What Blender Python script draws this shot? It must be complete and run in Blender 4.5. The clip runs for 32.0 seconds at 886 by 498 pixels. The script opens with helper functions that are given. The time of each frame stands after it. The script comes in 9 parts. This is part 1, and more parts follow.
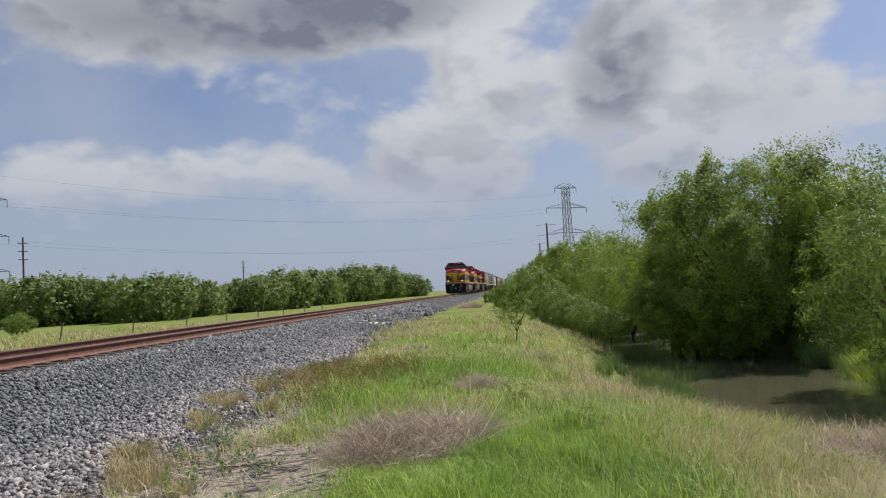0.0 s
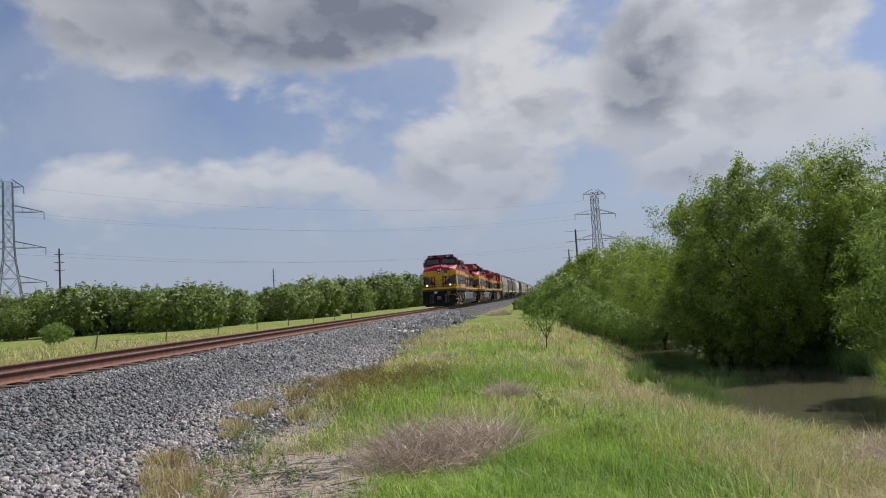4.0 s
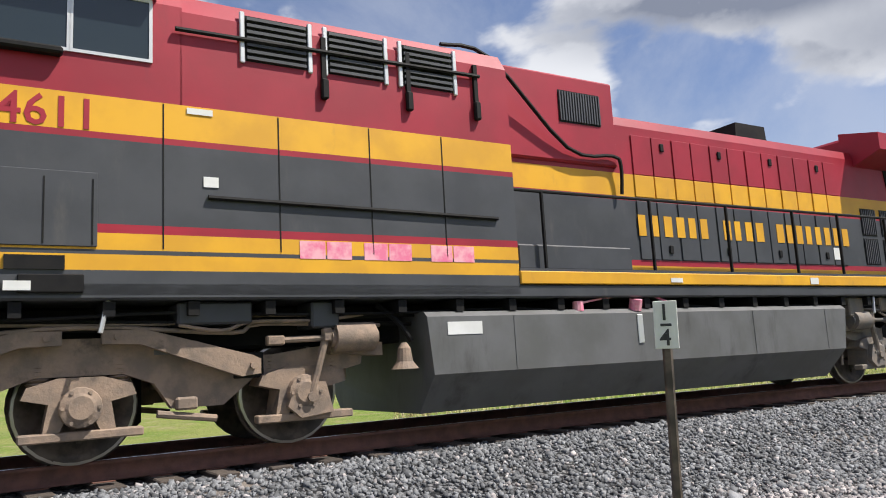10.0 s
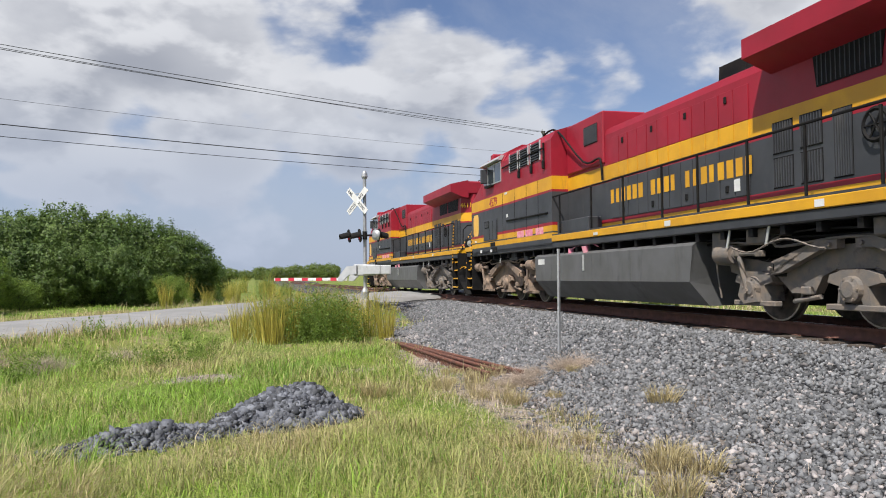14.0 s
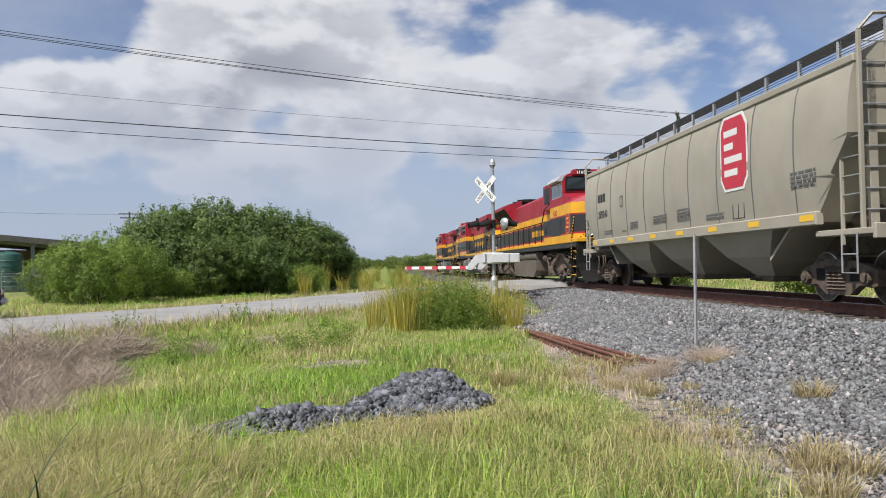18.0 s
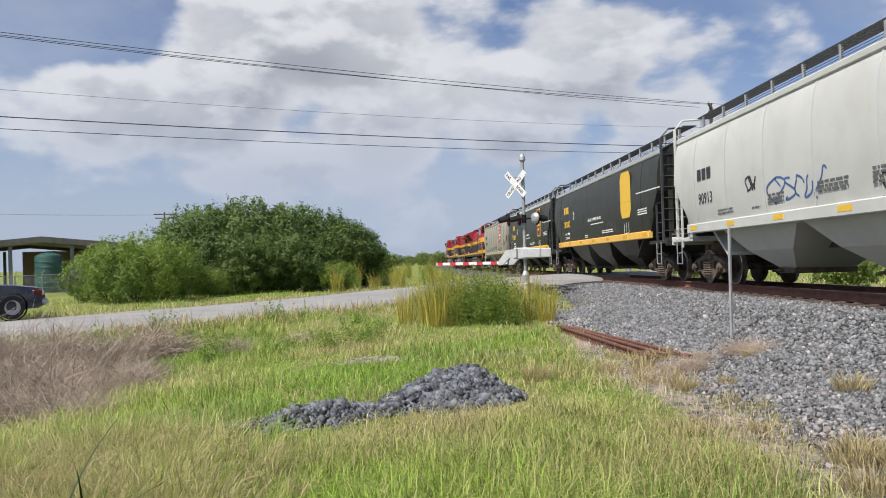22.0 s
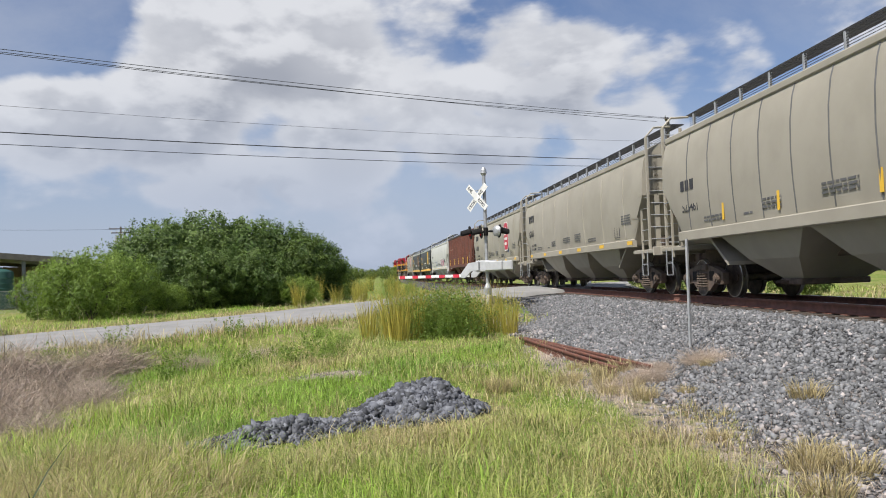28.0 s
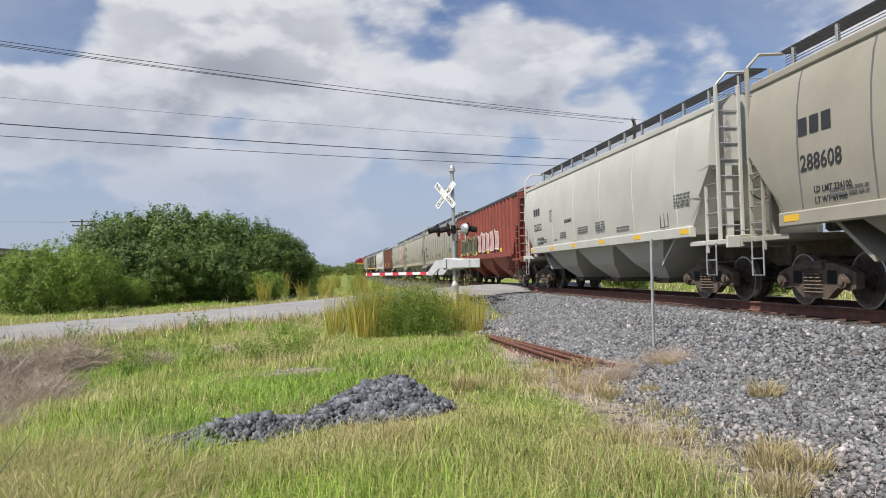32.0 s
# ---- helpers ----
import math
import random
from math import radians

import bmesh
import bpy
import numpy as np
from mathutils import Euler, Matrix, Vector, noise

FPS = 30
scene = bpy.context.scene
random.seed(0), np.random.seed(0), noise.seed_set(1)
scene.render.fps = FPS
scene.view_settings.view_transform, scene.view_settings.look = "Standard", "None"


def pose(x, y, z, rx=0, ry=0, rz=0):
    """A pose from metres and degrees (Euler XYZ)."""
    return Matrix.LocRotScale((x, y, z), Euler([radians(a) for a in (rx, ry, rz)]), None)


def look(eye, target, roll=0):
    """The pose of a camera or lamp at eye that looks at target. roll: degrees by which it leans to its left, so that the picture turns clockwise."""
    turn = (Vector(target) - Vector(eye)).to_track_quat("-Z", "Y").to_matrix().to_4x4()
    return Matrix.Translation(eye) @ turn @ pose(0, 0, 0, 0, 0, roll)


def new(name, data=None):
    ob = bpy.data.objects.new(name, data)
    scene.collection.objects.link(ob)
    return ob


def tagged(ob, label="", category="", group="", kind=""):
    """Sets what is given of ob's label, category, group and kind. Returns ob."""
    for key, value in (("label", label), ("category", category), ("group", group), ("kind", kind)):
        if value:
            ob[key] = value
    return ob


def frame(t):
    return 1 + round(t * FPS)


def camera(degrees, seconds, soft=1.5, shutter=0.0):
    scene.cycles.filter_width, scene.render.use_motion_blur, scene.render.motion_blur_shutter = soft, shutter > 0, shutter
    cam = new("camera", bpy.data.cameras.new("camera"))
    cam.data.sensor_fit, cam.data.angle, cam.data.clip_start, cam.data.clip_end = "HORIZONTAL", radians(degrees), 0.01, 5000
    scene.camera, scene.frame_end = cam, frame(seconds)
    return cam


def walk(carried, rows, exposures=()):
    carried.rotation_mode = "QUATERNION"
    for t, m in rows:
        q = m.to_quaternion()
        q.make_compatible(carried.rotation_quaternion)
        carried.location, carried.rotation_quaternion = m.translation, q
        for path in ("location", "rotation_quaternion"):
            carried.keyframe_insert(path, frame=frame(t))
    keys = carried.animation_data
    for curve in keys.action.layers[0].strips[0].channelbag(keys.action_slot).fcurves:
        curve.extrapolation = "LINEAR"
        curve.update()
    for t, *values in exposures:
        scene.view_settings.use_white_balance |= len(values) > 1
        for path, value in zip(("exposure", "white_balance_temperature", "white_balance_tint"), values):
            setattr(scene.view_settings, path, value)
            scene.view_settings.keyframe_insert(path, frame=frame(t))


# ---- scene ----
cam = camera(60.83, 32.0, 1.0)
# seconds, eye, yaw, pitch, roll
PATH = [
    (0.0, 0.000, 0.000, 0.720, -0.30, 3.10, 3.13),
    (0.5, 0.000, 0.000, 0.720, -0.11, 3.12, 3.19),
    (1.0, 0.000, 0.000, 0.720, 0.09, 3.14, 3.18),
    (1.5, 0.000, 0.000, 0.720, 0.32, 3.16, 3.25),
    (2.0, 0.000, 0.000, 0.720, 0.56, 3.21, 3.30),
    (2.5, 0.000, 0.000, 0.720, 0.77, 3.30, 3.40),
    (3.0, 0.000, 0.000, 0.720, 1.08, 3.45, 3.43),
    (3.5, 0.000, 0.000, 0.720, 1.45, 3.63, 3.45),
    (5.5, 0.000, 0.000, 0.720, 3.64, 4.29, 3.75),
    (6.0, 0.000, 0.000, 0.720, 4.40, 4.47, 3.87),
    (6.5, 0.000, 0.000, 0.720, 5.38, 4.65, 4.04),
    (7.0, 0.000, 0.000, 0.720, 6.82, 4.83, 4.22),
    (7.5, 0.000, 0.000, 0.720, 9.05, 5.02, 4.37),
    (8.0, 0.000, 0.000, 0.720, 12.54, 5.30, 4.40),
    (8.5, 0.000, 0.000, 0.720, 18.01, 5.78, 4.44),
    (9.0, 0.000, 0.000, 0.720, 26.41, 6.56, 4.44),
    (9.5, -0.009, -0.022, 0.721, 37.78, 7.53, 4.15),
    (10.0, -0.031, -0.080, 0.725, 55.99, 8.61, 3.13),
    (10.5, -0.064, -0.162, 0.731, 79.00, 9.05, 1.95),
    (11.0, -0.101, -0.256, 0.737, 102.60, 8.60, 0.75),
    (11.5, -0.138, -0.350, 0.744, 125.13, 7.26, 0.30),
    (12.0, -0.170, -0.432, 0.749, 141.17, 5.70, 0.18),
    (12.5, -0.193, -0.490, 0.753, 151.70, 4.14, 0.20),
    (13.0, -0.201, -0.512, 0.755, 158.50, 3.01, 0.20),
    (13.5, -0.201, -0.512, 0.755, 163.13, 2.26, 0.40),
    (14.0, -0.201, -0.512, 0.755, 166.52, 1.77, 0.58),
    (14.5, -0.201, -0.512, 0.755, 168.85, 1.49, 0.74),
    (16.5, -0.201, -0.512, 0.755, 173.36, 1.28, 0.81),
    (17.0, -0.201, -0.512, 0.755, 174.31, 1.23, 0.89),
    (17.5, -0.201, -0.512, 0.755, 175.32, 1.15, 0.89),
    (18.0, -0.201, -0.512, 0.755, 176.27, 1.00, 0.91),
    (18.5, -0.201, -0.512, 0.755, 177.11, 0.75, 0.99),
    (19.0, -0.201, -0.512, 0.755, 177.76, 0.51, 1.08),
    (19.5, -0.201, -0.512, 0.755, 178.17, 0.32, 1.25),
    (20.0, -0.201, -0.512, 0.755, 178.40, 0.26, 1.41),
    (20.5, -0.201, -0.512, 0.755, 178.53, 0.33, 1.54),
    (21.0, -0.201, -0.512, 0.755, 178.60, 0.46, 1.65),
    (21.5, -0.201, -0.512, 0.755, 178.62, 0.61, 1.63),
    (22.0, -0.201, -0.512, 0.755, 178.62, 0.74, 1.63),
    (22.5, -0.201, -0.512, 0.755, 178.56, 0.82, 1.62),
    (23.0, -0.201, -0.512, 0.755, 178.43, 0.89, 1.61),
    (23.5, -0.201, -0.512, 0.755, 178.19, 1.01, 1.72),
    (24.0, -0.201, -0.512, 0.755, 177.89, 1.16, 1.78),
    (24.5, -0.201, -0.512, 0.755, 177.51, 1.32, 1.93),
    (25.0, -0.201, -0.512, 0.755, 177.17, 1.46, 2.10),
    (25.5, -0.201, -0.512, 0.755, 176.83, 1.65, 2.20),
    (26.0, -0.201, -0.512, 0.755, 176.46, 1.78, 2.24),
    (26.5, -0.201, -0.512, 0.755, 176.15, 1.89, 2.25),
    (28.5, -0.201, -0.512, 0.755, 175.73, 1.54, 2.03),
    (29.0, -0.201, -0.512, 0.755, 175.85, 1.49, 1.90),
    (29.5, -0.201, -0.512, 0.755, 175.82, 1.52, 1.81),
    (30.0, -0.201, -0.512, 0.755, 175.45, 1.56, 1.73),
    (30.5, -0.201, -0.512, 0.755, 174.77, 1.55, 1.69),
    (31.0, -0.201, -0.512, 0.755, 174.04, 1.50, 1.65),
    (31.5, -0.201, -0.512, 0.755, 173.55, 1.40, 1.56),
    (32.0, -0.201, -0.512, 0.755, 173.28, 1.38, 1.41),
]
walk(cam, [(t, pose(x, y, z, 90 + pitch, roll, yaw)) for t, x, y, z, yaw, pitch, roll in PATH],
     [(0.0, 0.0), (8.5, 0.0), (9.0, 0.05), (10.0, 0.50), (11.0, 0.55), (12.0, 0.42), (13.0, 0.30), (14.0, 0.28), (32.0, 0.26)])
# ---- light ----
SUN_TO = Vector((0.41, 0.38, 0.83)).normalized()
sun = new("sun", bpy.data.lights.new("sun", "SUN"))
sun.data.energy, sun.data.angle, sun.data.color = 5.0, radians(0.8), (1.0, 0.955, 0.885)
sun.matrix_world = look((0, 0, 60), Vector((0, 0, 60)) - SUN_TO)
scene.view_settings.exposure = 0.0

world = bpy.data.worlds.new("sky")
scene.world = world
world.use_nodes = True


class Net:
    """Short hand for node trees."""

    def __init__(self, tree):
        self.tree = tree
        tree.nodes.clear()

    def add(self, kind, values=(), **props):
        node = self.tree.nodes.new(kind)
        for key, value in props.items():
            setattr(node, key, value)
        for key, value in dict(values).items():
            self.put(node, key, value)
        return node

    def put(self, node, key, value):
        socket = node.inputs[key]
        if isinstance(value, bpy.types.NodeSocket):
            self.tree.links.new(value, socket)
        else:
            socket.default_value = value

    def math(self, op, a, b=0.0, c=0.0, clamp=False):
        return self.add("ShaderNodeMath", {0: a, 1: b, 2: c}, operation=op, use_clamp=clamp).outputs[0]

    def mix(self, fac, a, b, blend="MIX"):
        node = self.add("ShaderNodeMix", {0: fac, 6: a, 7: b}, data_type="RGBA", blend_type=blend)
        return node.outputs[2]

    def noise(self, vector, scale, detail=4.0, rough=0.55, out=0, distort=0.0):
        return self.add("ShaderNodeTexNoise", {"Vector": vector, "Scale": scale, "Detail": detail, "Roughness": rough,
                                               "Distortion": distort}).outputs[out]

    def smooth(self, x, lo, hi, a=0.0, b=1.0):
        return self.add("ShaderNodeMapRange", {0: x, 1: lo, 2: hi, 3: a, 4: b}, interpolation_type="SMOOTHSTEP").outputs[0]


def sky_dir(bearing, up):
    b, e = radians(bearing), radians(up)
    return Vector((-math.sin(b) * math.cos(e), math.cos(b) * math.cos(e), math.sin(e)))


def cloud_density(n, way):
    """Heaped clouds: soft large noise with billows on it."""
    v = n.add("ShaderNodeVectorMath", {0: way, 1: (1.0, 1.0, 1.7)}, operation="MULTIPLY").outputs[0]
    soft = n.noise(v, 2.3, 10.0, 0.60, distort=0.2)
    bend = n.add("ShaderNodeVectorMath", {0: n.noise(v, 9.0, 4.0, 0.6, out=1), 1: (0.07, 0.07, 0.07), 2: v}, operation="MULTIPLY_ADD").outputs[0]
    cell = n.add("ShaderNodeTexVoronoi", {"Vector": bend, "Scale": 5.5, "Detail": 3.0, "Roughness": 0.55, "Smoothness": 0.6}, feature="SMOOTH_F1").outputs["Distance"]
    return n.math("SUBTRACT", n.math("ADD", soft, 0.16), n.math("MULTIPLY", cell, 0.36))


def build_sky():
    n = Net(world.node_tree)
    out = n.add("ShaderNodeOutputWorld")
    way = n.add("ShaderNodeTexCoord").outputs["Generated"]
    xyz = n.add("ShaderNodeSeparateXYZ", {0: way})
    up = n.math("MAXIMUM", xyz.outputs[2], 0.0)
    sky = n.add("ShaderNodeTexSky", sky_type="NISHITA", sun_disc=False, sun_elevation=math.asin(SUN_TO.z),
                sun_rotation=math.atan2(SUN_TO.x, SUN_TO.y), dust_density=1.2, ozone_density=1.6)
    blue = n.mix(1.0, sky.outputs[0], (0.075, 0.077, 0.090, 1), "MULTIPLY")
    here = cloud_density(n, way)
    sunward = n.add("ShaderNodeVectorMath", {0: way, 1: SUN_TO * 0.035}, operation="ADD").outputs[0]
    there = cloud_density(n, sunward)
    # where the clouds of that day stood: bearing, height, width, tallness, amount, darkness
    heap, dark, lift = 0.0, 0.0, 0.0
    for bearing, high, wide, tall, amount, grey in CLOUDS:
        c = sky_dir(bearing, high)
        side = Vector((0, 0, 1)).cross(c).normalized()
        top = c.cross(side)
        a = n.add("ShaderNodeVectorMath", {0: way, 1: side / math.sin(radians(wide))}, operation="DOT_PRODUCT").outputs["Value"]
        b = n.add("ShaderNodeVectorMath", {0: way, 1: top / math.sin(radians(tall))}, operation="DOT_PRODUCT").outputs["Value"]
        front = n.add("ShaderNodeVectorMath", {0: way, 1: c}, operation="DOT_PRODUCT").outputs["Value"]
        r = n.math("ADD", n.math("MULTIPLY", a, a), n.math("MULTIPLY", b, b))
        bump = n.math("MULTIPLY", n.smooth(r, 1.0, 0.0), n.math("GREATER_THAN", front, 0.0))
        heap = n.math("ADD", heap, n.math("MULTIPLY", bump, amount))
        if amount > 0:
            lift = n.math("ADD", lift, n.math("MULTIPLY", n.math("MULTIPLY", bump, b), amount))
        if grey:
            dark = n.math("ADD", dark, n.math("MULTIPLY", bump, grey))
    body = n.math("ADD", n.math("SUBTRACT", here, 0.09), heap)
    cover = n.smooth(body, 0.28, 0.45)
    thick = n.smooth(body, 0.36, 0.66)
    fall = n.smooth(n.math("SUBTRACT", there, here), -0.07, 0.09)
    base = n.smooth(lift, 0.05, -0.12)
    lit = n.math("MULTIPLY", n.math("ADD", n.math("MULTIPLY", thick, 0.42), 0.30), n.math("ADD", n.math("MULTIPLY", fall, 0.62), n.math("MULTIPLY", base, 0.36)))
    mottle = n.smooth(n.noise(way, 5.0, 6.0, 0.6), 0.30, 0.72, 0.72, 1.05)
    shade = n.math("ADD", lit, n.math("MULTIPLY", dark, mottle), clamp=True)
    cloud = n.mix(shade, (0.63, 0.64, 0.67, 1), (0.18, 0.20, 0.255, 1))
    thin = n.math("MULTIPLY", n.smooth(n.noise(way, 1.7, 9.0, 0.62, distort=0.4), 0.38, 0.66), 0.40)
    milky = n.mix(thin, blue, (0.50, 0.52, 0.57, 1))
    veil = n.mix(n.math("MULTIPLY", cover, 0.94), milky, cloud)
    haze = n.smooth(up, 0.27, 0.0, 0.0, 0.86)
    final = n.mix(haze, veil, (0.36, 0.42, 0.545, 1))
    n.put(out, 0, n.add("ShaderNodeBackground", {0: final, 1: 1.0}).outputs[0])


CLOUDS = [
    # ahead: a grey shelf overhead, a low white row, a soft bright mass with a grey heart
    (17, 21.5, 19, 5.8, 0.32, 0.66), (3, 23, 13, 5, 0.26, 0.4), (26, 27, 16, 6, 0.3, 0.5), (-10, 27, 12, 6, 0.2, 0.2),
    (24, 9.0, 9, 4.0, 0.20, 0.0), (14, 9.5, 7, 3.4, 0.18, 0.0), (6, 11, 7, 5, 0.20, 0.0), (-2, 12, 8, 7, 0.24, 0.05), (-1, 7, 12, 4.5, 0.18, 0.12),
    (-8, 17, 9, 6, 0.22, 0.0), (-14.5, 16.5, 5, 6, 0.22, 0.50), (-14, 10, 10, 5, 0.20, 0.12), (-19, 20, 6, 5, 0.18, 0.0), (-24, 15, 7, 6, 0.22, 0.05), (-27, 20, 7, 4, 0.12, 0.1), (-30, 9, 9, 6, 0.2, 0.1),
    (25, 14, 10, 2.6, -0.2, 0.0), (38, 12, 9, 5, 0.16, 0.0), (47, 18, 7, 9, 0.24, 0.0), (55, 11, 8, 6, 0.2, 0.0), (66, 14, 8, 6, 0.12, 0.0),
    # across the line
    (38, 25, 14, 5, 0.26, 0.45), (82, 24, 12, 7, 0.2, 0.3), (100, 20, 9, 6, 0.2, 0.05), (119, 20, 9, 9, 0.28, 0.0), (134, 13, 7, 7, 0.22, 0.0), (143, 20, 5, 5, 0.14, 0.0),
    # behind: two heaped white clouds over a grey haze
    (192.5, 15.5, 7.5, 6.0, 0.34, 0.0), (196, 11.5, 6.5, 4.5, 0.24, 0.0), (186, 17, 7, 6, 0.28, 0.0), (204, 10.5, 6, 4, 0.22, 0.0), (182, 12, 7, 6, 0.28, 0.02), (190, 8, 15, 5, 0.24, 0.16),
    (168, 15.5, 6.5, 5.5, 0.34, 0.0), (162.5, 13.5, 6.5, 6, 0.32, 0.0), (173, 11, 7, 5, 0.28, 0.0), (155, 14.5, 4.5, 4.5, 0.24, 0.0), (165, 8, 15, 4.5, 0.24, 0.16), (178, 18, 6, 5, 0.16, 0.0),
    (205, 16.5, 6, 4, -0.25, 0.0), (213, 12, 6, 5, 0.2, 0.0), (226, 16, 9, 7, 0.22, 0.1), (245, 18, 12, 8, 0.2, 0.1), (270, 20, 14, 8, 0.2, 0.2), (300, 20, 14, 8, 0.2, 0.2),
]
build_sky()
# ---- materials ----
def material(name, colour, rough=0.6, metal=0.0, second=None, scale=6.0, amount=0.5, bump=0.0, bump_scale=60.0, dirt=None, dirt_scale=2.0,
             dirt_low=0.52, spread=0.0, stretch=(1, 1, 1), coat=0.0, dirt_stretch=(1, 1, 1), trans=0.0, spec=0.5):
    """A surface with grain, a second tone in patches, stains, and a tone of its own for each object."""
    m = bpy.data.materials.new(name)
    m.use_nodes = True
    n = Net(m.node_tree)
    out = n.add("ShaderNodeOutputMaterial")
    bsdf = n.add("ShaderNodeBsdfPrincipled", {"Roughness": rough, "Metallic": metal, "Coat Weight": coat, "Specular IOR Level": spec})
    pos = n.add("ShaderNodeTexCoord").outputs["Object"]
    at = n.add("ShaderNodeMapping", {"Vector": pos, "Scale": stretch}).outputs[0]
    colour = (*colour, 1)
    base = colour
    if second:
        base = n.mix(n.smooth(n.noise(at, scale, 5.0), 0.5 - amount * 0.3, 0.5 + amount * 0.3), colour, (*second, 1))
    if dirt:
        at2 = n.add("ShaderNodeMapping", {"Vector": pos, "Scale": dirt_stretch}).outputs[0]
        base = n.mix(n.smooth(n.noise(at2, dirt_scale, 7.0, 0.65), dirt_low, dirt_low + 0.25), base, (*dirt, 1))
    if spread:
        island = n.add("ShaderNodeNewGeometry").outputs["Random Per Island"]
        own = n.add("ShaderNodeObjectInfo").outputs["Random"]
        tone = n.math("ADD", n.math("MULTIPLY", n.math("FRACT", n.math("ADD", island, own)), 2 * spread), 1 - spread)
        base = n.mix(1.0, base, n.add("ShaderNodeCombineColor", {0: tone, 1: tone, 2: tone}).outputs[0], "MULTIPLY")
    n.put(bsdf, "Base Color", base)
    rr = n.math("ADD", rough - 0.08, n.math("MULTIPLY", n.noise(at, scale * 3.0, 3.0), 0.16), clamp=True)
    n.put(bsdf, "Roughness", rr)
    if bump:
        h = n.noise(at, bump_scale, 5.0, 0.6)
        n.put(bsdf, "Normal", n.add("ShaderNodeBump", {"Strength": bump, "Distance": 0.02, "Height": h}).outputs[0])
    if trans:
        thin = n.add("ShaderNodeBsdfTranslucent", {"Color": base})
        n.put(out, 0, n.add("ShaderNodeMixShader", {0: trans, 1: bsdf.outputs[0], 2: thin.outputs[0]}).outputs[0])
    else:
        n.put(out, 0, bsdf.outputs[0])
    return m


def glow(name, colour, power):
    m = bpy.data.materials.new(name)
    m.use_nodes = True
    n = Net(m.node_tree)
    e = n.add("ShaderNodeEmission", {0: (*colour, 1), 1: power})
    n.put(n.add("ShaderNodeOutputMaterial"), 0, e.outputs[0])
    return m


RED = material("red paint", (0.325, 0.0095, 0.026), 0.50, second=(0.26, 0.0085, 0.021), scale=1.2, dirt=(0.14, 0.016, 0.022), dirt_scale=1.6, dirt_low=0.60, dirt_stretch=(1, 1, 0.35), bump=0.05, bump_scale=8)
YELLOW = material("yellow paint", (0.72, 0.37, 0.012), 0.5, second=(0.60, 0.30, 0.015), scale=1.5, dirt=(0.30, 0.17, 0.05), dirt_scale=2.2, dirt_low=0.60, dirt_stretch=(1, 1, 0.35), bump=0.05, bump_scale=8)
DARK = material("dark grey paint", (0.037, 0.039, 0.044), 0.5, second=(0.052, 0.054, 0.060), scale=1.4, dirt=(0.0975, 0.09, 0.0825), dirt_scale=2.0, dirt_low=0.56, dirt_stretch=(1, 1, 0.3), bump=0.05, bump_scale=8)
BLACK = material("black steel", (0.007, 0.007, 0.008), 0.7, second=(0.014, 0.013, 0.012), scale=4, dirt=(0.045, 0.037, 0.03), dirt_scale=3.0, dirt_low=0.60, spec=0.2)
GREYTANK = material("grey tank paint", (0.125, 0.125, 0.127), 0.5, second=(0.096, 0.096, 0.0928), scale=1.4, dirt=(0.056, 0.0544, 0.0512), dirt_scale=2.6, dirt_low=0.52, dirt_stretch=(1, 1, 0.25), bump=0.06, bump_scale=10)
GRIME = material("dusty truck steel", (0.30, 0.215, 0.155), 0.85, second=(0.19, 0.145, 0.112), scale=5, dirt=(0.0473, 0.0405, 0.0351), dirt_scale=4.0, dirt_low=0.55, bump=0.3, bump_scale=30)
GRIME2 = material("sooty truck steel", (0.15, 0.137, 0.125), 0.75, second=(0.21, 0.17, 0.135), scale=5, dirt=(0.03, 0.03, 0.03), dirt_scale=4.0, dirt_low=0.55, bump=0.3, bump_scale=30)
SOOT = material("dark brown oily steel", (0.085, 0.064, 0.05), 0.8, second=(0.13, 0.094, 0.07), scale=5, dirt=(0.028, 0.025, 0.023), dirt_scale=4.0, dirt_low=0.5, bump=0.3, bump_scale=30)
COAL = material("black locomotive paint", (0.016, 0.0165, 0.0175), 0.5, second=(0.024, 0.024, 0.025), scale=1.4, dirt=(0.07, 0.056, 0.043), dirt_scale=2.0, dirt_low=0.56, dirt_stretch=(1, 1, 0.3), bump=0.05, bump_scale=8)
DUSTY = material("dusty brown tank paint", (0.10, 0.085, 0.07), 0.7, second=(0.14, 0.115, 0.09), scale=1.4, dirt=(0.05, 0.044, 0.038), dirt_scale=2.6, dirt_stretch=(1, 1, 0.25), bump=0.06, bump_scale=10)
WHEEL = material("worn wheel steel", (0.13, 0.10, 0.082), 0.55, 0.3, second=(0.05, 0.04, 0.034), scale=6, dirt=(0.02, 0.018, 0.016), dirt_scale=5)
TREAD = material("polished tread steel", (0.42, 0.40, 0.38), 0.3, 0.9)
GLASSY = material("dark cab glass", (0.02, 0.03, 0.035), 0.08, coat=0.5)
ALU = material("aluminium frame", (0.62, 0.62, 0.60), 0.4, 0.6)
WHITE = material("white paint", (0.72, 0.72, 0.70), 0.5, second=(0.62, 0.62, 0.60), scale=3, dirt=(0.42, 0.40, 0.36), dirt_scale=3, dirt_low=0.62)
PINK = material("faded pink reflector", (0.75, 0.18, 0.30), 0.4, second=(0.8, 0.4, 0.45), scale=9)
ORANGE = material("faded orange yellow paint", (0.78, 0.42, 0.06), 0.5, second=(0.82, 0.50, 0.12), scale=6)
LAMP_ON = glow("headlight glow", (1.0, 0.74, 0.46), 1.5)
LAMP_RED = glow("lit red signal", (0.9, 0.03, 0.03), 0.25)
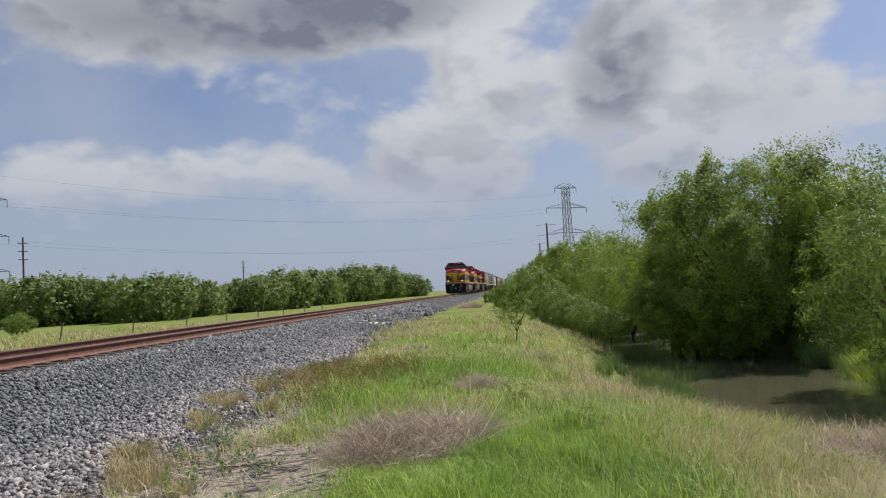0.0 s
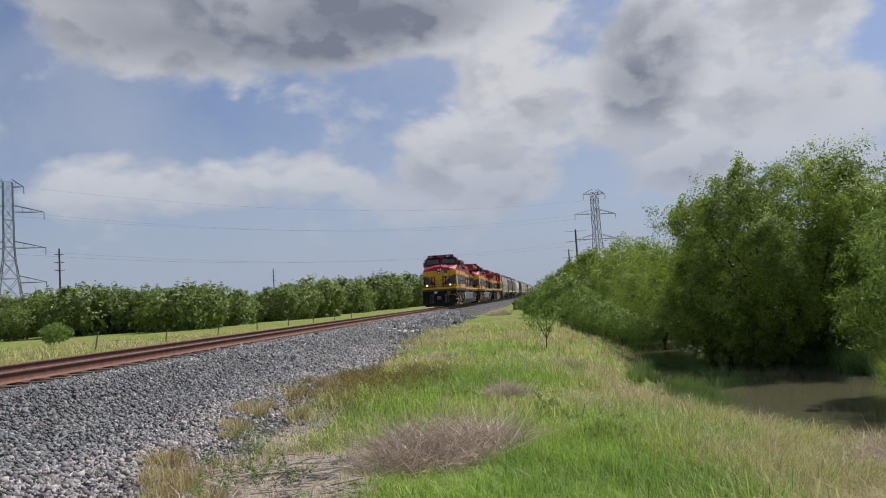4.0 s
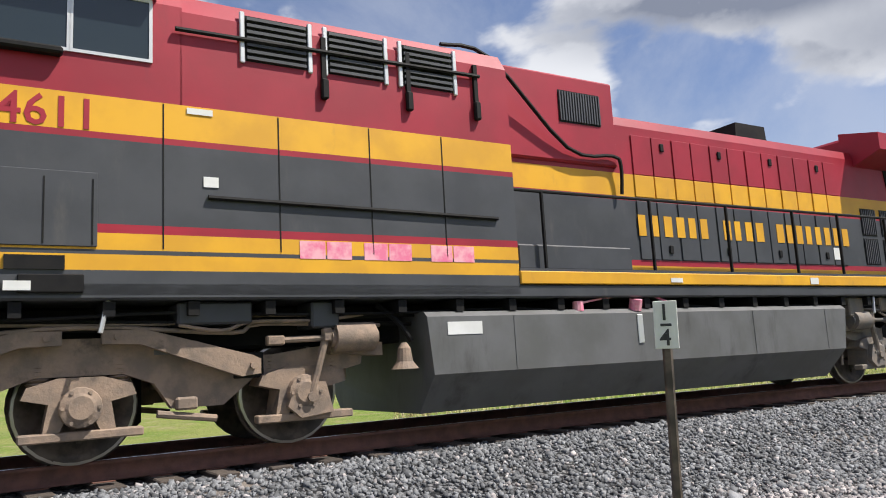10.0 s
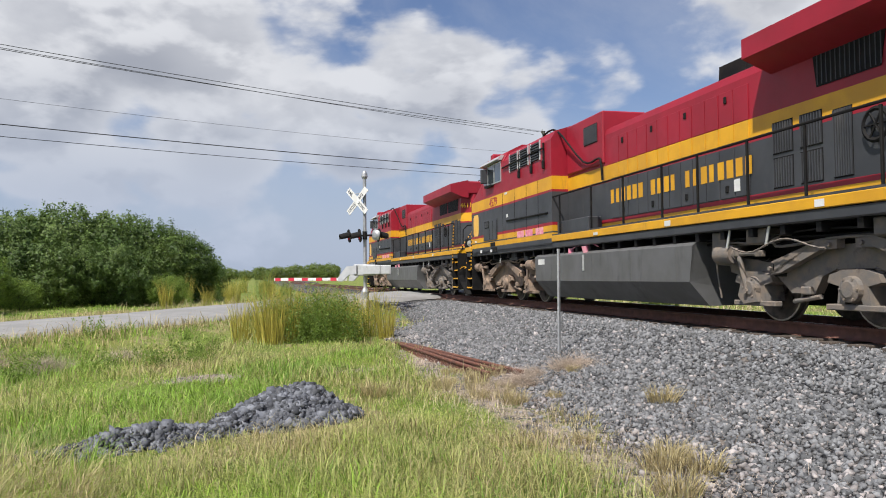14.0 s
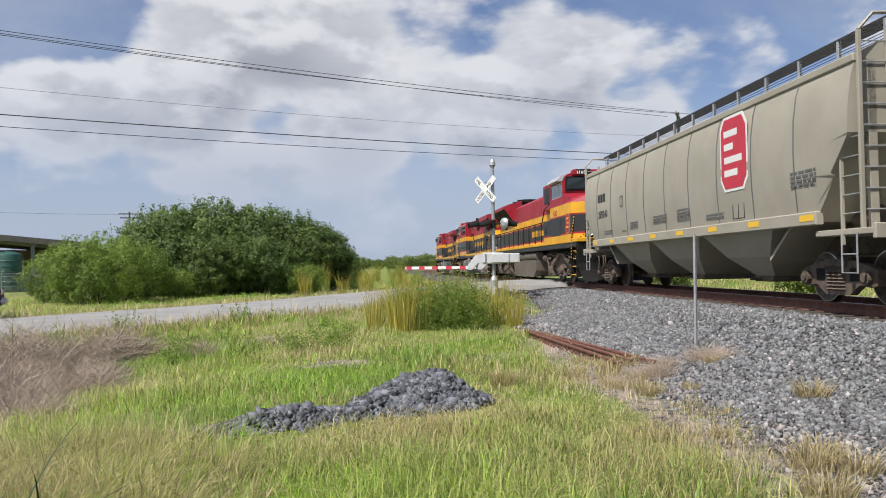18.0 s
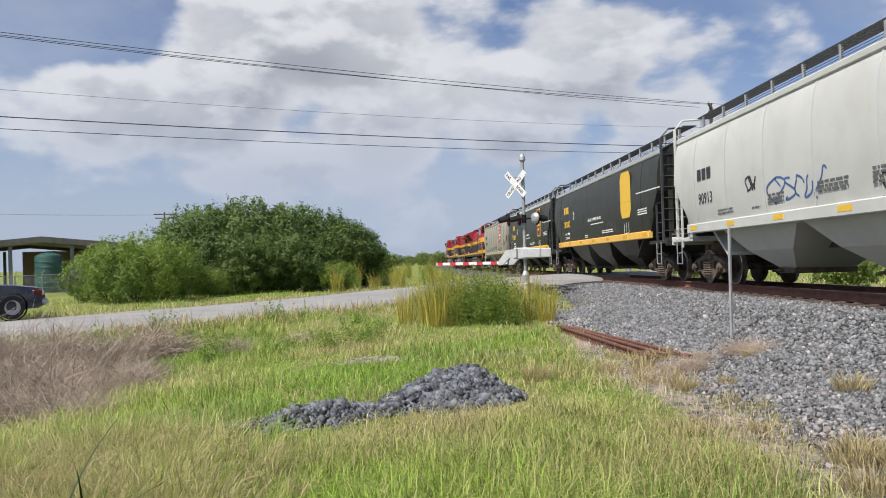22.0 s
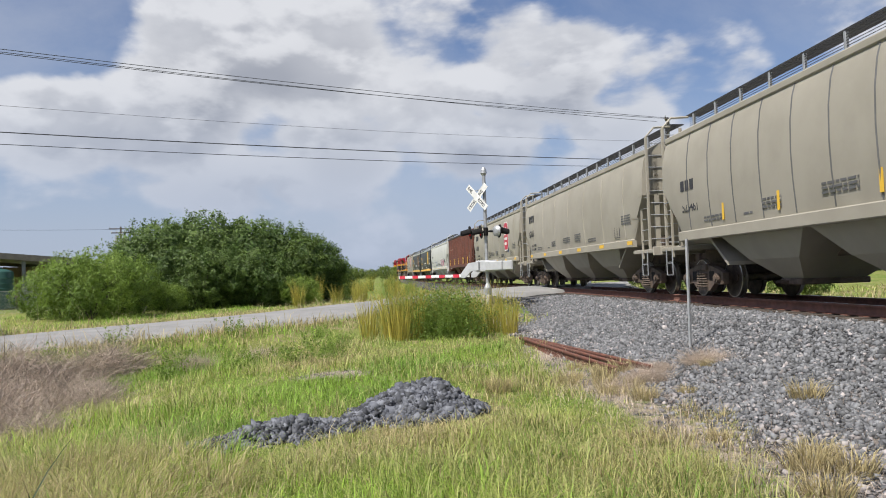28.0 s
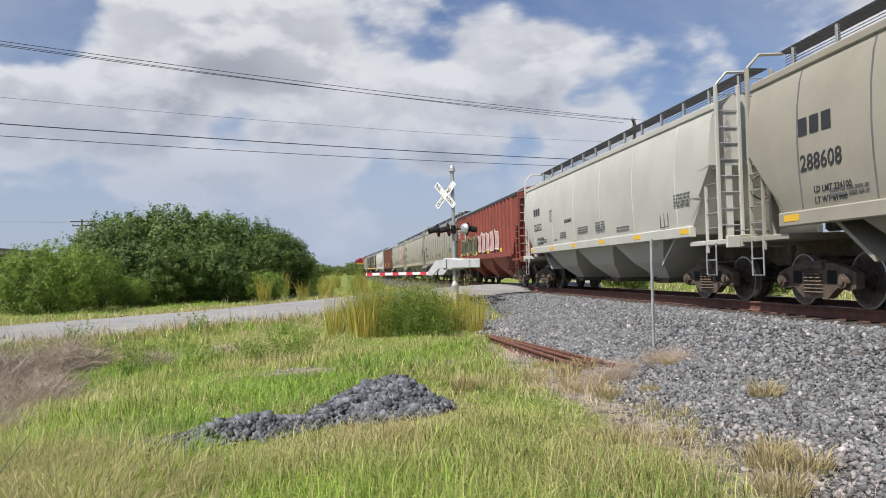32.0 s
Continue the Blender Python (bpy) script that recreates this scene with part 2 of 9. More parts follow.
CREAM = material("cream car paint", (0.351, 0.323, 0.266), 0.6, second=(0.309, 0.284, 0.231), scale=0.9, dirt=(0.19, 0.165, 0.126), dirt_scale=1.3, dirt_low=0.60, dirt_stretch=(1, 1, 0.22), bump=0.08, bump_scale=3)
PALE = material("pale grey car paint", (0.549, 0.549, 0.521), 0.6, second=(0.493, 0.493, 0.464), scale=0.9, dirt=(0.285, 0.247, 0.189), dirt_scale=1.3, dirt_low=0.62, dirt_stretch=(1, 1, 0.22), bump=0.08, bump_scale=3)
IVORY = material("off-white car paint", (0.50, 0.49, 0.445), 0.6, second=(0.45, 0.44, 0.40), scale=0.9, dirt=(0.34, 0.30, 0.23), dirt_scale=1.3, dirt_low=0.66, dirt_stretch=(1, 1, 0.22), bump=0.08, bump_scale=3)
GREEN = material("dark olive car paint", (0.0257, 0.0269, 0.022), 0.5, second=(0.0318, 0.0324, 0.0269), scale=0.9, dirt=(0.0612, 0.06, 0.0521), dirt_scale=1.6, dirt_low=0.62, dirt_stretch=(1, 1, 0.2), bump=0.08, bump_scale=3)
OXIDE = material("oxide brown car paint", (0.144, 0.0468, 0.0288), 0.65, second=(0.099, 0.036, 0.0252), scale=1.6, dirt=(0.054, 0.0288, 0.0225), dirt_scale=1.6, dirt_low=0.55, dirt_stretch=(1, 1, 0.2), bump=0.12, bump_scale=6)
REDOX = material("faded red car paint", (0.243, 0.0558, 0.0378), 0.65, second=(0.189, 0.045, 0.0324), scale=1.6, dirt=(0.09, 0.045, 0.036), dirt_scale=1.6, dirt_low=0.58, dirt_stretch=(1, 1, 0.2), bump=0.12, bump_scale=6)
RAIL = material("rusty rail steel", (0.19, 0.085, 0.06), 0.8, second=(0.13, 0.062, 0.046), scale=7, dirt=(0.16, 0.085, 0.055), dirt_scale=9, dirt_low=0.55, bump=0.15, bump_scale=40)
HEAD = material("bright rail head", (0.55, 0.53, 0.50), 0.28, 0.9, second=(0.45, 0.42, 0.38), scale=9)
TIE = material("weathered wooden tie", (0.085, 0.065, 0.05), 0.9, second=(0.05, 0.04, 0.034), scale=8, stretch=(1, 8, 8), bump=0.5, bump_scale=30, spread=0.25)
STONE = material("crushed ballast stone", (0.178, 0.181, 0.187), 0.9, second=(0.118, 0.121, 0.127), scale=9, spread=0.55, bump=0.2, bump_scale=90)
STONE_PALE = material("dusty pale ballast stone", (0.34, 0.31, 0.30), 0.9, second=(0.22, 0.205, 0.205), scale=9, spread=0.45, bump=0.2, bump_scale=90)
STONE_BLUE = material("dark blue ballast stone", (0.13, 0.137, 0.155), 0.8, second=(0.075, 0.08, 0.095), scale=9, spread=0.7, bump=0.2, bump_scale=90)
ASPHALT = material("worn asphalt", (0.28, 0.275, 0.265), 0.9, second=(0.22, 0.217, 0.21), scale=1.1, dirt=(0.30, 0.28, 0.25), dirt_scale=0.6, dirt_low=0.55, bump=0.25, bump_scale=70)
PAD = material("crossing concrete", (0.42, 0.39, 0.35), 0.9, second=(0.34, 0.315, 0.28), scale=1.2, dirt=(0.2, 0.19, 0.17), dirt_scale=1.5, dirt_low=0.6, bump=0.2, bump_scale=50)
GALV = material("galvanised steel", (0.42, 0.43, 0.44), 0.5, 0.5, second=(0.34, 0.35, 0.36), scale=9)
WOODPOLE = material("grey wooden pole", (0.12, 0.10, 0.085), 0.9, second=(0.085, 0.07, 0.06), scale=5, stretch=(6, 6, 0.6), bump=0.3)
LATTICE = material("lattice steel", (0.20, 0.205, 0.215), 0.6, 0.3)
WIRE = material("wire", (0.035, 0.036, 0.04), 0.6)
RUSTY = material("old rusty rail", (0.17, 0.066, 0.042), 0.85, second=(0.11, 0.05, 0.036), scale=6, bump=0.2, bump_scale=40)


def leaf_material(name, colour, second, spread=0.35, trans=0.45):
    return material(name, colour, 0.6, second=second, scale=0.5, spread=spread, trans=trans)


LEAF = leaf_material("willow leaves", (0.29, 0.375, 0.052), (0.15, 0.225, 0.036), 0.40, 0.40)
LEAF_MID = leaf_material("brush leaves", (0.135, 0.20, 0.043), (0.085, 0.145, 0.034), 0.5, 0.36)
LEAF_FAR = leaf_material("far brush leaves", (0.215, 0.275, 0.06), (0.14, 0.205, 0.05), 0.5, 0.42)
LEAF_DARK = leaf_material("dark tree leaves", (0.0525, 0.093, 0.024), (0.0375, 0.0675, 0.0195))
LEAF_LIGHT = leaf_material("light shrub leaves", (0.21, 0.30, 0.052), (0.15, 0.23, 0.045), 0.45, 0.45)
GRASS = leaf_material("fresh grass blades", (0.29, 0.43, 0.055), (0.20, 0.33, 0.05), 0.5, 0.42)
GRASS_DRY = leaf_material("dry grass blades", (0.476, 0.404, 0.215), (0.40, 0.33, 0.17), 0.45, 0.35)
GRASS_OLIVE = leaf_material("seeding grass blades", (0.37, 0.41, 0.115), (0.43, 0.42, 0.17), 0.5, 0.42)
STRAW = leaf_material("dead brush stems", (0.56, 0.46, 0.37), (0.36, 0.29, 0.225), 0.55, 0.25)
BRUSH_GREY = leaf_material("grey dead brush stems", (0.44, 0.36, 0.29), (0.26, 0.21, 0.17), 0.55, 0.22)
REED = leaf_material("reed blades", (0.205, 0.30, 0.08), (0.13, 0.21, 0.06), 0.4, 0.33)
BANK = leaf_material("bright bank grass", (0.36, 0.42, 0.055), (0.26, 0.34, 0.05), 0.4, 0.4)
GOLD = leaf_material("golden weed stems", (0.486, 0.405, 0.081), (0.324, 0.324, 0.0675), 0.35, 0.3)
RUSSET = leaf_material("russet weed leaves", (0.27, 0.205, 0.06), (0.20, 0.19, 0.05), 0.5, 0.3)
BARK = material("bark", (0.075, 0.058, 0.045), 0.95, second=(0.05, 0.04, 0.03), scale=9, bump=0.5, bump_scale=25)
# ---- building helpers ----
class Mesh:
    """Collects simple solids into one mesh."""

    def __init__(self):
        self.v, self.f, self.k, self.slot = [], [], [], 0

    def use(self, slot):
        self.slot = slot
        return self

    def solid(self, verts, faces, m=None):
        k = len(self.v)
        self.v += [tuple(m @ Vector(p)) if m else tuple(p) for p in verts]
        self.f += [[i + k for i in face] for face in faces]
        self.k += [self.slot] * len(faces)
        return self

    def loft(self, sections, closed=True, caps=True):
        """Skin over sections of equally many points."""
        n, v = len(sections[0]), [p for s in sections for p in s]
        f = [(i * n + j, i * n + (j + 1) % n, (i + 1) * n + (j + 1) % n, (i + 1) * n + j) for i in range(len(sections) - 1) for j in range(n if closed else n - 1)]
        if caps and closed:
            f += [tuple(range(n))[::-1], tuple(range((len(sections) - 1) * n, len(sections) * n))]
        return self.solid(v, f)

    def box(self, x0, x1, y0, y1, z0, z1, c=0.0, m=None):
        """A box, its edges chamfered by c."""
        c = min(c, (x1 - x0) / 2.01, (y1 - y0) / 2.01, (z1 - z0) / 2.01)
        if c <= 0:
            v = [(x, y, z) for x in (x0, x1) for y in (y0, y1) for z in (z0, z1)]
            return self.solid(v, [(0, 1, 3, 2), (4, 6, 7, 5), (0, 4, 5, 1), (2, 3, 7, 6), (0, 2, 6, 4), (1, 5, 7, 3)], m)
        v, ids = [], {}
        for ix, x in enumerate((x0, x1)):
            for iy, y in enumerate((y0, y1)):
                for iz, z in enumerate((z0, z1)):
                    sx, sy, sz = (c, -c)[ix], (c, -c)[iy], (c, -c)[iz]
                    for axis, p in enumerate(((x, y + sy, z + sz), (x + sx, y, z + sz), (x + sx, y + sy, z))):
                        ids[ix, iy, iz, axis] = len(v)
                        v.append(p)
        f = []
        for s in (0, 1):
            ring = [(0, 0), (0, 1), (1, 1), (1, 0)]
            f.append([ids[s, a, b, 0] for a, b in (ring if s == 0 else ring[::-1])])
            f.append([ids[a, s, b, 1] for a, b in (ring[::-1] if s == 0 else ring)])
            f.append([ids[a, b, s, 2] for a, b in (ring if s == 0 else ring[::-1])])
        for a in (0, 1):
            for b in (0, 1):
                f.append([ids[0, a, b, 1], ids[1, a, b, 1], ids[1, a, b, 2], ids[0, a, b, 2]])
                f.append([ids[a, 0, b, 0], ids[a, 1, b, 0], ids[a, 1, b, 2], ids[a, 0, b, 2]])
                f.append([ids[a, b, 0, 0], ids[a, b, 1, 0], ids[a, b, 1, 1], ids[a, b, 0, 1]])
        for a in (0, 1):
            for b in (0, 1):
                for d in (0, 1):
                    f.append([ids[a, b, d, 0], ids[a, b, d, 1], ids[a, b, d, 2]])
        return self.solid(v, f, m)

    def tube(self, p, q, r, n=8, r2=None, caps=True):
        """A round bar from p to q."""
        p, q = Vector(p), Vector(q)
        d = (q - p).normalized()
        a = d.orthogonal().normalized()
        b = d.cross(a)
        r2 = r if r2 is None else r2
        v = []
        for i in range(n):
            w = math.cos(2 * math.pi * i / n) * a + math.sin(2 * math.pi * i / n) * b
            v += [tuple(p + r * w), tuple(q + r2 * w)]
        f = [(2 * i, 2 * ((i + 1) % n), 2 * ((i + 1) % n) + 1, 2 * i + 1) for i in range(n)]
        if caps:
            f += [tuple(2 * i for i in range(n))[::-1], tuple(2 * i + 1 for i in range(n))]
        return self.solid(v, f)

    def rod(self, points, r, n=6):
        """A bent round bar through points."""
        pts = [Vector(p) for p in points]
        rings, a = [], None
        for i, p in enumerate(pts):
            d = (pts[min(i + 1, len(pts) - 1)] - pts[max(i - 1, 0)]).normalized()
            a = d.orthogonal().normalized() if a is None else (a - d * a.dot(d)).normalized()
            b = d.cross(a)
            rings.append([tuple(p + r * (math.cos(2 * math.pi * k / n) * a + math.sin(2 * math.pi * k / n) * b)) for k in range(n)])
        return self.loft(rings)

    def prism(self, outline, y0, y1, axis="y", m=None):
        """An outline in two axes, drawn out along the third: 'y' takes (x, z), 'x' takes (y, z), 'z' takes (x, y)."""
        n = len(outline)
        put = {"y": lambda a, b, w: (a, w, b), "x": lambda a, b, w: (w, a, b), "z": lambda a, b, w: (a, b, w)}[axis]
        v = [put(a, b, w) for w in (y0, y1) for a, b in outline]
        f = [tuple(range(n)), tuple(range(2 * n - 1, n - 1, -1))]
        f += [(i + n, (i + 1) % n + n, (i + 1) % n, i) for i in range(n)]
        return self.solid(v, f, m)

    def lathe(self, outline, n=20, axis="y", at=(0, 0, 0)):
        """An outline of (radius, along) turned round an axis."""
        v, k = [], len(outline)
        for i in range(n):
            c, s = math.cos(2 * math.pi * i / n), math.sin(2 * math.pi * i / n)
            for r, w in outline:
                p = {"y": (r * c, w, r * s), "x": (w, r * c, r * s), "z": (r * c, r * s, w)}[axis]
                v.append((p[0] + at[0], p[1] + at[1], p[2] + at[2]))
        f = [(i * k + j, ((i + 1) % n) * k + j, ((i + 1) % n) * k + j + 1, i * k + j + 1) for i in range(n) for j in range(k - 1)]
        return self.solid(v, f)

    def data(self, name, material, smooth=False):
        me = bpy.data.meshes.new(name)
        me.from_pydata(self.v, [], self.f)
        bm = bmesh.new()
        bm.from_mesh(me)
        bmesh.ops.recalc_face_normals(bm, faces=bm.faces)
        bm.to_mesh(me)
        bm.free()
        for mat in material if isinstance(material, (list, tuple)) else [material]:
            me.materials.append(mat)
        if any(self.k):
            me.polygons.foreach_set("material_index", self.k)
        if smooth:
            me.shade_smooth()
            me.set_sharp_from_angle(angle=radians(38))
        return me


def part(name, mesh, material, parent=None, label="", smooth=False, at=None):
    me = mesh.data(name, material, smooth) if isinstance(mesh, Mesh) else mesh
    ob = new(name, me)
    if parent:
        ob.parent = parent
    if at is not None:
        ob.matrix_basis = at if isinstance(at, Matrix) else Matrix.Translation(at)
    return tagged(ob, label)


def thing(name, label, category, group="", at=None):
    ob = new(name)
    ob.empty_display_size = 0.2
    if at is not None:
        ob.matrix_basis = at if isinstance(at, Matrix) else Matrix.Translation(at)
    return tagged(ob, label, category, group)


def text_mesh(words, size, deep=0.003, bold=0.010):
    """Letters as a flat mesh, begun at the lower left, in the built-in font."""
    c = bpy.data.curves.new("letters", "FONT")
    c.body, c.size, c.extrude, c.resolution_u, c.offset = words, size, deep, 2, bold * size
    ob = bpy.data.objects.new("letters", c)
    me = bpy.data.meshes.new_from_object(ob)
    bpy.data.objects.remove(ob)
    me.name = "lettering"
    return me


def lettering(words, size, material, parent, m, wide=1.0, name="lettering"):
    me = text_mesh(words, size)
    me.materials.clear()
    me.materials.append(material)
    return part(name, me, None, parent, at=m @ Matrix.Diagonal((wide, 1, 1, 1)))


def raw(name, verts, faces, material, smooth=False):
    """A large mesh from arrays: vertices (n, 3) and faces (m, 3 or 4)."""
    verts, faces = np.asarray(verts, dtype=np.float32), np.asarray(faces, dtype=np.int32)
    me = bpy.data.meshes.new(name)
    me.vertices.add(len(verts))
    me.vertices.foreach_set("co", verts.ravel())
    k = faces.shape[1]
    me.loops.add(faces.size)
    me.loops.foreach_set("vertex_index", faces.ravel())
    me.polygons.add(len(faces))
    me.polygons.foreach_set("loop_start", np.arange(0, faces.size, k, dtype=np.int32))
    me.update(calc_edges=True)
    if smooth:
        me.shade_smooth()
    for m in material if isinstance(material, (list, tuple)) else [material]:
        me.materials.append(m)
    return me


# ---- the lie of the land ----
GAUGE = 0.7535


def near_rail(y):
    return -7.967 + 0.0394 * y + 0.0701 * (np.sqrt(y * y + 372.5) - 19.3)


def track_x(y):
    return near_rail(y) - GAUGE


def track_z(y):
    return 0.0058 * np.clip(y, -110.0, 0.0)


def ease(x, a, b):
    t = np.clip((x - a) / (b - a), 0.0, 1.0)
    return t * t * (3 - 2 * t)


ROAD = [(60.0, 25.0), (30.0, 0.5), (9.2, -19.7), (3.5, -25.2), (-4.5, -33.5), (-8.7, -38.0), (-14.0, -43.5), (-60.0, -90.0)]
ROAD_Z = [-0.9, -0.8, -0.62, -0.58, -0.30, -0.24, -0.34, -0.9]
CREEK = [(40.0, -60.0, 4.0), (24.0, -20.0, 3.0), (17.0, 8.0, 2.0), (10.5, 13.0, 1.7), (7.8, 14.8, 1.6), (8.5, 19.0, 1.4), (9.3, 24.0, 1.3), (8.6, 30.0, 1.2), (8.3, 40.0, 1.3), (10.5, 60.0, 1.6), (14.0, 110.0, 2.0), (40.0, 220.0, 2.0)]
WATER_Z = -2.05


def along(points, x, y):
    """The distance to a line of points, and how far along it that is (in points)."""
    best, place = np.full(np.shape(x), 1e9), np.zeros(np.shape(x))
    for i, (p, q) in enumerate(zip(points, points[1:])):
        dx, dy = q[0] - p[0], q[1] - p[1]
        t = np.clip(((x - p[0]) * dx + (y - p[1]) * dy) / (dx * dx + dy * dy), 0, 1)
        d = np.hypot(x - p[0] - t * dx, y - p[1] - t * dy)
        place = np.where(d < best, i + t, place)
        best = np.minimum(best, d)
    return best, place


def wave(x, y, s):
    return np.sin(x * 1.7 / s + 1.3 * np.sin(y * 0.9 / s)) * np.cos(y * 1.3 / s + 0.8 * np.sin(x * 1.1 / s + 2.0))


def ground_z(x, y):
    x, y = np.asarray(x, dtype=float), np.asarray(y, dtype=float)
    d = x - track_x(y)
    zt = track_z(y)
    # the open ground on both sides
    base = -0.88 + 0.05 * wave(x, y, 2.3) + 0.025 * wave(x + 5, y, 0.8) + zt * 0.5
    base = base - 0.15 * ease(np.abs(d), 14, 40) * (d < 0)
    far = ease(np.hypot(x, y), 60, 160)
    base = base * (1 - far) + (-0.9 + 0.15 * wave(x, y, 19)) * far
    # creek with its banks
    cd, cp = along([p[:2] for p in CREEK], x, y)
    half = np.interp(cp, range(len(CREEK)), [p[2] for p in CREEK])
    dip = 1 - ease(cd, half - 0.3, half + 3.9 + 0.8 * wave(x, y, 3.0))
    base = base * (1 - dip) + (WATER_Z - 0.5) * dip
    base = base - 0.72 * ease(x, 1.2, 5.2) * ease(y, 2.5, 7.0) * (1 - ease(y, 20, 32)) * (1 - dip)
    # dry hollow beside the road
    hollow = np.exp(-(((x - 6.8) / 2.6) ** 2 + ((y + 12.0) / 4.0) ** 2))
    base = base - 0.75 * hollow
    # road bed
    rd, rp = along(ROAD, x, y)
    rz = np.interp(rp, range(len(ROAD)), ROAD_Z) - 0.05
    on = 1 - ease(rd, 2.7, 6.0)
    base = base * (1 - on) + rz * on
    # ballast bed
    crown = 1 - ease(np.abs(d), 1.75, 3.3 + 0.12 * wave(x, y, 1.1))
    spread = np.where(d > 0, 5.6 + 0.35 * wave(x, y, 1.4), 4.2)
    near = ease(y, -26, -20) * (1 - ease(y, 14, 34))
    spread = spread * near + 3.8 * (1 - near)
    shoulder = 1 - ease(np.abs(d), 2.4, spread)
    z = base * (1 - shoulder * 0.55) + (zt - 0.36) * shoulder * 0.55
    z = z * (1 - crown) + (zt - 0.235) * crown
    return z


def grid_mesh(name, xs, ys, material, zoff=0.0, keep=None):
    gx, gy = np.meshgrid(xs, ys)
    gz = ground_z(gx, gy) + zoff
    verts = np.stack([gx, gy, gz], -1).reshape(-1, 3)
    nx, ny = len(xs), len(ys)
    i, j = np.meshgrid(np.arange(nx - 1), np.arange(ny - 1))
    a = (j * nx + i).ravel()
    faces = np.stack([a, a + 1, a + nx + 1, a + nx], 1)
    return raw(name, verts, faces, material, True)


def ground_material():
    m = bpy.data.materials.new("grassy ground")
    m.use_nodes = True
    n = Net(m.node_tree)
    out = n.add("ShaderNodeOutputMaterial")
    bsdf = n.add("ShaderNodeBsdfPrincipled", {"Roughness": 0.95, "Specular IOR Level": 0.1})
    geo = n.add("ShaderNodeNewGeometry")
    pos = geo.outputs["Position"]
    kind = n.add("ShaderNodeAttribute", attribute_name="bed").outputs["Fac"]
    wet = n.add("ShaderNodeAttribute", attribute_name="wet").outputs["Fac"]
    bare = n.add("ShaderNodeAttribute", attribute_name="bare").outputs["Fac"]
    cell = n.add("ShaderNodeTexVoronoi", {"Vector": pos, "Scale": 19.0})
    grit = n.mix(n.add("ShaderNodeSeparateColor", {0: cell.outputs["Color"]}).outputs[0], (0.085, 0.088, 0.092, 1), (0.23, 0.225, 0.225, 1))
    # near-black cell edges: shade between the stones, painted into the grit
    grit = n.mix(n.smooth(cell.outputs["Distance"], 0.35, 0.62), grit, (0.03, 0.03, 0.032, 1))
    grit = n.mix(n.smooth(n.noise(pos, 0.7, 5.0), 0.56, 0.72), grit, (0.22, 0.19, 0.165, 1))
    turf = n.mix(n.smooth(n.noise(pos, 0.23, 6.0, 0.6), 0.40, 0.62), (0.155, 0.225, 0.04, 1), (0.24, 0.255, 0.075, 1))
    turf = n.mix(n.smooth(n.noise(pos, 0.9, 7.0, 0.7), 0.50, 0.66), turf, (0.32, 0.265, 0.15, 1))
    # fine dark spots: the shade between grass blades, put into the turf colour
    turf = n.mix(n.math("MULTIPLY", n.smooth(n.noise(pos, 14.0, 5.0, 0.7), 0.40, 0.66), 0.65), turf, (0.065, 0.085, 0.022, 1))
    edge = n.smooth(n.math("ADD", kind, n.math("MULTIPLY", n.math("SUBTRACT", n.noise(pos, 2.2, 6.0, 0.7), 0.5), 0.8)), 0.44, 0.56)
    dust = n.mix(n.smooth(n.noise(pos, 34.0, 6.0, 0.8), 0.36, 0.64), (0.17, 0.14, 0.11, 1), (0.50, 0.43, 0.36, 1))
    dust = n.mix(n.smooth(n.noise(pos, 5.0, 5.0, 0.7), 0.45, 0.6), dust, grit)
    bald = n.smooth(n.math("ADD", bare, n.math("MULTIPLY", n.math("SUBTRACT", n.noise(pos, 3.0, 6.0, 0.7), 0.5), 0.9)), 0.38, 0.56)
    turf = n.mix(bald, turf, dust)
    mud = n.mix(wet, turf, n.mix(n.noise(pos, 3.0, 5.0), (0.10, 0.085, 0.06, 1), (0.055, 0.05, 0.036, 1)))
    n.put(bsdf, "Base Color", n.mix(edge, mud, grit))
    h = n.math("ADD", n.math("MULTIPLY", n.math("SUBTRACT", 1.0, cell.outputs["Distance"]), n.math("MULTIPLY", edge, 1.0)), n.noise(pos, 30.0, 5.0, 0.7))
    n.put(bsdf, "Normal", n.add("ShaderNodeBump", {"Strength": 0.7, "Distance": 0.04, "Height": h}).outputs[0])
    n.put(out, 0, bsdf.outputs[0])
    return m


GROUND = ground_material()


def stretched(lo, hi, fine_lo, fine_hi, step, growth=1.16):
    """Steps that are fine in the middle and grow outwards."""
    mid = list(np.arange(fine_lo, fine_hi + step / 2, step))
    out, s, x = [], step, fine_hi
    while x < hi:
        s *= growth
        x += s
        out.append(min(x, hi))
    back, s, x = [], step, fine_lo
    while x > lo:
        s *= growth
        x -= s
        back.append(max(x, lo))
    return np.array(back[::-1] + mid + out)


BARE = [(-1.9, 7.2, 1.2, 2.0), (-0.35, 8.0, 0.8, 0.6), (0.7, -12.9, 0.75, 0.45), (-1.6, -13.6, 0.7, 0.35), (-4.0, -11.4, 0.8, 1.2), (0.55, 12.4, 0.5, 0.4), (-0.8, 21.0, 0.7, 0.6),
        (5.6, -12.6, 0.9, 1.2), (6.4, -15.4, 0.8, 1.2), (4.6, 9.0, 0.9, 0.6), (-4.6, -8.2, 0.7, 2.2), (-3.4, -5.4, 0.7, 1.6)]


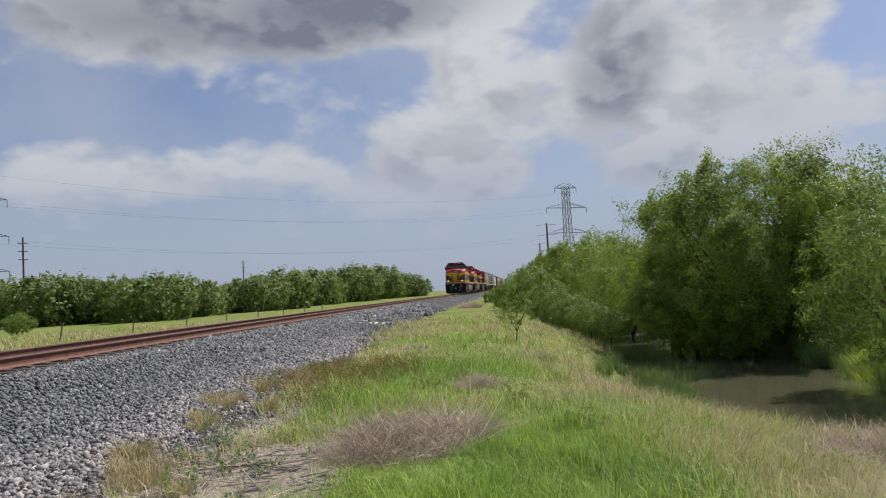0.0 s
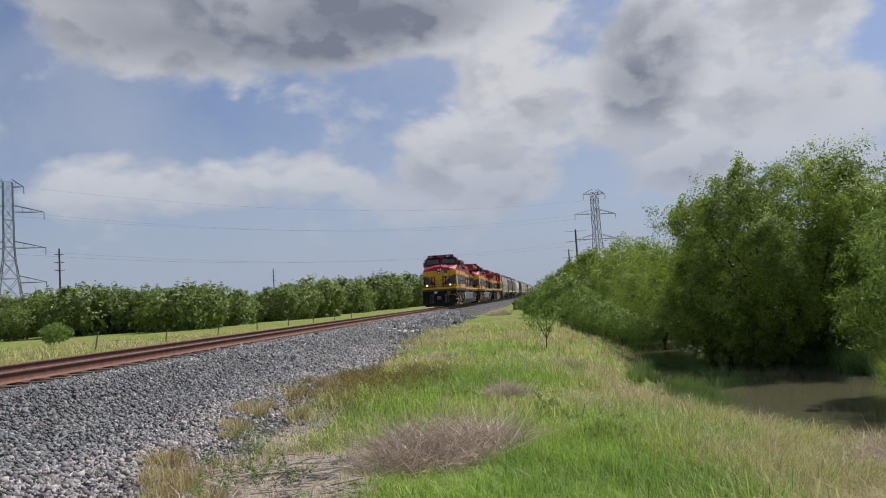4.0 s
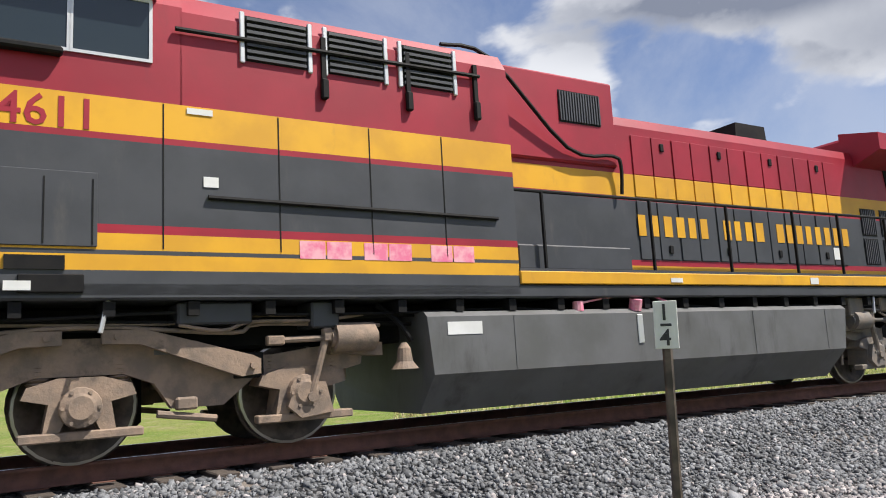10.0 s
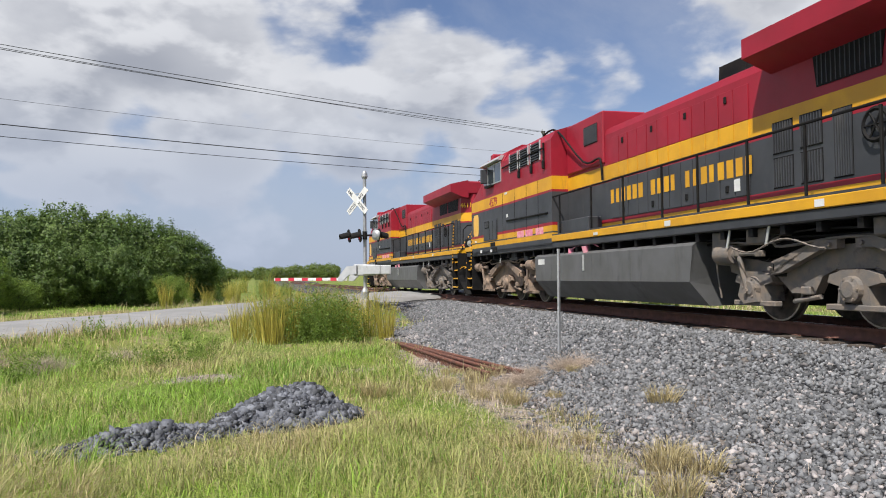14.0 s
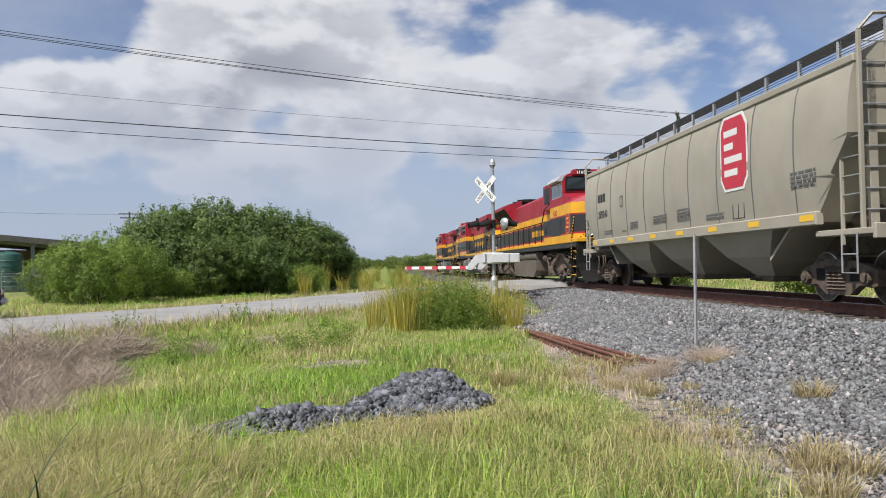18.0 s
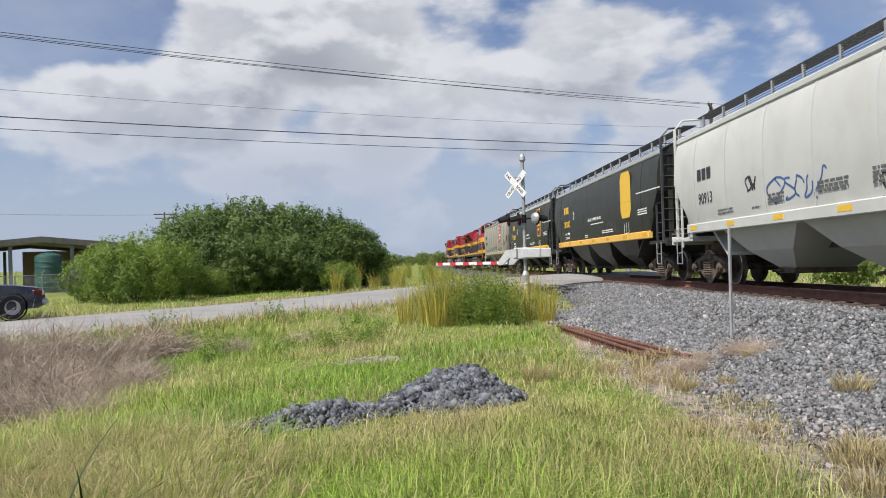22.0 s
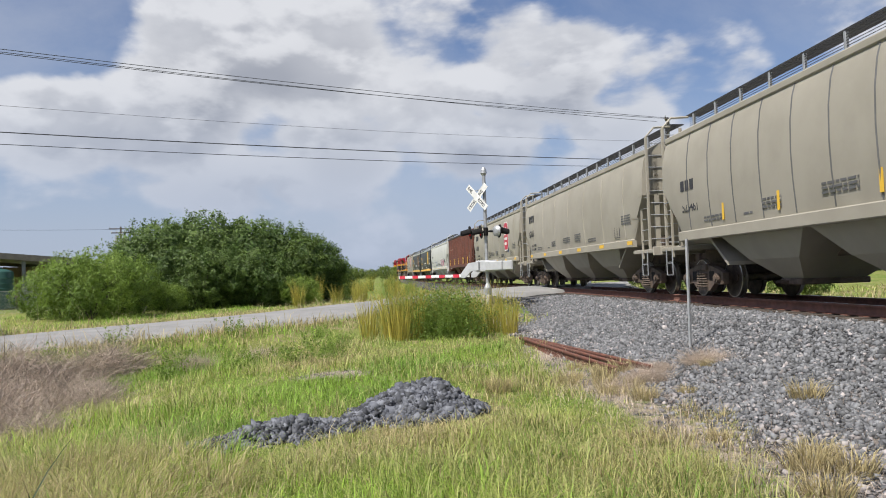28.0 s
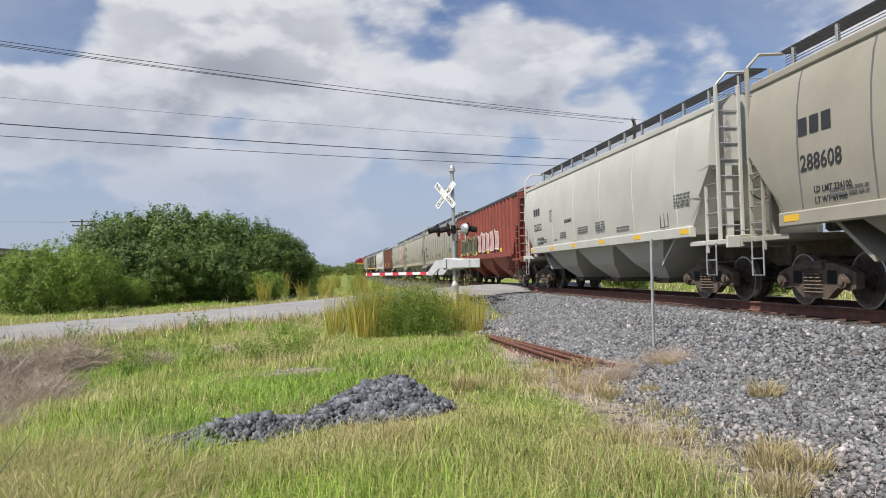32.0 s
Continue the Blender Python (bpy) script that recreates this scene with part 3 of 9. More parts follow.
def bareness(x, y):
    """Where the soil shows through: worn spots, and a strip along the foot of the stones."""
    b = np.zeros(np.shape(x))
    for cx, cy, rx, ry in BARE:
        b = np.maximum(b, np.exp(-(((x - cx) / rx) ** 2 + ((y - cy) / ry) ** 2)))
    d = x - track_x(y)
    strip = 0.62 * np.exp(-((d - 5.9) / 0.55) ** 2) * ease(y, -19, -15) * (1 - ease(y, 11, 15))
    return np.maximum(b, strip)


def build_ground():
    xs = stretched(-1400, 1400, -15, 15, 0.22)
    ys = stretched(-1400, 1400, -46, 46, 0.34)
    me = grid_mesh("ground", xs, ys, GROUND)
    co = np.zeros(len(me.vertices) * 3, dtype=np.float32)
    me.vertices.foreach_get("co", co)
    co = co.reshape(-1, 3)
    d = co[:, 0] - track_x(co[:, 1])
    near = ease(co[:, 1], -26, -20) * (1 - ease(co[:, 1], 12, 34))
    edge = np.where(d > 0, 3.6 + 2.0 * near, 3.9)
    bed = 1 - ease(np.abs(d), edge - 0.7, edge + 0.7)
    far = ease(np.hypot(co[:, 0], co[:, 1]), 200, 400)
    me.attributes.new("bed", "FLOAT", "POINT").data.foreach_set("value", (bed * (1 - far)).astype(np.float32))
    wet = 1 - ease(co[:, 2], WATER_Z + 0.05, WATER_Z + 0.55)
    me.attributes.new("wet", "FLOAT", "POINT").data.foreach_set("value", wet.astype(np.float32))
    me.attributes.new("bare", "FLOAT", "POINT").data.foreach_set("value", bareness(co[:, 0], co[:, 1]).astype(np.float32))
    tagged(new("ground", me), "grassy ground with a grey crushed stone railway bed", "ground", kind="structure")


build_ground()


def water_material():
    m = bpy.data.materials.new("murky creek water")
    m.use_nodes = True
    n = Net(m.node_tree)
    bsdf = n.add("ShaderNodeBsdfPrincipled", {"Base Color": (0.085, 0.085, 0.05, 1), "Roughness": 0.08, "IOR": 1.33})
    pos = n.add("ShaderNodeNewGeometry").outputs["Position"]
    h = n.noise(pos, 1.6, 3.0, 0.5)
    n.put(bsdf, "Base Color", n.mix(n.noise(pos, 0.5, 4.0), (0.10, 0.095, 0.055, 1), (0.07, 0.07, 0.045, 1)))
    n.put(bsdf, "Normal", n.add("ShaderNodeBump", {"Strength": 0.12, "Distance": 0.05, "Height": h}).outputs[0])
    n.put(n.add("ShaderNodeOutputMaterial"), 0, bsdf.outputs[0])
    return m


def build_water():
    me = raw("water", [(3.0, -75.0, WATER_Z), (60.0, -75.0, WATER_Z), (60.0, 235.0, WATER_Z), (3.0, 235.0, WATER_Z)], [(0, 1, 2, 3)], water_material())
    tagged(new("water", me), "still brown creek water between grassy banks", "water", kind="structure")


build_water()


def build_road():
    pts = [(np.array(p) * (1 - k / 8) + np.array(q) * k / 8, za * (1 - k / 8) + zb * k / 8)
           for p, q, za, zb in zip(ROAD, ROAD[1:], ROAD_Z, ROAD_Z[1:]) for k in range(8)]
    rows = []
    for i, (c, z) in enumerate(pts):
        p, q = pts[max(i - 1, 0)][0], pts[min(i + 1, len(pts) - 1)][0]
        d = Vector((q[0] - p[0], q[1] - p[1], 0)).normalized()
        s = Vector((-d.y, d.x, 0))
        wob = 0.12 * math.sin(i * 1.7) + 0.08 * math.sin(i * 0.61)
        rows.append([(c[0] + s.x * w, c[1] + s.y * w, z + h) for w, h in ((-2.75 - wob, -0.1), (-2.6 - wob, 0.03), (-1.2, 0.06), (0, 0.075), (1.2, 0.06), (2.6 + wob, 0.03), (2.75 + wob, -0.1))])
    n = 7
    v = [p for row in rows for p in row]
    f = [(i * n + j, i * n + j + 1, (i + 1) * n + j + 1, (i + 1) * n + j) for i in range(len(rows) - 1) for j in range(n - 1)]
    tagged(new("road", raw("road", v, f, ASPHALT, True)), "narrow pale worn asphalt road", "road", kind="structure")


build_road()
# ---- track ----
RAIL_OUT = [(-0.075, -0.185), (0.075, -0.185), (0.075, -0.172), (0.018, -0.158), (0.010, -0.14), (0.010, -0.05), (0.034, -0.036), (0.036, -0.012), (0.028, 0.0),
            (-0.028, 0.0), (-0.036, -0.012), (-0.034, -0.036), (-0.010, -0.05), (-0.010, -0.14), (-0.018, -0.158), (-0.075, -0.172)]


def rail_steps():
    return np.concatenate([np.arange(-420, -60, 6.0), np.arange(-60, 80, 1.5), np.arange(80, 421, 6.0)])


def build_rails():
    ys = rail_steps()
    for side, word in ((1, "near"), (-1, "far")):
        v, f, top = [], [], []
        k = len(RAIL_OUT)
        for y in ys:
            x, z = track_x(y) + side * GAUGE, track_z(y)
            v += [(x + a, y, z + b) for a, b in RAIL_OUT]
        for i in range(len(ys) - 1):
            for j in range(k):
                f.append((i * k + j, i * k + (j + 1) % k, (i + 1) * k + (j + 1) % k, (i + 1) * k + j))
        me = raw("rail", v, f, RAIL)
        rail = tagged(new("rail", me), "long rust-brown steel rail on wooden ties", "rail", "rails of the track", "structure")
        tv, tf = [], []
        for y in ys:
            x, z = track_x(y) + side * GAUGE, track_z(y)
            tv += [(x - 0.026, y, z + 0.003), (x + 0.026, y, z + 0.003)]
        tf = [(2 * i, 2 * i + 1, 2 * i + 3, 2 * i + 2) for i in range(len(ys) - 1)]
        band = new("running_band", raw("running_band", tv, tf, HEAD))
        band.parent = rail
        tagged(band, "polished running band of the rail head")


build_rails()


def build_ties():
    bed = tagged(thing("track_ties", "row of weathered wooden ties under the rails", "ties"), kind="structure")
    tie = Mesh().box(-0.115, 0.115, -1.3, 1.3, -0.30, -0.188, 0.012).data("tie", TIE)
    plate = Mesh()
    for s in (1, -1):
        plate.box(-0.10, 0.10, s * GAUGE - 0.17, s * GAUGE + 0.17, -0.19, -0.176, 0.004)
        for a in (-0.06, 0.06):
            plate.box(a - 0.012, a + 0.012, s * GAUGE + 0.085, s * GAUGE + 0.115, -0.18, -0.150)
    plate = plate.data("tie_plate", RUSTY)
    y, rng, count = -48.0, random.Random(4), 0
    while y < 62:
        m = pose(float(track_x(y)), y, float(track_z(y)), 0, 0, 90 + rng.uniform(-1.2, 1.2))
        ob = part("tie", tie, None, bed, at=m)
        part("tie_plate", plate, None, ob)
        y += 0.53
        count += 1


build_ties()


def stone_shapes(rng, kinds=10):
    cube = np.array([(x, y, z) for x in (-1, 1) for y in (-1, 1) for z in (-1, 1)], dtype=float)
    return [cube * rng.uniform(0.45, 1.05, (8, 1)) + rng.uniform(-0.22, 0.22, (8, 3)) for _ in range(kinds)]


CUBE_TRIS = np.array([(0, 1, 3), (0, 3, 2), (4, 6, 7), (4, 7, 5), (0, 4, 5), (0, 5, 1), (2, 3, 7), (2, 7, 6), (0, 2, 6), (0, 6, 4), (1, 5, 7), (1, 7, 3)])


def turns(rng, n):
    q = rng.normal(size=(n, 4))
    q /= np.linalg.norm(q, axis=1)[:, None]
    w, x, y, z = q.T
    return np.stack([1 - 2 * (y * y + z * z), 2 * (x * y - z * w), 2 * (x * z + y * w), 2 * (x * y + z * w), 1 - 2 * (x * x + z * z), 2 * (y * z - x * w),
                     2 * (x * z - y * w), 2 * (y * z + x * w), 1 - 2 * (x * x + y * y)], 1).reshape(n, 3, 3)


def stones(name, points, sizes, material, rng):
    shapes = np.array(stone_shapes(rng))
    n = len(points)
    v = shapes[rng.integers(0, len(shapes), n)] * sizes[:, None, None] * rng.uniform(0.7, 1.25, (n, 1, 3))
    v = np.einsum("nij,nkj->nki", turns(rng, n), v) + points[:, None, :]
    f = CUBE_TRIS[None] + (np.arange(n) * 8)[:, None, None]
    return raw(name, v.reshape(-1, 3), f.reshape(-1, 3), material)


def build_ballast():
    rng = np.random.default_rng(7)
    lots = [(76000, -9, 17, 1.15, 5.9, 0.0195), (26000, 17, 34, 1.15, 5.0, 0.027), (42000, -30, -9, 1.15, 5.7, 0.0225), (6000, 34, 60, 1.15, 4.2, 0.05), (3500, -33, 17, -3.0, 0.65, 0.042), (4500, -32, 40, -4.0, -1.1, 0.05)]
    pale, grey = [], []
    for count, y0, y1, d0, d1, size in lots:
        y = rng.uniform(y0, y1, count)
        d = d0 + (d1 - d0) * rng.uniform(0, 1, count) ** 0.9
        x = track_x(y) + d
        z = ground_z(x, y)
        near = ease(y, -26, -20) * (1 - ease(y, 12, 34))
        keep = rng.uniform(0, 1, count) < 1 - ease(d, 2.6 + 1.7 * near, 3.9 + 2.0 * near) * 0.92
        s = size * rng.lognormal(0, 0.25, count)
        p = np.stack([x, y, z + s * 0.35], 1)[keep]
        s = s[keep]
        # pale stones: a few everywhere, most at the foot, more about y = -2.5
        dusty = rng.uniform(0, 1, len(p)) < 0.07 + 0.75 * ease(d[keep] + 0.5 * wave(x[keep], y[keep], 0.9) - 1.3 * (y[keep] < 0), 3.3, 4.8) + 0.34 * np.exp(-((y[keep] + 2.5) / 3.2) ** 2)
        pale.append((p[dusty], s[dusty]))
        grey.append((p[~dusty], s[~dusty]))
    for name, lot, mat, label in (("ballast_stones", grey, STONE, "dark grey crushed stone ballast"), ("dusty_stones", pale, STONE_PALE, "pale crushed stone, dusty at the foot of the bed")):
        p, s = np.concatenate([a for a, _ in lot]), np.concatenate([b for _, b in lot])
        tagged(new(name, stones(name, p, s, mat, rng)), label, "gravel", kind="stuff")


build_ballast()
# ---- train: shared pieces ----
SPEED = 11.634
UNITS, ROLLERS = [], []


def train_pose(a, b, t, flip=False):
    ya, yb = a - SPEED * t, b - SPEED * t
    p = Vector((float(track_x(ya)), ya, float(track_z(ya))))
    q = Vector((float(track_x(yb)), yb, float(track_z(yb))))
    d = (q - p) if flip else (p - q)
    mid = (p + q) / 2
    return Matrix.Translation(mid) @ pose(0, 0, 0, 0, -math.degrees(math.atan2(d.z, math.hypot(d.x, d.y))), math.degrees(math.atan2(d.y, d.x)))


def on_side(x, z, y, s=1):
    """The pose of flat writing on a vehicle's side: s is 1 for its left and -1 for its right."""
    return Matrix(((-s, 0, 0, x), (0, 0, s, y), (0, 1, 0, z), (0, 0, 0, 1)))


def wheelset_mesh(r, holes):
    m = Mesh()
    for s in (1, -1):
        m.use(0).lathe([(0.09, s * 0.60), (0.14, s * 0.67), (r * 0.42, s * 0.69), (r * 0.78, s * 0.715), (r * 0.84, s * 0.735), (r * 0.95, s * 0.735)], 28)
        m.use(1).lathe([(r * 0.95, s * 0.735), (r, s * 0.73), (r + 0.004, s * 0.64)], 28)
        m.use(0).lathe([(r + 0.004, s * 0.64), (r + 0.028, s * 0.628), (r + 0.02, s * 0.605), (r * 0.8, s * 0.60), (0.09, s * 0.62)], 28)
        for i in range(holes):
            a = 2 * math.pi * i / holes
            m.tube((r * 0.6 * math.cos(a), s * 0.69, r * 0.6 * math.sin(a)), (r * 0.6 * math.cos(a), s * 0.722, r * 0.6 * math.sin(a)), 0.03, 6)
    m.use(0).tube((0, -0.66, 0), (0, 0.66, 0), 0.085, 12)
    return m.data("wheelset", [WHEEL, TREAD], True)


LOCO_WHEELS = wheelset_mesh(0.53, 6)
CAR_WHEELS = wheelset_mesh(0.457, 0)


def wheels(mesh, parent, x, r, along_train):
    ob = part("wheelset", mesh, None, parent, "steel wheelset with worn treads", at=(x, 0, r))
    ROLLERS.append((ob, x, r, along_train))
    return ob


def hose(m, pts, r=0.022):
    """A bent hose through points, rounded a little."""
    out = []
    for i in range(len(pts) - 1):
        p0, p1, p2, p3 = (Vector(pts[max(min(j, len(pts) - 1), 0)]) for j in (i - 1, i, i + 1, i + 2))
        for k in range(4):
            t = k / 4
            out.append(0.5 * ((2 * p1) + (p2 - p0) * t + (2 * p0 - 5 * p1 + 4 * p2 - p3) * t * t + (3 * p1 - p0 - 3 * p2 + p3) * t ** 3))
    out.append(Vector(pts[-1]))
    return m.rod(out, r)


def coupler(parent, x, s, mat):
    m = Mesh().box(min(x, x - s * 0.9), max(x, x - s * 0.9), -0.09, 0.09, 0.76, 0.95, 0.02)
    m.box(min(x - s * 0.05, x + s * 0.22), max(x - s * 0.05, x + s * 0.22), -0.17, 0.13, 0.68, 1.0, 0.05)
    m.box(min(x, x + s * 0.30), max(x, x + s * 0.30), 0.10, 0.2, 0.72, 0.98, 0.04)
    part("coupler", m, mat, parent)
    h = Mesh()
    hose(h, [(x - s * 0.5, 0.35, 0.75), (x - s * 0.2, 0.38, 0.62), (x, 0.36, 0.35), (x + s * 0.12, 0.2, 0.3)])
    part("air_hose", h, BLACK, parent)


# ---- locomotives ----
def loco_truck(loco, x, mat, c, ends=(1, -1)):
    """A six-wheel truck about x; c is where its middle axle runs in the train."""
    W = 2.04
    frame = Mesh()
    for s in (1, -1):
        y0, y1 = sorted((s * 0.98, s * 1.13))
        arch = [(-2.75, 0.98), (-2.7, 0.78), (-2.35, 0.70), (-1.55, 0.70), (-1.25, 0.46), (-0.78, 0.46), (-0.62, 0.70), (-0.36, 0.80), (0.36, 0.80), (0.62, 0.70), (0.78, 0.46), (1.25, 0.46), (1.55, 0.70),
                (2.35, 0.70), (2.7, 0.78), (2.75, 0.98), (2.2, 0.98), (1.75, 0.92), (1.45, 0.92), (1.0, 1.08), (0.6, 1.13), (-0.6, 1.13), (-1.0, 1.08), (-1.45, 0.92), (-1.75, 0.92), (-2.2, 0.98)]
        frame.prism(arch, y0, y1)
    for a in (-2.5, -1.0, 1.0, 2.5):
        frame.box(a - 0.1, a + 0.1, -1.0, 1.0, 0.62, 0.86, 0.03)
    tf = part("truck_frame", frame, mat, loco, "cast steel truck frame caked in dust", at=(x, 0, 0))
    for i in (-1, 0, 1):
        wheels(LOCO_WHEELS, tf, -i * W, 0.53, c)
        for s in (1, -1):
            c0 = -i * W
            shape = [(-0.46, 0.62), (-0.42, 0.72), (-0.18, 0.79), (0.18, 0.79), (0.42, 0.72), (0.46, 0.62), (0.25, 0.57), (0.29, 0.33), (0.16, 0.33), (0.12, 0.42), (-0.12, 0.42), (-0.16, 0.33), (-0.29, 0.33), (-0.25, 0.57)]
            box = part("axle_box", Mesh().prism([(c0 + p, q) for p, q in shape], *sorted((s * 0.86, s * 1.20))), mat, tf, "cast axle box with bolted cover")
            cover = Mesh().lathe([(0.0, 0.10), (0.10, 0.10), (0.125, 0.085), (0.17, 0.07), (0.18, 0.0)], 18, "y", (0, 0, 0))
            for k in range(6):
                a = math.pi * k / 3
                cover.tube((0.148 * math.cos(a), 0.06, 0.148 * math.sin(a)), (0.148 * math.cos(a), 0.092, 0.148 * math.sin(a)), 0.018, 6)
            part("bearing_cover", cover, mat, box, at=pose(c0, s * 1.20, 0.53, 0, 0, 0 if s > 0 else 180))
            part("tie_strap", Mesh().box(c0 - 0.52, c0 + 0.48, *sorted((s * 1.08, s * 1.22)), 0.25, 0.33, 0.012), mat, box)
            for p in (-0.33, 0.33):
                spring = Mesh()
                for k in range(5):
                    spring.lathe([(0.075, -0.016), (0.10, 0), (0.075, 0.016)], 12, "z", (c0 + p, s * 1.04, 0.745 + k * 0.036))
                part("axle_spring", spring, mat, box)
    for s in (1, -1):
        for a in (-2.15, 2.15):
            cyl = Mesh().tube((a * 1.19 - 0.22, s * 1.28, 1.06), (a * 1.19 + 0.22, s * 1.28, 1.06), 0.155, 14).tube((a * 1.19 - 0.26, s * 1.28, 1.06), (a * 1.19 + 0.26, s * 1.28, 1.06), 0.10, 12)
            part("brake_cylinder", cyl, mat, tf, smooth=True)
            rig = Mesh().rod([(a * 1.19 - math.copysign(0.26, a), s * 1.30, 1.06), (a * 1.19 - math.copysign(0.85, a), s * 1.30, 1.05)], 0.032, 8).box(a * 0.80 - 0.09, a * 0.80 + 0.09, *sorted((s * 1.26, s * 1.34)), 1.0, 1.10, 0.015)
            part("push_rod", rig, mat, tf)
            lever = Mesh().rod([(a * 1.05, s * 1.31, 1.10), (a * 1.0, s * 1.29, 0.72), (a * 0.97, s * 1.27, 0.50)], 0.04, 8).box(a * 1.05 - 0.05, a * 1.05 + 0.05, *sorted((s * 1.27, s * 1.36)), 1.02, 1.16, 0.015)
            part("brake_lever", lever, mat, tf)
            shoe = Mesh().prism([(a * 0.97 - 0.16, 0.62), (a * 0.97 + 0.14, 0.66), (a * 0.97 + 0.24, 0.40), (a * 0.97 + 0.10, 0.28), (a * 0.97 - 0.24, 0.32)], *sorted((s * 1.20, s * 1.28)))
            shoe.tube((a * 0.97, s * 1.27, 0.48), (a * 0.97, s * 1.33, 0.48), 0.05, 8)
            part("brake_hanger", shoe, mat, tf)
            horn = Mesh().prism([(a * 1.22 - 0.3, 0.86), (a * 1.22 + 0.3, 0.90), (a * 1.22 + 0.3, 1.02), (a * 1.22 - 0.3, 1.0)], *sorted((s * 1.0, s * 1.22)))
            part("frame_horn", horn, mat, tf)
            part("rod_end", Mesh().tube((a * 0.55, s * 1.14, 0.34), (a * 0.30, s * 1.14, 0.42), 0.035, 8).box(a * 0.42 - 0.10, a * 0.42 + 0.10, *sorted((s * 1.08, s * 1.2)), 0.44, 0.56, 0.02), mat, tf)
        for a, b in ((-1.50, -0.16), (0.16, 1.50)):
            low, high = (a, b) if a < 0 else (b, a)
            link = Mesh().prism([(low - 0.08, 0.74), (low + 0.10, 0.72), (low + math.copysign(0.22, b - a) * (1 if a < 0 else -1), 0.76), (high + (-0.32 if a < 0 else 0.32), 1.06), (high, 1.07), (high, 1.19), (high + (-0.36 if a < 0 else 0.36), 1.19), (low, 0.92), (low - 0.08, 0.88)], *sorted((s * 1.16, s * 1.29)))
            part("equaliser_link", link, mat, tf, "heavy chevron link bolted to the frame")
            # black plate on the frame face, drawn as the shade of a recess
            part("link_pocket", Mesh().box(low - 0.15, low + 0.15, *sorted((s * 1.125, s * 1.14)), 0.70, 0.95, 0.01), BLACK, tf)
            part("link_bolt", Mesh().tube((low, s * 1.28, 0.82), (low, s * 1.33, 0.82), 0.035, 6).tube((high + (-0.12 if a < 0 else 0.12), s * 1.28, 1.13), (high + (-0.12 if a < 0 else 0.12), s * 1.33, 1.13), 0.03, 6), mat, tf)
        part("frame_marking", Mesh().box(-0.95, -0.62, *sorted((s * 1.131, s * 1.135)), 0.96, 1.02).box(0.70, 0.86, *sorted((s * 1.131, s * 1.135)), 0.94, 1.02), GREYTANK, tf, "faded stencil on the truck frame")
        pipe = Mesh()
        hose(pipe, [(-2.9, s * 1.22, 1.18), (-1.6, s * 1.25, 1.22), (-1.3, s * 1.25, 1.14), (0, s * 1.25, 1.22), (1.3, s * 1.25, 1.14), (1.6, s * 1.25, 1.22), (2.9, s * 1.22, 1.18)], 0.022)
        hose(pipe, [(-2.4, s * 1.2, 1.30), (-1.2, s * 1.2, 1.30), (-0.7, s * 1.2, 1.24), (0.9, s * 1.2, 1.26)], 0.016)
        part("brake_pipe", pipe, mat, tf)
        sand = Mesh()
        hose(sand, [(-2.7, s * 1.24, 1.30), (-2.2, s * 1.30, 1.24), (-1.5, s * 1.30, 1.24), (-1.2, s * 1.33, 1.16), (-0.8, s * 1.33, 1.22)], 0.018)
        hose(sand, [(1.2, s * 1.24, 1.36), (1.6, s * 1.31, 1.20), (2.3, s * 1.31, 1.24), (2.8, s * 1.25, 1.20), (2.95, s * 1.22, 0.9), (2.95, s * 1.15, 0.35)], 0.018)
        part("sand_hose", sand, mat, tf)
    for i in (-1, 0, 1):
        part("traction_motor", Mesh().box(-i * W - 0.62, -i * W - 0.12, -0.5, 0.5, 0.25, 0.95, 0.08), BLACK, tf)


def bands(loco, name, plan, levels, paints=None):
    """Slices of a plan outline, each a panel in its own paint."""
    for z0, z1, slot in levels:
        part(name, Mesh().prism(plan, z0, z1, "z"), (paints or PAINTS)[slot], loco)


PAINTS, EMD_PAINTS = [RED, YELLOW, DARK], [RED, YELLOW, COAL]


def striped_rod(parent, pts, r=0.02):
    """A grab rail wound in yellow and black."""
    a, b = Mesh().rod(pts, r * 0.9), Mesh()
    k = 0
    for p, q in zip(pts, pts[1:]):
        p, q = Vector(p), Vector(q)
        n = max(1, int((q - p).length / 0.06))
        for i in range(n):
            if k % 2:
                b.tube(p.lerp(q, i / n), p.lerp(q, (i + 1) / n), r, 6)
            k += 1
    rail = part("step_handrail", a, BLACK, parent, "handrail wound in yellow and black")
    tagged(part("yellow_wrap", b, YELLOW, rail), kind="stuff")


def louvre(parent, x0, x1, z0, z1, y, s, frame_mat=None, bars=7, upright=False, name="louvre"):
    base = part(name, Mesh().box(x0, x1, *sorted((y - s * 0.03, y + s * 0.004)), z0, z1), BLACK, parent, "dark louvred air intake")
    for i in range(bars):
        w = (i + 0.5) / bars
        if upright:
            b = Mesh().box(x0 + (x1 - x0) * w - 0.012, x0 + (x1 - x0) * w + 0.012, *sorted((y, y + s * 0.025)), z0 + 0.02, z1 - 0.02)
        else:
            b = Mesh().box(x0 + 0.02, x1 - 0.02, *sorted((y, y + s * 0.035)), z0 + (z1 - z0) * w - 0.02, z0 + (z1 - z0) * w + 0.012)
        part("slat", b, DARK, base)
    if frame_mat:
        for a, b in ((x0 - 0.05, x0), (x1, x1 + 0.05)):
            part("louvre_frame", Mesh().box(a, b, *sorted((y - s * 0.01, y + s * 0.03)), z0 - 0.03, z1 + 0.03, 0.008), frame_mat, base)


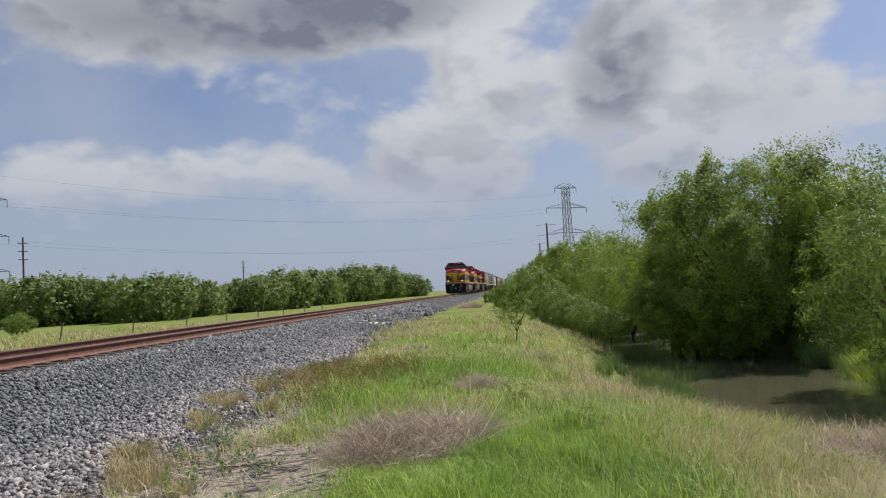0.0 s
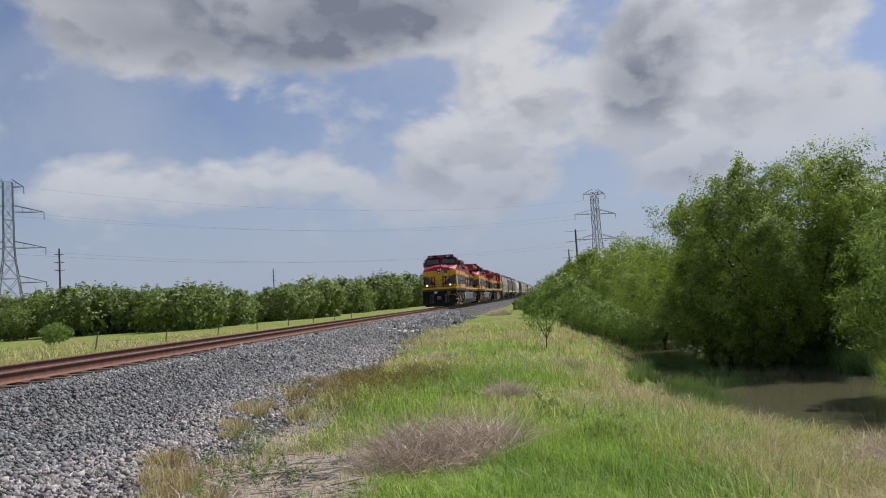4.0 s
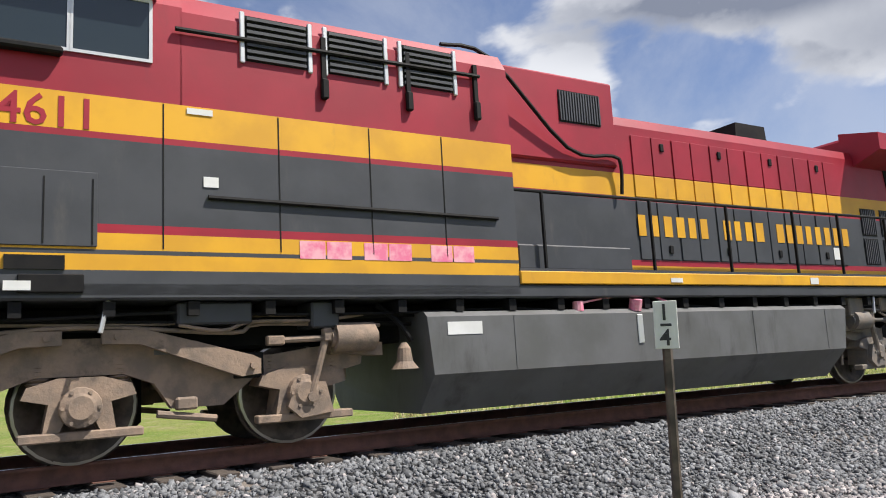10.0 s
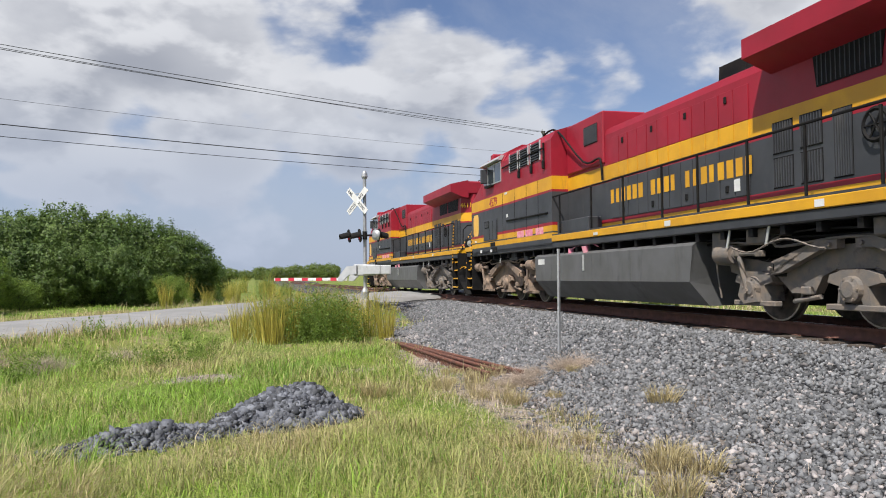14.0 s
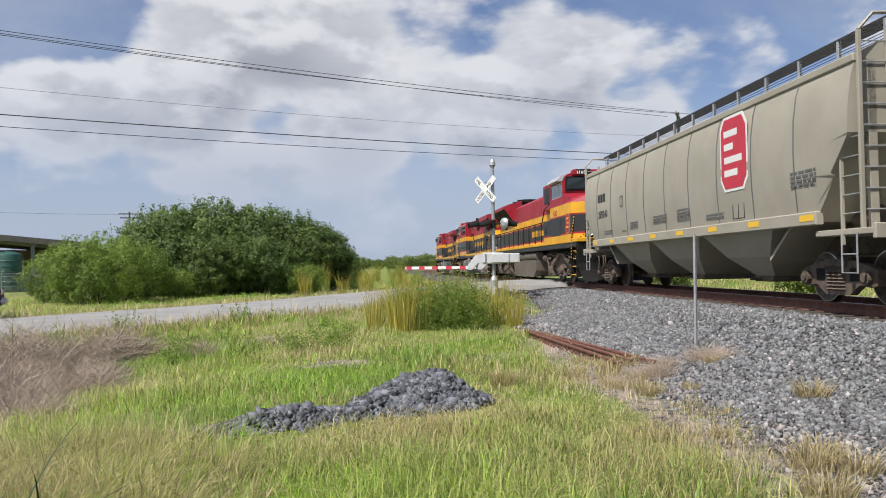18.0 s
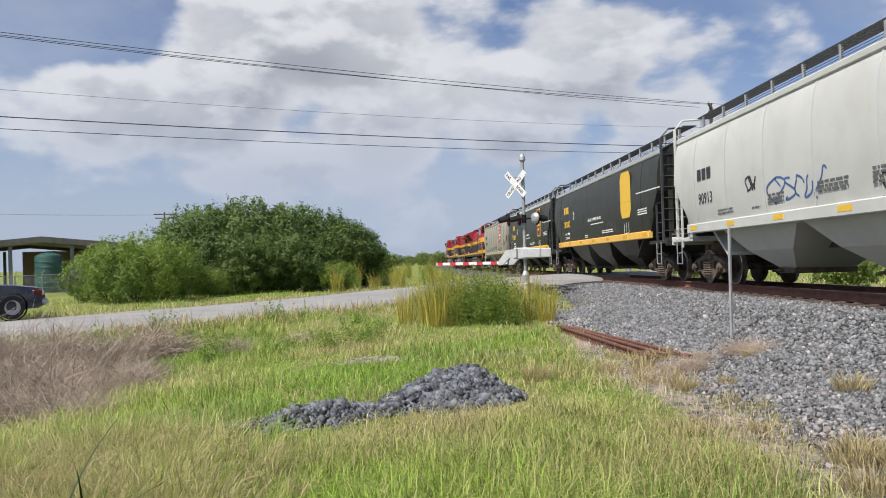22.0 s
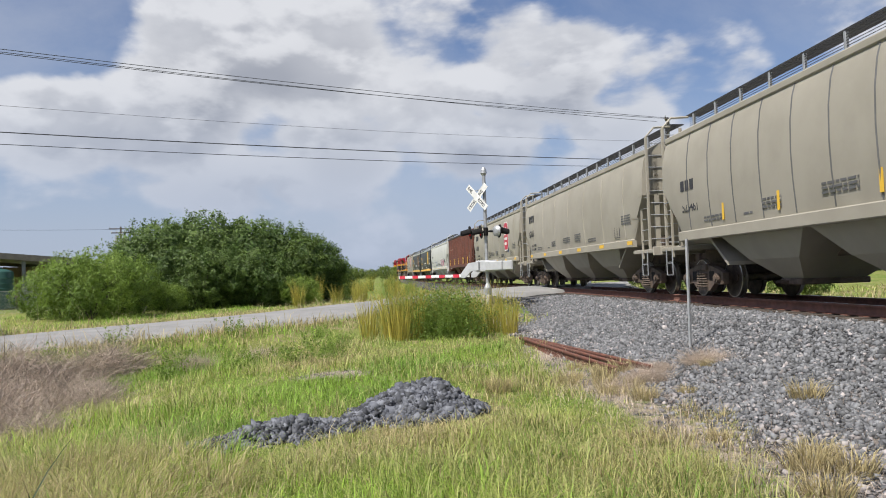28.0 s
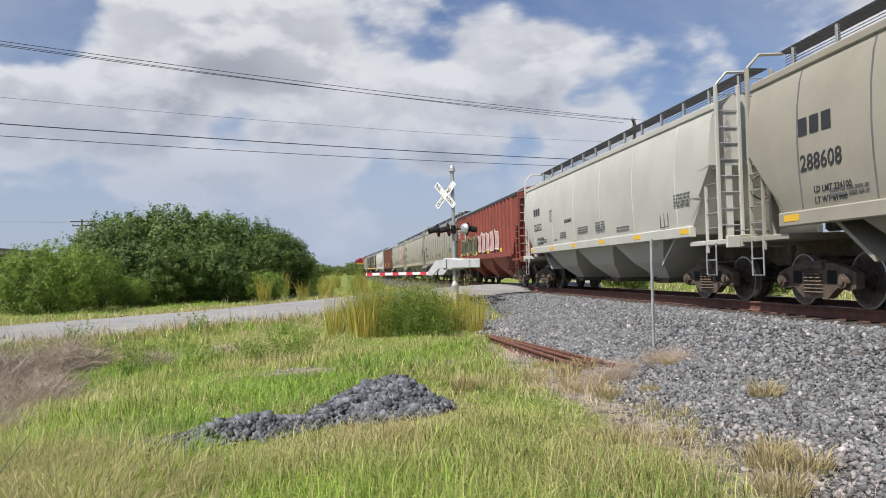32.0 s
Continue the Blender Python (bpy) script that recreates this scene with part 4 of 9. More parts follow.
def steps(loco, x, s, s_end):
    """The corner steps: x is their middle, s the side and s_end the end of the locomotive."""
    st = part("step_well", Mesh().box(x - 0.34, x + 0.34, *sorted((s * 0.80, s * 0.83)), 0.3, 1.62), BLACK, loco)
    for a in (x - 0.36, x + 0.36):
        part("side_plate", Mesh().prism([(a - 0.02, 0.28), (a + 0.02, 0.28), (a + 0.02, 1.62), (a - 0.02, 1.62)], *sorted((s * 0.80, s * 1.52))), BLACK, st)
    for i, z in enumerate((0.34, 0.66, 0.97, 1.28)):
        tread = part("step", Mesh().box(x - 0.33, x + 0.33, *sorted((s * (1.06 + 0.0 * i), s * (1.50 - 0.03 * i))), z, z + 0.03), BLACK, st)
        part("step_edge", Mesh().box(x - 0.33, x + 0.33, *sorted((s * (1.50 - 0.03 * i), s * (1.525 - 0.03 * i))), z - 0.005, z + 0.042, 0.006), YELLOW, tread, "yellow step edge")
    return st


def plow(loco, x, s):
    m = Mesh()
    secs = []
    for z, out, half in ((0.10, 0.20, 1.24), (0.3, 0.11, 1.36), (0.55, 0.03, 1.46), (0.80, 0.0, 1.50), (0.92, 0.02, 1.50), (1.0, 0.05, 1.40)):
        secs.append([(x + s * (out + (0.16 if abs(k) < 1 else 0.0)), k * half, z) for k in (-1, -0.6, -0.2, 0.2, 0.6, 1)] + [(x + s * (out - 0.04 + (0.16 if abs(k) < 1 else 0.0)), k * half, z) for k in (1, 0.6, 0.2, -0.2, -0.6, -1)])
    m.loft(secs)
    part("snow_plow", m, BLACK, loco, "black steel pilot plow", smooth=False)


def headlights(loco, x, y, z, gap, s, glowing, housing=True, upright=True):
    a = Mesh().box(*sorted((x - s * 0.10, x + s * 0.02)), y - 0.14, y + 0.14, z - 0.12, z + gap + 0.12, 0.03) if housing else Mesh()
    if housing:
        ob = part("headlight_housing", a, BLACK, loco)
    else:
        ob = loco
    for k in (0, 1):
        zz = z + k * gap
        rim = Mesh().lathe([(0.10, -0.02), (0.105, 0.03), (0.085, 0.035), (0.08, 0.0)], 16, "x", (0, 0, 0))
        r = part("headlight", rim, ALU, ob, at=pose(x + s * 0.02, y, zz, 0, 0, 0 if s > 0 else 180))
        lens = Mesh().lathe([(0.0, 0.022), (0.05, 0.018), (0.082, 0.004)], 16, "x")
        part("lens", lens, LAMP_ON if glowing else GLASSY, r) if not housing else part("headlight_lens", lens, LAMP_ON if glowing else ALU, ob, at=pose(x + s * 0.03, y, zz, 0, 0, 0 if s > 0 else 180))


def ditch_light(loco, x, y, z, s, on):
    pod = Mesh().box(*sorted((x - s * 0.22, x)), y - 0.15, y + 0.15, z - 0.17, z + 0.17, 0.03)
    pod.lathe([(0.125, 0.0), (0.13, 0.05), (0.11, 0.055)], 18, "x", (x, y, z) if s > 0 else (x - 0.05, y, z))
    p = part("ditch_light", pod, BLACK, loco, "ditch light in a black housing")
    lens = Mesh().lathe([(0.0, 0.036), (0.05, 0.030), (0.085, 0.016)], 18, "x")
    part("reflector_bowl", Mesh().lathe([(0.085, 0.012), (0.115, 0.030), (0.122, 0.02)], 18, "x"), ALU, p, at=pose(x + s * 0.03, y, z, 0, 0, 0 if s > 0 else 180))
    part("lens", lens, LAMP_ON if on else ALU, p, at=pose(x + s * 0.03, y, z, 0, 0, 0 if s > 0 else 180))


def badge(loco, x, z, y, s, w, h, mat, label, cut=0.3):
    pts = [(-w, -h * (1 - cut)), (-w * (1 - cut), -h), (w * (1 - cut), -h), (w, -h * (1 - cut)), (w, h * (1 - cut)), (w * (1 - cut), h), (-w * (1 - cut), h), (-w, h * (1 - cut))]
    return part("emblem", Mesh().prism([(x + a, z + b) for a, b in pts], *sorted((y, y + s * 0.006))), mat, loco, label)


def bars(parent, x, z, y, s, total, height, mat, count, rng, name="lettering"):
    """Plain blocks in place of a company's lettering."""
    step = total / count
    for i in range(count):
        if i in (6, 11) and count == 20:
            continue
        w = step * rng.uniform(0.5, 0.72)
        a = x - s * i * step
        part(name, Mesh().box(*sorted((a, a - s * w)), *sorted((y, y + s * 0.005)), z, z + height), mat, parent)


def ge_locomotive(number, a, b, lit, sooty):
    rng = random.Random(number)
    L = thing("locomotive", "red, yellow and dark grey diesel locomotive" + (" leading with lamps lit" if lit else " coupled behind the leader"), "locomotive", "locomotives of the train")
    c = a + 11.235
    UNITS.append((L, a, b, False))
    # frame
    sill = Mesh()
    sill.use(2).box(-10.6, 10.7, -1.50, 1.50, 1.44, 1.60, 0.02)
    sill.use(1).box(-10.62, 2.48, -1.525, 1.525, 1.60, 1.755, 0.01)
    sill.use(2).box(-10.6, 2.48, -1.51, 1.51, 1.755, 1.79)
    sill.use(1).box(9.9, 10.72, -1.525, 1.525, 1.62, 1.775, 0.01)
    part("sill", sill, PAINTS, L, "walkway sill with a yellow stripe")
    under = part("underframe", Mesh().box(-9.2, 9.2, -0.8, 0.8, 1.0, 1.44, 0.03), BLACK, L)
    for i in range(26):
        part("crossbearer", Mesh().box(-9 + i * 0.72, -8.9 + i * 0.72, -1.45, 1.45, 1.30, 1.43), BLACK, under)
    # hood behind the wide body
    plan = [(-9.55, -1.05), (2.75, -1.05), (2.75, 1.05), (-9.55, 1.05), (-9.95, 0.62), (-9.95, -0.62)]
    bands(L, "hood_band", plan, [(1.79, 1.86, 2), (1.86, 1.92, 1), (1.92, 2.0, 0), (2.0, 2.84, 2), (2.84, 2.895, 0), (2.895, 3.22, 1), (3.22, 3.92, 0)])
    part("hood_roof", Mesh().loft([[(x, y, z) for y, z in ((-1.05, 3.92), (-1.0, 4.06), (-0.82, 4.14), (0.82, 4.14), (1.0, 4.06), (1.05, 3.92))] for x in (-5.6, 0.4)]), RED, L)
    part("radiator_roof", Mesh().box(-9.95, -5.6, -0.9, 0.9, 3.92, 4.42, 0.05), RED, L)
    for s in (1, -1):
        y = s * 1.05
        # hood doors
        x = 0.05
        for i in range(13):
            w = 0.40
            if x - w < -5.2:
                break
            d = Mesh()
            zs = [(2.01, 2.84, 2), (2.90, 3.215, 1), (3.225, 3.80, 0)]
            for z0, z1, slot in zs:
                d.use(slot).box(x - w + 0.012, x - 0.012, *sorted((y, y + s * 0.018)), z0, z1, 0.004)
            dr = part("hood_door", d, PAINTS, L)
            if i % 3 == 1:
                for lz in (2.1, 3.6):
                    part("latch", Mesh().box(x - 0.24, x - 0.16, *sorted((y + s * 0.018, y + s * 0.04)), lz, lz + 0.12, 0.01), BLACK, dr)
            x -= w + (0.02 if i % 2 else 0.0)
        bars(L, 0.05 if s > 0 else -5.0, 2.34, s * 1.069, s, 5.05, 0.30, YELLOW, 20, rng)
        # radiator section
        for x0, x1, z0, z1 in ((-5.85, -5.40, 2.55, 3.04), (-5.85, -5.40, 2.03, 2.50), (-6.45, -6.0, 2.55, 3.04), (-6.45, -6.0, 2.03, 2.50), (-7.0, -6.65, 2.03, 2.98), (-8.62, -8.2, 2.03, 3.0), (-9.1, -8.72, 2.03, 3.0), (-9.45, -9.2, 2.03, 2.95)):
            louvre(L, x0, x1, z0, z1, y, s, bars=8, upright=True, name="hood_grille")
        wheel = Mesh().lathe([(0.20, 0.0), (0.235, 0.02), (0.20, 0.04), (0.17, 0.02), (0.20, 0.0)], 20, "y", (-7.45, y + s * 0.05 - (0.04 if s < 0 else 0), 2.62))
        for k in range(6):
            q = math.pi * k / 3
            wheel.tube((-7.45, y + s * 0.07, 2.62), (-7.45 + 0.2 * math.cos(q), y + s * 0.07, 2.62 + 0.2 * math.sin(q)), 0.016, 5)
        part("hand_brake_wheel", wheel, BLACK, L)
        for x0, x1 in ((-7.62, -6.35), (-9.25, -7.72)):
            scr = part("radiator_screen", Mesh().prism([(x0 + 0.12, 3.36), (x1 - 0.02, 3.36), (x1 + 0.05, 3.86), (x0 + 0.02, 3.86)], *sorted((y, y + s * 0.015))), BLACK, L, "black slanted radiator screen")
            for k in range(14):
                q = x0 + 0.1 + (x1 - x0 - 0.15) * k / 13
                part("screen_bar", Mesh().box(q - 0.008, q + 0.008, *sorted((y + s * 0.015, y + s * 0.024)), 3.38, 3.84), DARK, scr)
        wing = Mesh().prism([(s * 0.85, 3.78), (s * 1.06, 3.80), (s * 1.56, 4.00), (s * 1.56, 4.30), (s * 0.85, 4.46)], -9.95, -5.4, "x")
        part("radiator_wing", wing, RED, L, "overhanging red radiator housing")
        # equipment box behind the wide body
        eq = Mesh().use(0).box(0.35, 2.42, *sorted((0.0, s * 1.10)), 3.28, 4.5, 0.03)
        part("equipment_box", eq, PAINTS, L)
        louvre(L, 0.62, 1.35, 3.83, 4.28, s * 1.10, s, bars=16, upright=True)
        # walkway railing
        rail = Mesh()
        posts = (2.05, 0.23, -1.3, -2.83, -4.0, -5.35, -6.6, -7.9, -9.2)
        for p in posts:
            part("stanchion", Mesh().box(p - 0.018, p + 0.018, s * 1.47 - 0.02, s * 1.47 + 0.02, 1.6, 2.76, 0.006), BLACK, L)
        rail.rod([(2.5, s * 1.47, 2.74), (-9.75, s * 1.47, 2.80), (-9.95, s * 1.45, 2.76)], 0.022, 7)
        part("handrail", rail, BLACK, L)
        striped_rod(L, [(-9.95, s * 1.45, 2.76), (-9.98, s * 1.5, 2.2), (-9.98, s * 1.52, 1.2)])
        striped_rod(L, [(-10.5, s * 0.7, 2.7), (-10.62, s * 1.1, 2.2), (-10.66, s * 1.46, 1.7), (-10.66, s * 1.5, 1.15)])
        pipe = Mesh()
        hose(pipe, [(3.3, s * 1.36, 4.47), (2.55, s * 1.30, 4.44), (1.3, s * 1.16, 3.46), (0.5, s * 1.15, 3.42), (0.36, s * 1.15, 3.3), (0.36, s * 1.12, 2.9)], 0.026)
        part("roof_drain_pipe", pipe, BLACK, L)
        ledge = Mesh().box(0.55, 2.40, *sorted((s * 1.05, s * 1.40)), 1.79, 2.10, 0.02)
        part("battery_box", ledge, DARK, L)
        cab_side(L, s, number)
        for x in (4.6, 3.9, 3.1):
            for k in (0, 0.36):
                part("reflector", Mesh().box(x + k * 0.8, x + k * 0.8 + 0.27, *sorted((s * 1.501, s * 1.505)), 1.84, 2.02), PINK, L, "faded pink reflector square")
        for x, z, w, h in ((9.3, 1.9, 0.22, 0.05), (8.6, 1.52, 0.2, 0.1), (7.5, 1.52, 0.2, 0.08), (6.0, 3.2, 0.24, 0.06), (5.95, 2.5, 0.14, 0.1), (-3.2, 1.62, 0.2, 0.1), (-7.0, 1.62, 0.18, 0.1), (-4.6, 2.1, 0.16, 0.2), (-0.2, 1.63, 0.22, 0.06)):
            part("notice_plate", Mesh().box(x, x + w, *sorted((s * (1.528 if z < 1.78 else 1.506 if x > 2.7 else 1.072), s * (1.533 if z < 1.78 else 1.51 if x > 2.7 else 1.076))), z, z + h), WHITE, L, "small pale notice plate")
        loom = Mesh()
        for k in range(3):
            q = rng.uniform(0.0, 0.5)
            hose(loom, [(9.0 - i * 1.3, s * (1.30 - 0.1 * k), 1.36 - 0.05 * k - 0.07 * abs(math.sin(i * 1.3 + q + k))) for i in range(14)], 0.016 + 0.004 * k)
        tagged(part("cable_loom", loom, BLACK, L), kind="stuff")
        for x0, x1, z0 in ((5.6, 6.3, 1.22), (4.7, 5.0, 1.16), (-4.6, -4.2, 1.12), (-5.6, -5.1, 1.2), (-8.4, -7.6, 1.2), (-9.3, -8.9, 1.16)):
            part("equipment_case", Mesh().box(x0, x1, *sorted((s * 0.9, s * 1.36)), z0, 1.43, 0.02), DARK if x0 > 0 else GRIME2, L)
        for x in (-4.8, -5.75, 6.9):
            part("hanger_rod", Mesh().rod([(x, s * 1.42, 1.44), (x + 0.06, s * 1.44, 1.16)], 0.022), ALU, L)
        chain = Mesh()
        pts = [(-4.86 - 0.085 * i, s * 1.45, 1.17 - 0.10 * math.sin(math.pi * i / 10) - (0.04 * math.sin(math.pi * (i - 10) / 14) if i > 10 else 0)) for i in range(25)]
        for i, (p, q) in enumerate(zip(pts, pts[1:])):
            chain.tube(p, q, 0.018 if i % 2 else 0.012, 5)
        part("brake_chain", chain, GRIME2, L, "slack hand brake chain")
        steps(L, 10.24, s, 1)
        steps(L, -10.30, s, -1)
        ditch_light(L, 10.78, s * 1.05, 1.98, 1, lit)
        ditch_light(L, -10.7, s * 1.05, 1.98, -1, False)
        striped_rod(L, [(10.62, s * 0.45, 2.72), (10.66, s * 0.95, 2.1), (10.60, s * 1.44, 1.75), (10.60, s * 1.52, 1.2)])
        striped_rod(L, [(9.98, s * 1.40, 2.72), (9.98, s * 1.46, 2.3), (9.94, s * 1.52, 1.8), (9.94, s * 1.535, 0.95)])
    # wide body and nose
    plan = [(2.48, -1.5), (9.9, -1.5), (10.20, -0.95), (10.50, -0.28), (10.50, 0.28), (10.20, 0.95), (9.9, 1.5), (2.48, 1.5)]
    body = [(2.48, -1.5), (9.9, -1.5), (9.9, 1.5), (2.48, 1.5)]
    bands(L, "body_band", body, [(1.48, 1.70, 2)])
    bands(L, "body_band", plan, [(1.70, 1.84, 1), (1.84, 1.88, 2), (1.88, 2.03, 1), (2.03, 2.11, 0), (2.11, 2.88, 2), (2.88, 2.94, 0), (2.94, 3.28, 1)])
    nose_lo = [(8.62, -1.5, 3.28), (9.9, -1.5, 3.28), (10.20, -0.95, 3.28), (10.50, -0.28, 3.28), (10.50, 0.28, 3.28), (10.20, 0.95, 3.28), (9.9, 1.5, 3.28), (8.62, 1.5, 3.28)]
    nose_hi = [(8.62, -1.5, 3.80), (9.86, -1.46, 3.36), (10.12, -0.92, 3.52), (10.38, -0.26, 3.66), (10.38, 0.26, 3.66), (10.12, 0.92, 3.52), (9.86, 1.46, 3.36), (8.62, 1.5, 3.80)]
    wide = Mesh().loft([nose_lo, nose_hi], caps=False)
    wide.solid(nose_hi + [(8.62, -0.5, 3.92), (8.62, 0.5, 3.92)], [(0, 1, 2), (0, 2, 8), (2, 3, 8), (3, 4, 9, 8), (4, 5, 9), (5, 7, 9), (5, 6, 7)])
    part("nose_top", wide, RED, L, "sloping red nose of the cab")
    wide = Mesh().loft([[(x, y, z) for y, z in ((-1.5, 3.28), (-1.5, 4.22), (-1.36, 4.44), (-0.9, 4.58), (0.9, 4.58), (1.36, 4.44), (1.5, 4.22), (1.5, 3.28))] for x in (2.48, 6.30)])
    part("engine_housing", wide, RED, L)
    wide = Mesh().loft([[(x + t * k, y, z) for y, z, k in ((-1.5, 3.28, 0), (-1.5, 4.26, 1), (-1.34, 4.54, 1.1), (-0.9, 4.75, 1.2), (0.9, 4.75, 1.2), (1.34, 4.54, 1.1), (1.5, 4.26, 1), (1.5, 3.28, 0))] for x, t in ((6.28, 0), (8.62, -0.14))])
    part("cab_body", wide, RED, L, "wide red cab")
    nose_front(L, number)
    brow = Mesh().box(8.35, 8.62, -1.2, 1.2, 4.46, 4.79, 0.05)
    part("cab_brow", brow, RED, L)
    for s in (1, -1):
        nb = part("number_board", Mesh().box(-0.02, 0.02, -0.42, 0.42, -0.14, 0.14, 0.01), BLACK, L, "black number board with white numerals", at=pose(8.66, s * 0.76, 4.64, 0, -8, s * 14))
        lettering(str(number), 0.2, WHITE, nb, Matrix(((0, 0, 1, 0.022), (1, 0, 0, -0.26), (0, 1, 0, -0.075), (0, 0, 0, 1))))
    stack = Mesh().loft([[(x, y, z) for x, y in ((-3.0 - k, -0.42), (-4.05 + k, -0.42), (-4.05 + k, 0.42), (-3.0 - k, 0.42))] for z, k in ((4.12, 0.0), (4.34, 0.12), (4.56, 0.14))])
    part("exhaust_chimney", stack, BLACK, L, "flared black exhaust stack")
    horn = Mesh()
    for k, (dx, dy) in enumerate(((0.1, -0.16), (0.22, 0.0), (0.02, 0.16), (-0.3, -0.08), (-0.22, 0.1))):
        d = 1 if k < 3 else -1
        horn.tube((-1.75, dy, 4.22), (-1.75 + dx + d * 0.2, dy, 4.24), 0.03, 8, 0.075)
    horn.box(-1.85, -1.65, -0.2, 0.2, 4.12, 4.2)
    part("air_horn", horn, BLACK, L)
    grab = Mesh().rod([(-9.2, 0.2, 4.42), (-9.2, 0.2, 4.55), (-9.2, -0.5, 4.55), (-9.2, -0.5, 4.42)], 0.02)
    grab.rod([(8.1, -0.2, 4.66), (8.1, -0.2, 4.76), (8.1, 0.25, 4.76), (8.1, 0.25, 4.66)], 0.018)
    part("roof_grab_iron", grab, BLACK, L)
    headlights(L, -9.97, 0.0, 3.72, 0.28, -1, False)
    lettering(str(number), 0.26, YELLOW, L, Matrix(((-0.68, 0, -0.73, -9.60), (-0.73, 0, 0.68, 1.09), (0, 1, 0, 3.42), (0, 0, 0, 1))), 1.0)
    for k in range(7):
        part("ladder_rung", Mesh().rod([(-9.96, 0.15, 2.1 + k * 0.3), (-10.04, 0.15, 2.1 + k * 0.3), (-10.04, 0.55, 2.1 + k * 0.3), (-9.96, 0.55, 2.1 + k * 0.3)], 0.014, 5), BLACK, L)
    # tank, trucks, ends
    tank = Mesh()
    out = [(-1.42, 1.30), (-1.5, 1.24), (-1.5, 0.62), (-1.12, 0.20), (1.12, 0.20), (1.5, 0.62), (1.5, 1.24), (1.42, 1.30)]
    tank.loft([[(x - (0.0 if z > 0.7 else k), y, z) for y, z in out] for x, k in ((3.75, 0.06), (-3.85, -0.12))])
    part("fuel_tank", tank, GREYTANK, L, "long dusty grey fuel tank")
    for s in (1, -1):
        fit = Mesh().tube((1.55, s * 1.40, 1.28), (1.55, s * 1.40, 1.40), 0.07, 10).tube((0.62, s * 1.42, 1.28), (0.62, s * 1.46, 1.42), 0.085, 10)
        hose(fit, [(1.5, s * 1.42, 1.38), (1.1, s * 1.42, 1.44), (0.5, s * 1.42, 1.50), (0.0, s * 1.42, 1.38)], 0.014)
        part("filler_cap", fit, PINK if s > 0 else BLACK, L)
        part("sight_glass", Mesh().box(0.58, 0.68, *sorted((s * 1.5, s * 1.515)), 0.85, 1.22, 0.01), ALU, L)
        part("tank_notice", Mesh().box(3.05, 3.5, *sorted((s * 1.5, s * 1.506)), 1.04, 1.18), WHITE, L)
        for x in (2.6, 0.2, -1.6, -3.3):
            part("tank_seam", Mesh().box(x - 0.008, x + 0.008, *sorted((s * 1.49, s * 1.506)), 0.64, 1.24), GREYTANK, L)
        bell = Mesh().lathe([(0.03, 0.0), (0.07, -0.06), (0.09, -0.2), (0.15, -0.28), (0.13, -0.28), (0.0, -0.2)], 14, "z", (3.95, s * 1.32, 0.98))
        part("bell", bell, GRIME, L)
        part("sand_pipe", hose(Mesh(), [(4.2, s * 1.2, 1.4), (4.0, s * 1.3, 1.2), (3.85, s * 1.3, 1.0)], 0.03), BLACK, L)
    loco_truck(L, 7.085, GRIME2 if sooty else GRIME, c)
    loco_truck(L, -7.085, GRIME2, c)
    for s in (1, -1):
        plow(L, s * 10.72, s)
        end = Mesh().box(*sorted((s * 10.40, s * 10.52)), -1.05, 1.05, 0.95, 1.62, 0.02).box(*sorted((s * 10.5, s * 10.66)), -0.5, 0.5, 0.5, 1.5, 0.03)
        part("end_plate", end, BLACK, L)
        coupler(L, s * 10.95, s, GRIME2)
        for y in (-0.62, -0.38, 0.38, 0.62):
            part("railing_post", Mesh().box(s * 10.62 - 0.03, s * 10.62 + 0.03, y - 0.035, y + 0.035, 1.75, 2.72 + 0.03 * (abs(y) < 0.5), 0.01), BLACK, L)
        for q in (1, -1):
            part("end_railing", Mesh().rod([(s * 10.62, q * 1.30, 1.78), (s * 10.62, q * 1.28, 2.5), (s * 10.62, q * 1.12, 2.66), (s * 10.62, q * 0.62, 2.72), (s * 10.62, q * 0.38, 2.78)], 0.022), BLACK, L)
        ch = Mesh()
        hose(ch, [(s * 10.64, -0.36, 2.5), (s * 10.66, 0, 2.34), (s * 10.64, 0.36, 2.5)], 0.014)
        part("safety_chain", ch, BLACK, L)
        for y in (0.55, 0.62, 0.7, -0.5, -0.58, 0.85, -0.75):
            part("brake_hose", hose(Mesh(), [(s * 10.7, y, 1.2), (s * 10.98, y + 0.02, 1.0), (s * 11.0, y, 0.6), (s * 10.95, y - 0.05, 0.4)], 0.02), GRIME2, L)
        for y in (-1.1, 1.1):
            part("uncoupling_lever", hose(Mesh(), [(s * 10.72, y, 1.55), (s * 10.98, y, 1.5), (s * 11.02, y, 1.0), (s * 10.9, y * 1.1, 0.9)], 0.022), BLACK, L)
            part("lift_bar", Mesh().rod([(s * 10.78, y * 0.3, 0.98), (s * 10.8, y * 1.22, 1.12), (s * 10.95, y * 1.36, 1.05)], 0.018), YELLOW if y > 0 else BLACK, L)
        part("multiple_unit_box", Mesh().box(*sorted((s * 10.52, s * 10.68)), 0.7, 1.0, 1.12, 1.42, 0.03), GRIME2, L)
        part("notice_plate", Mesh().box(*sorted((s * 10.66, s * 10.672)), -0.45, -0.2, 1.25, 1.45), WHITE, L)
    return L


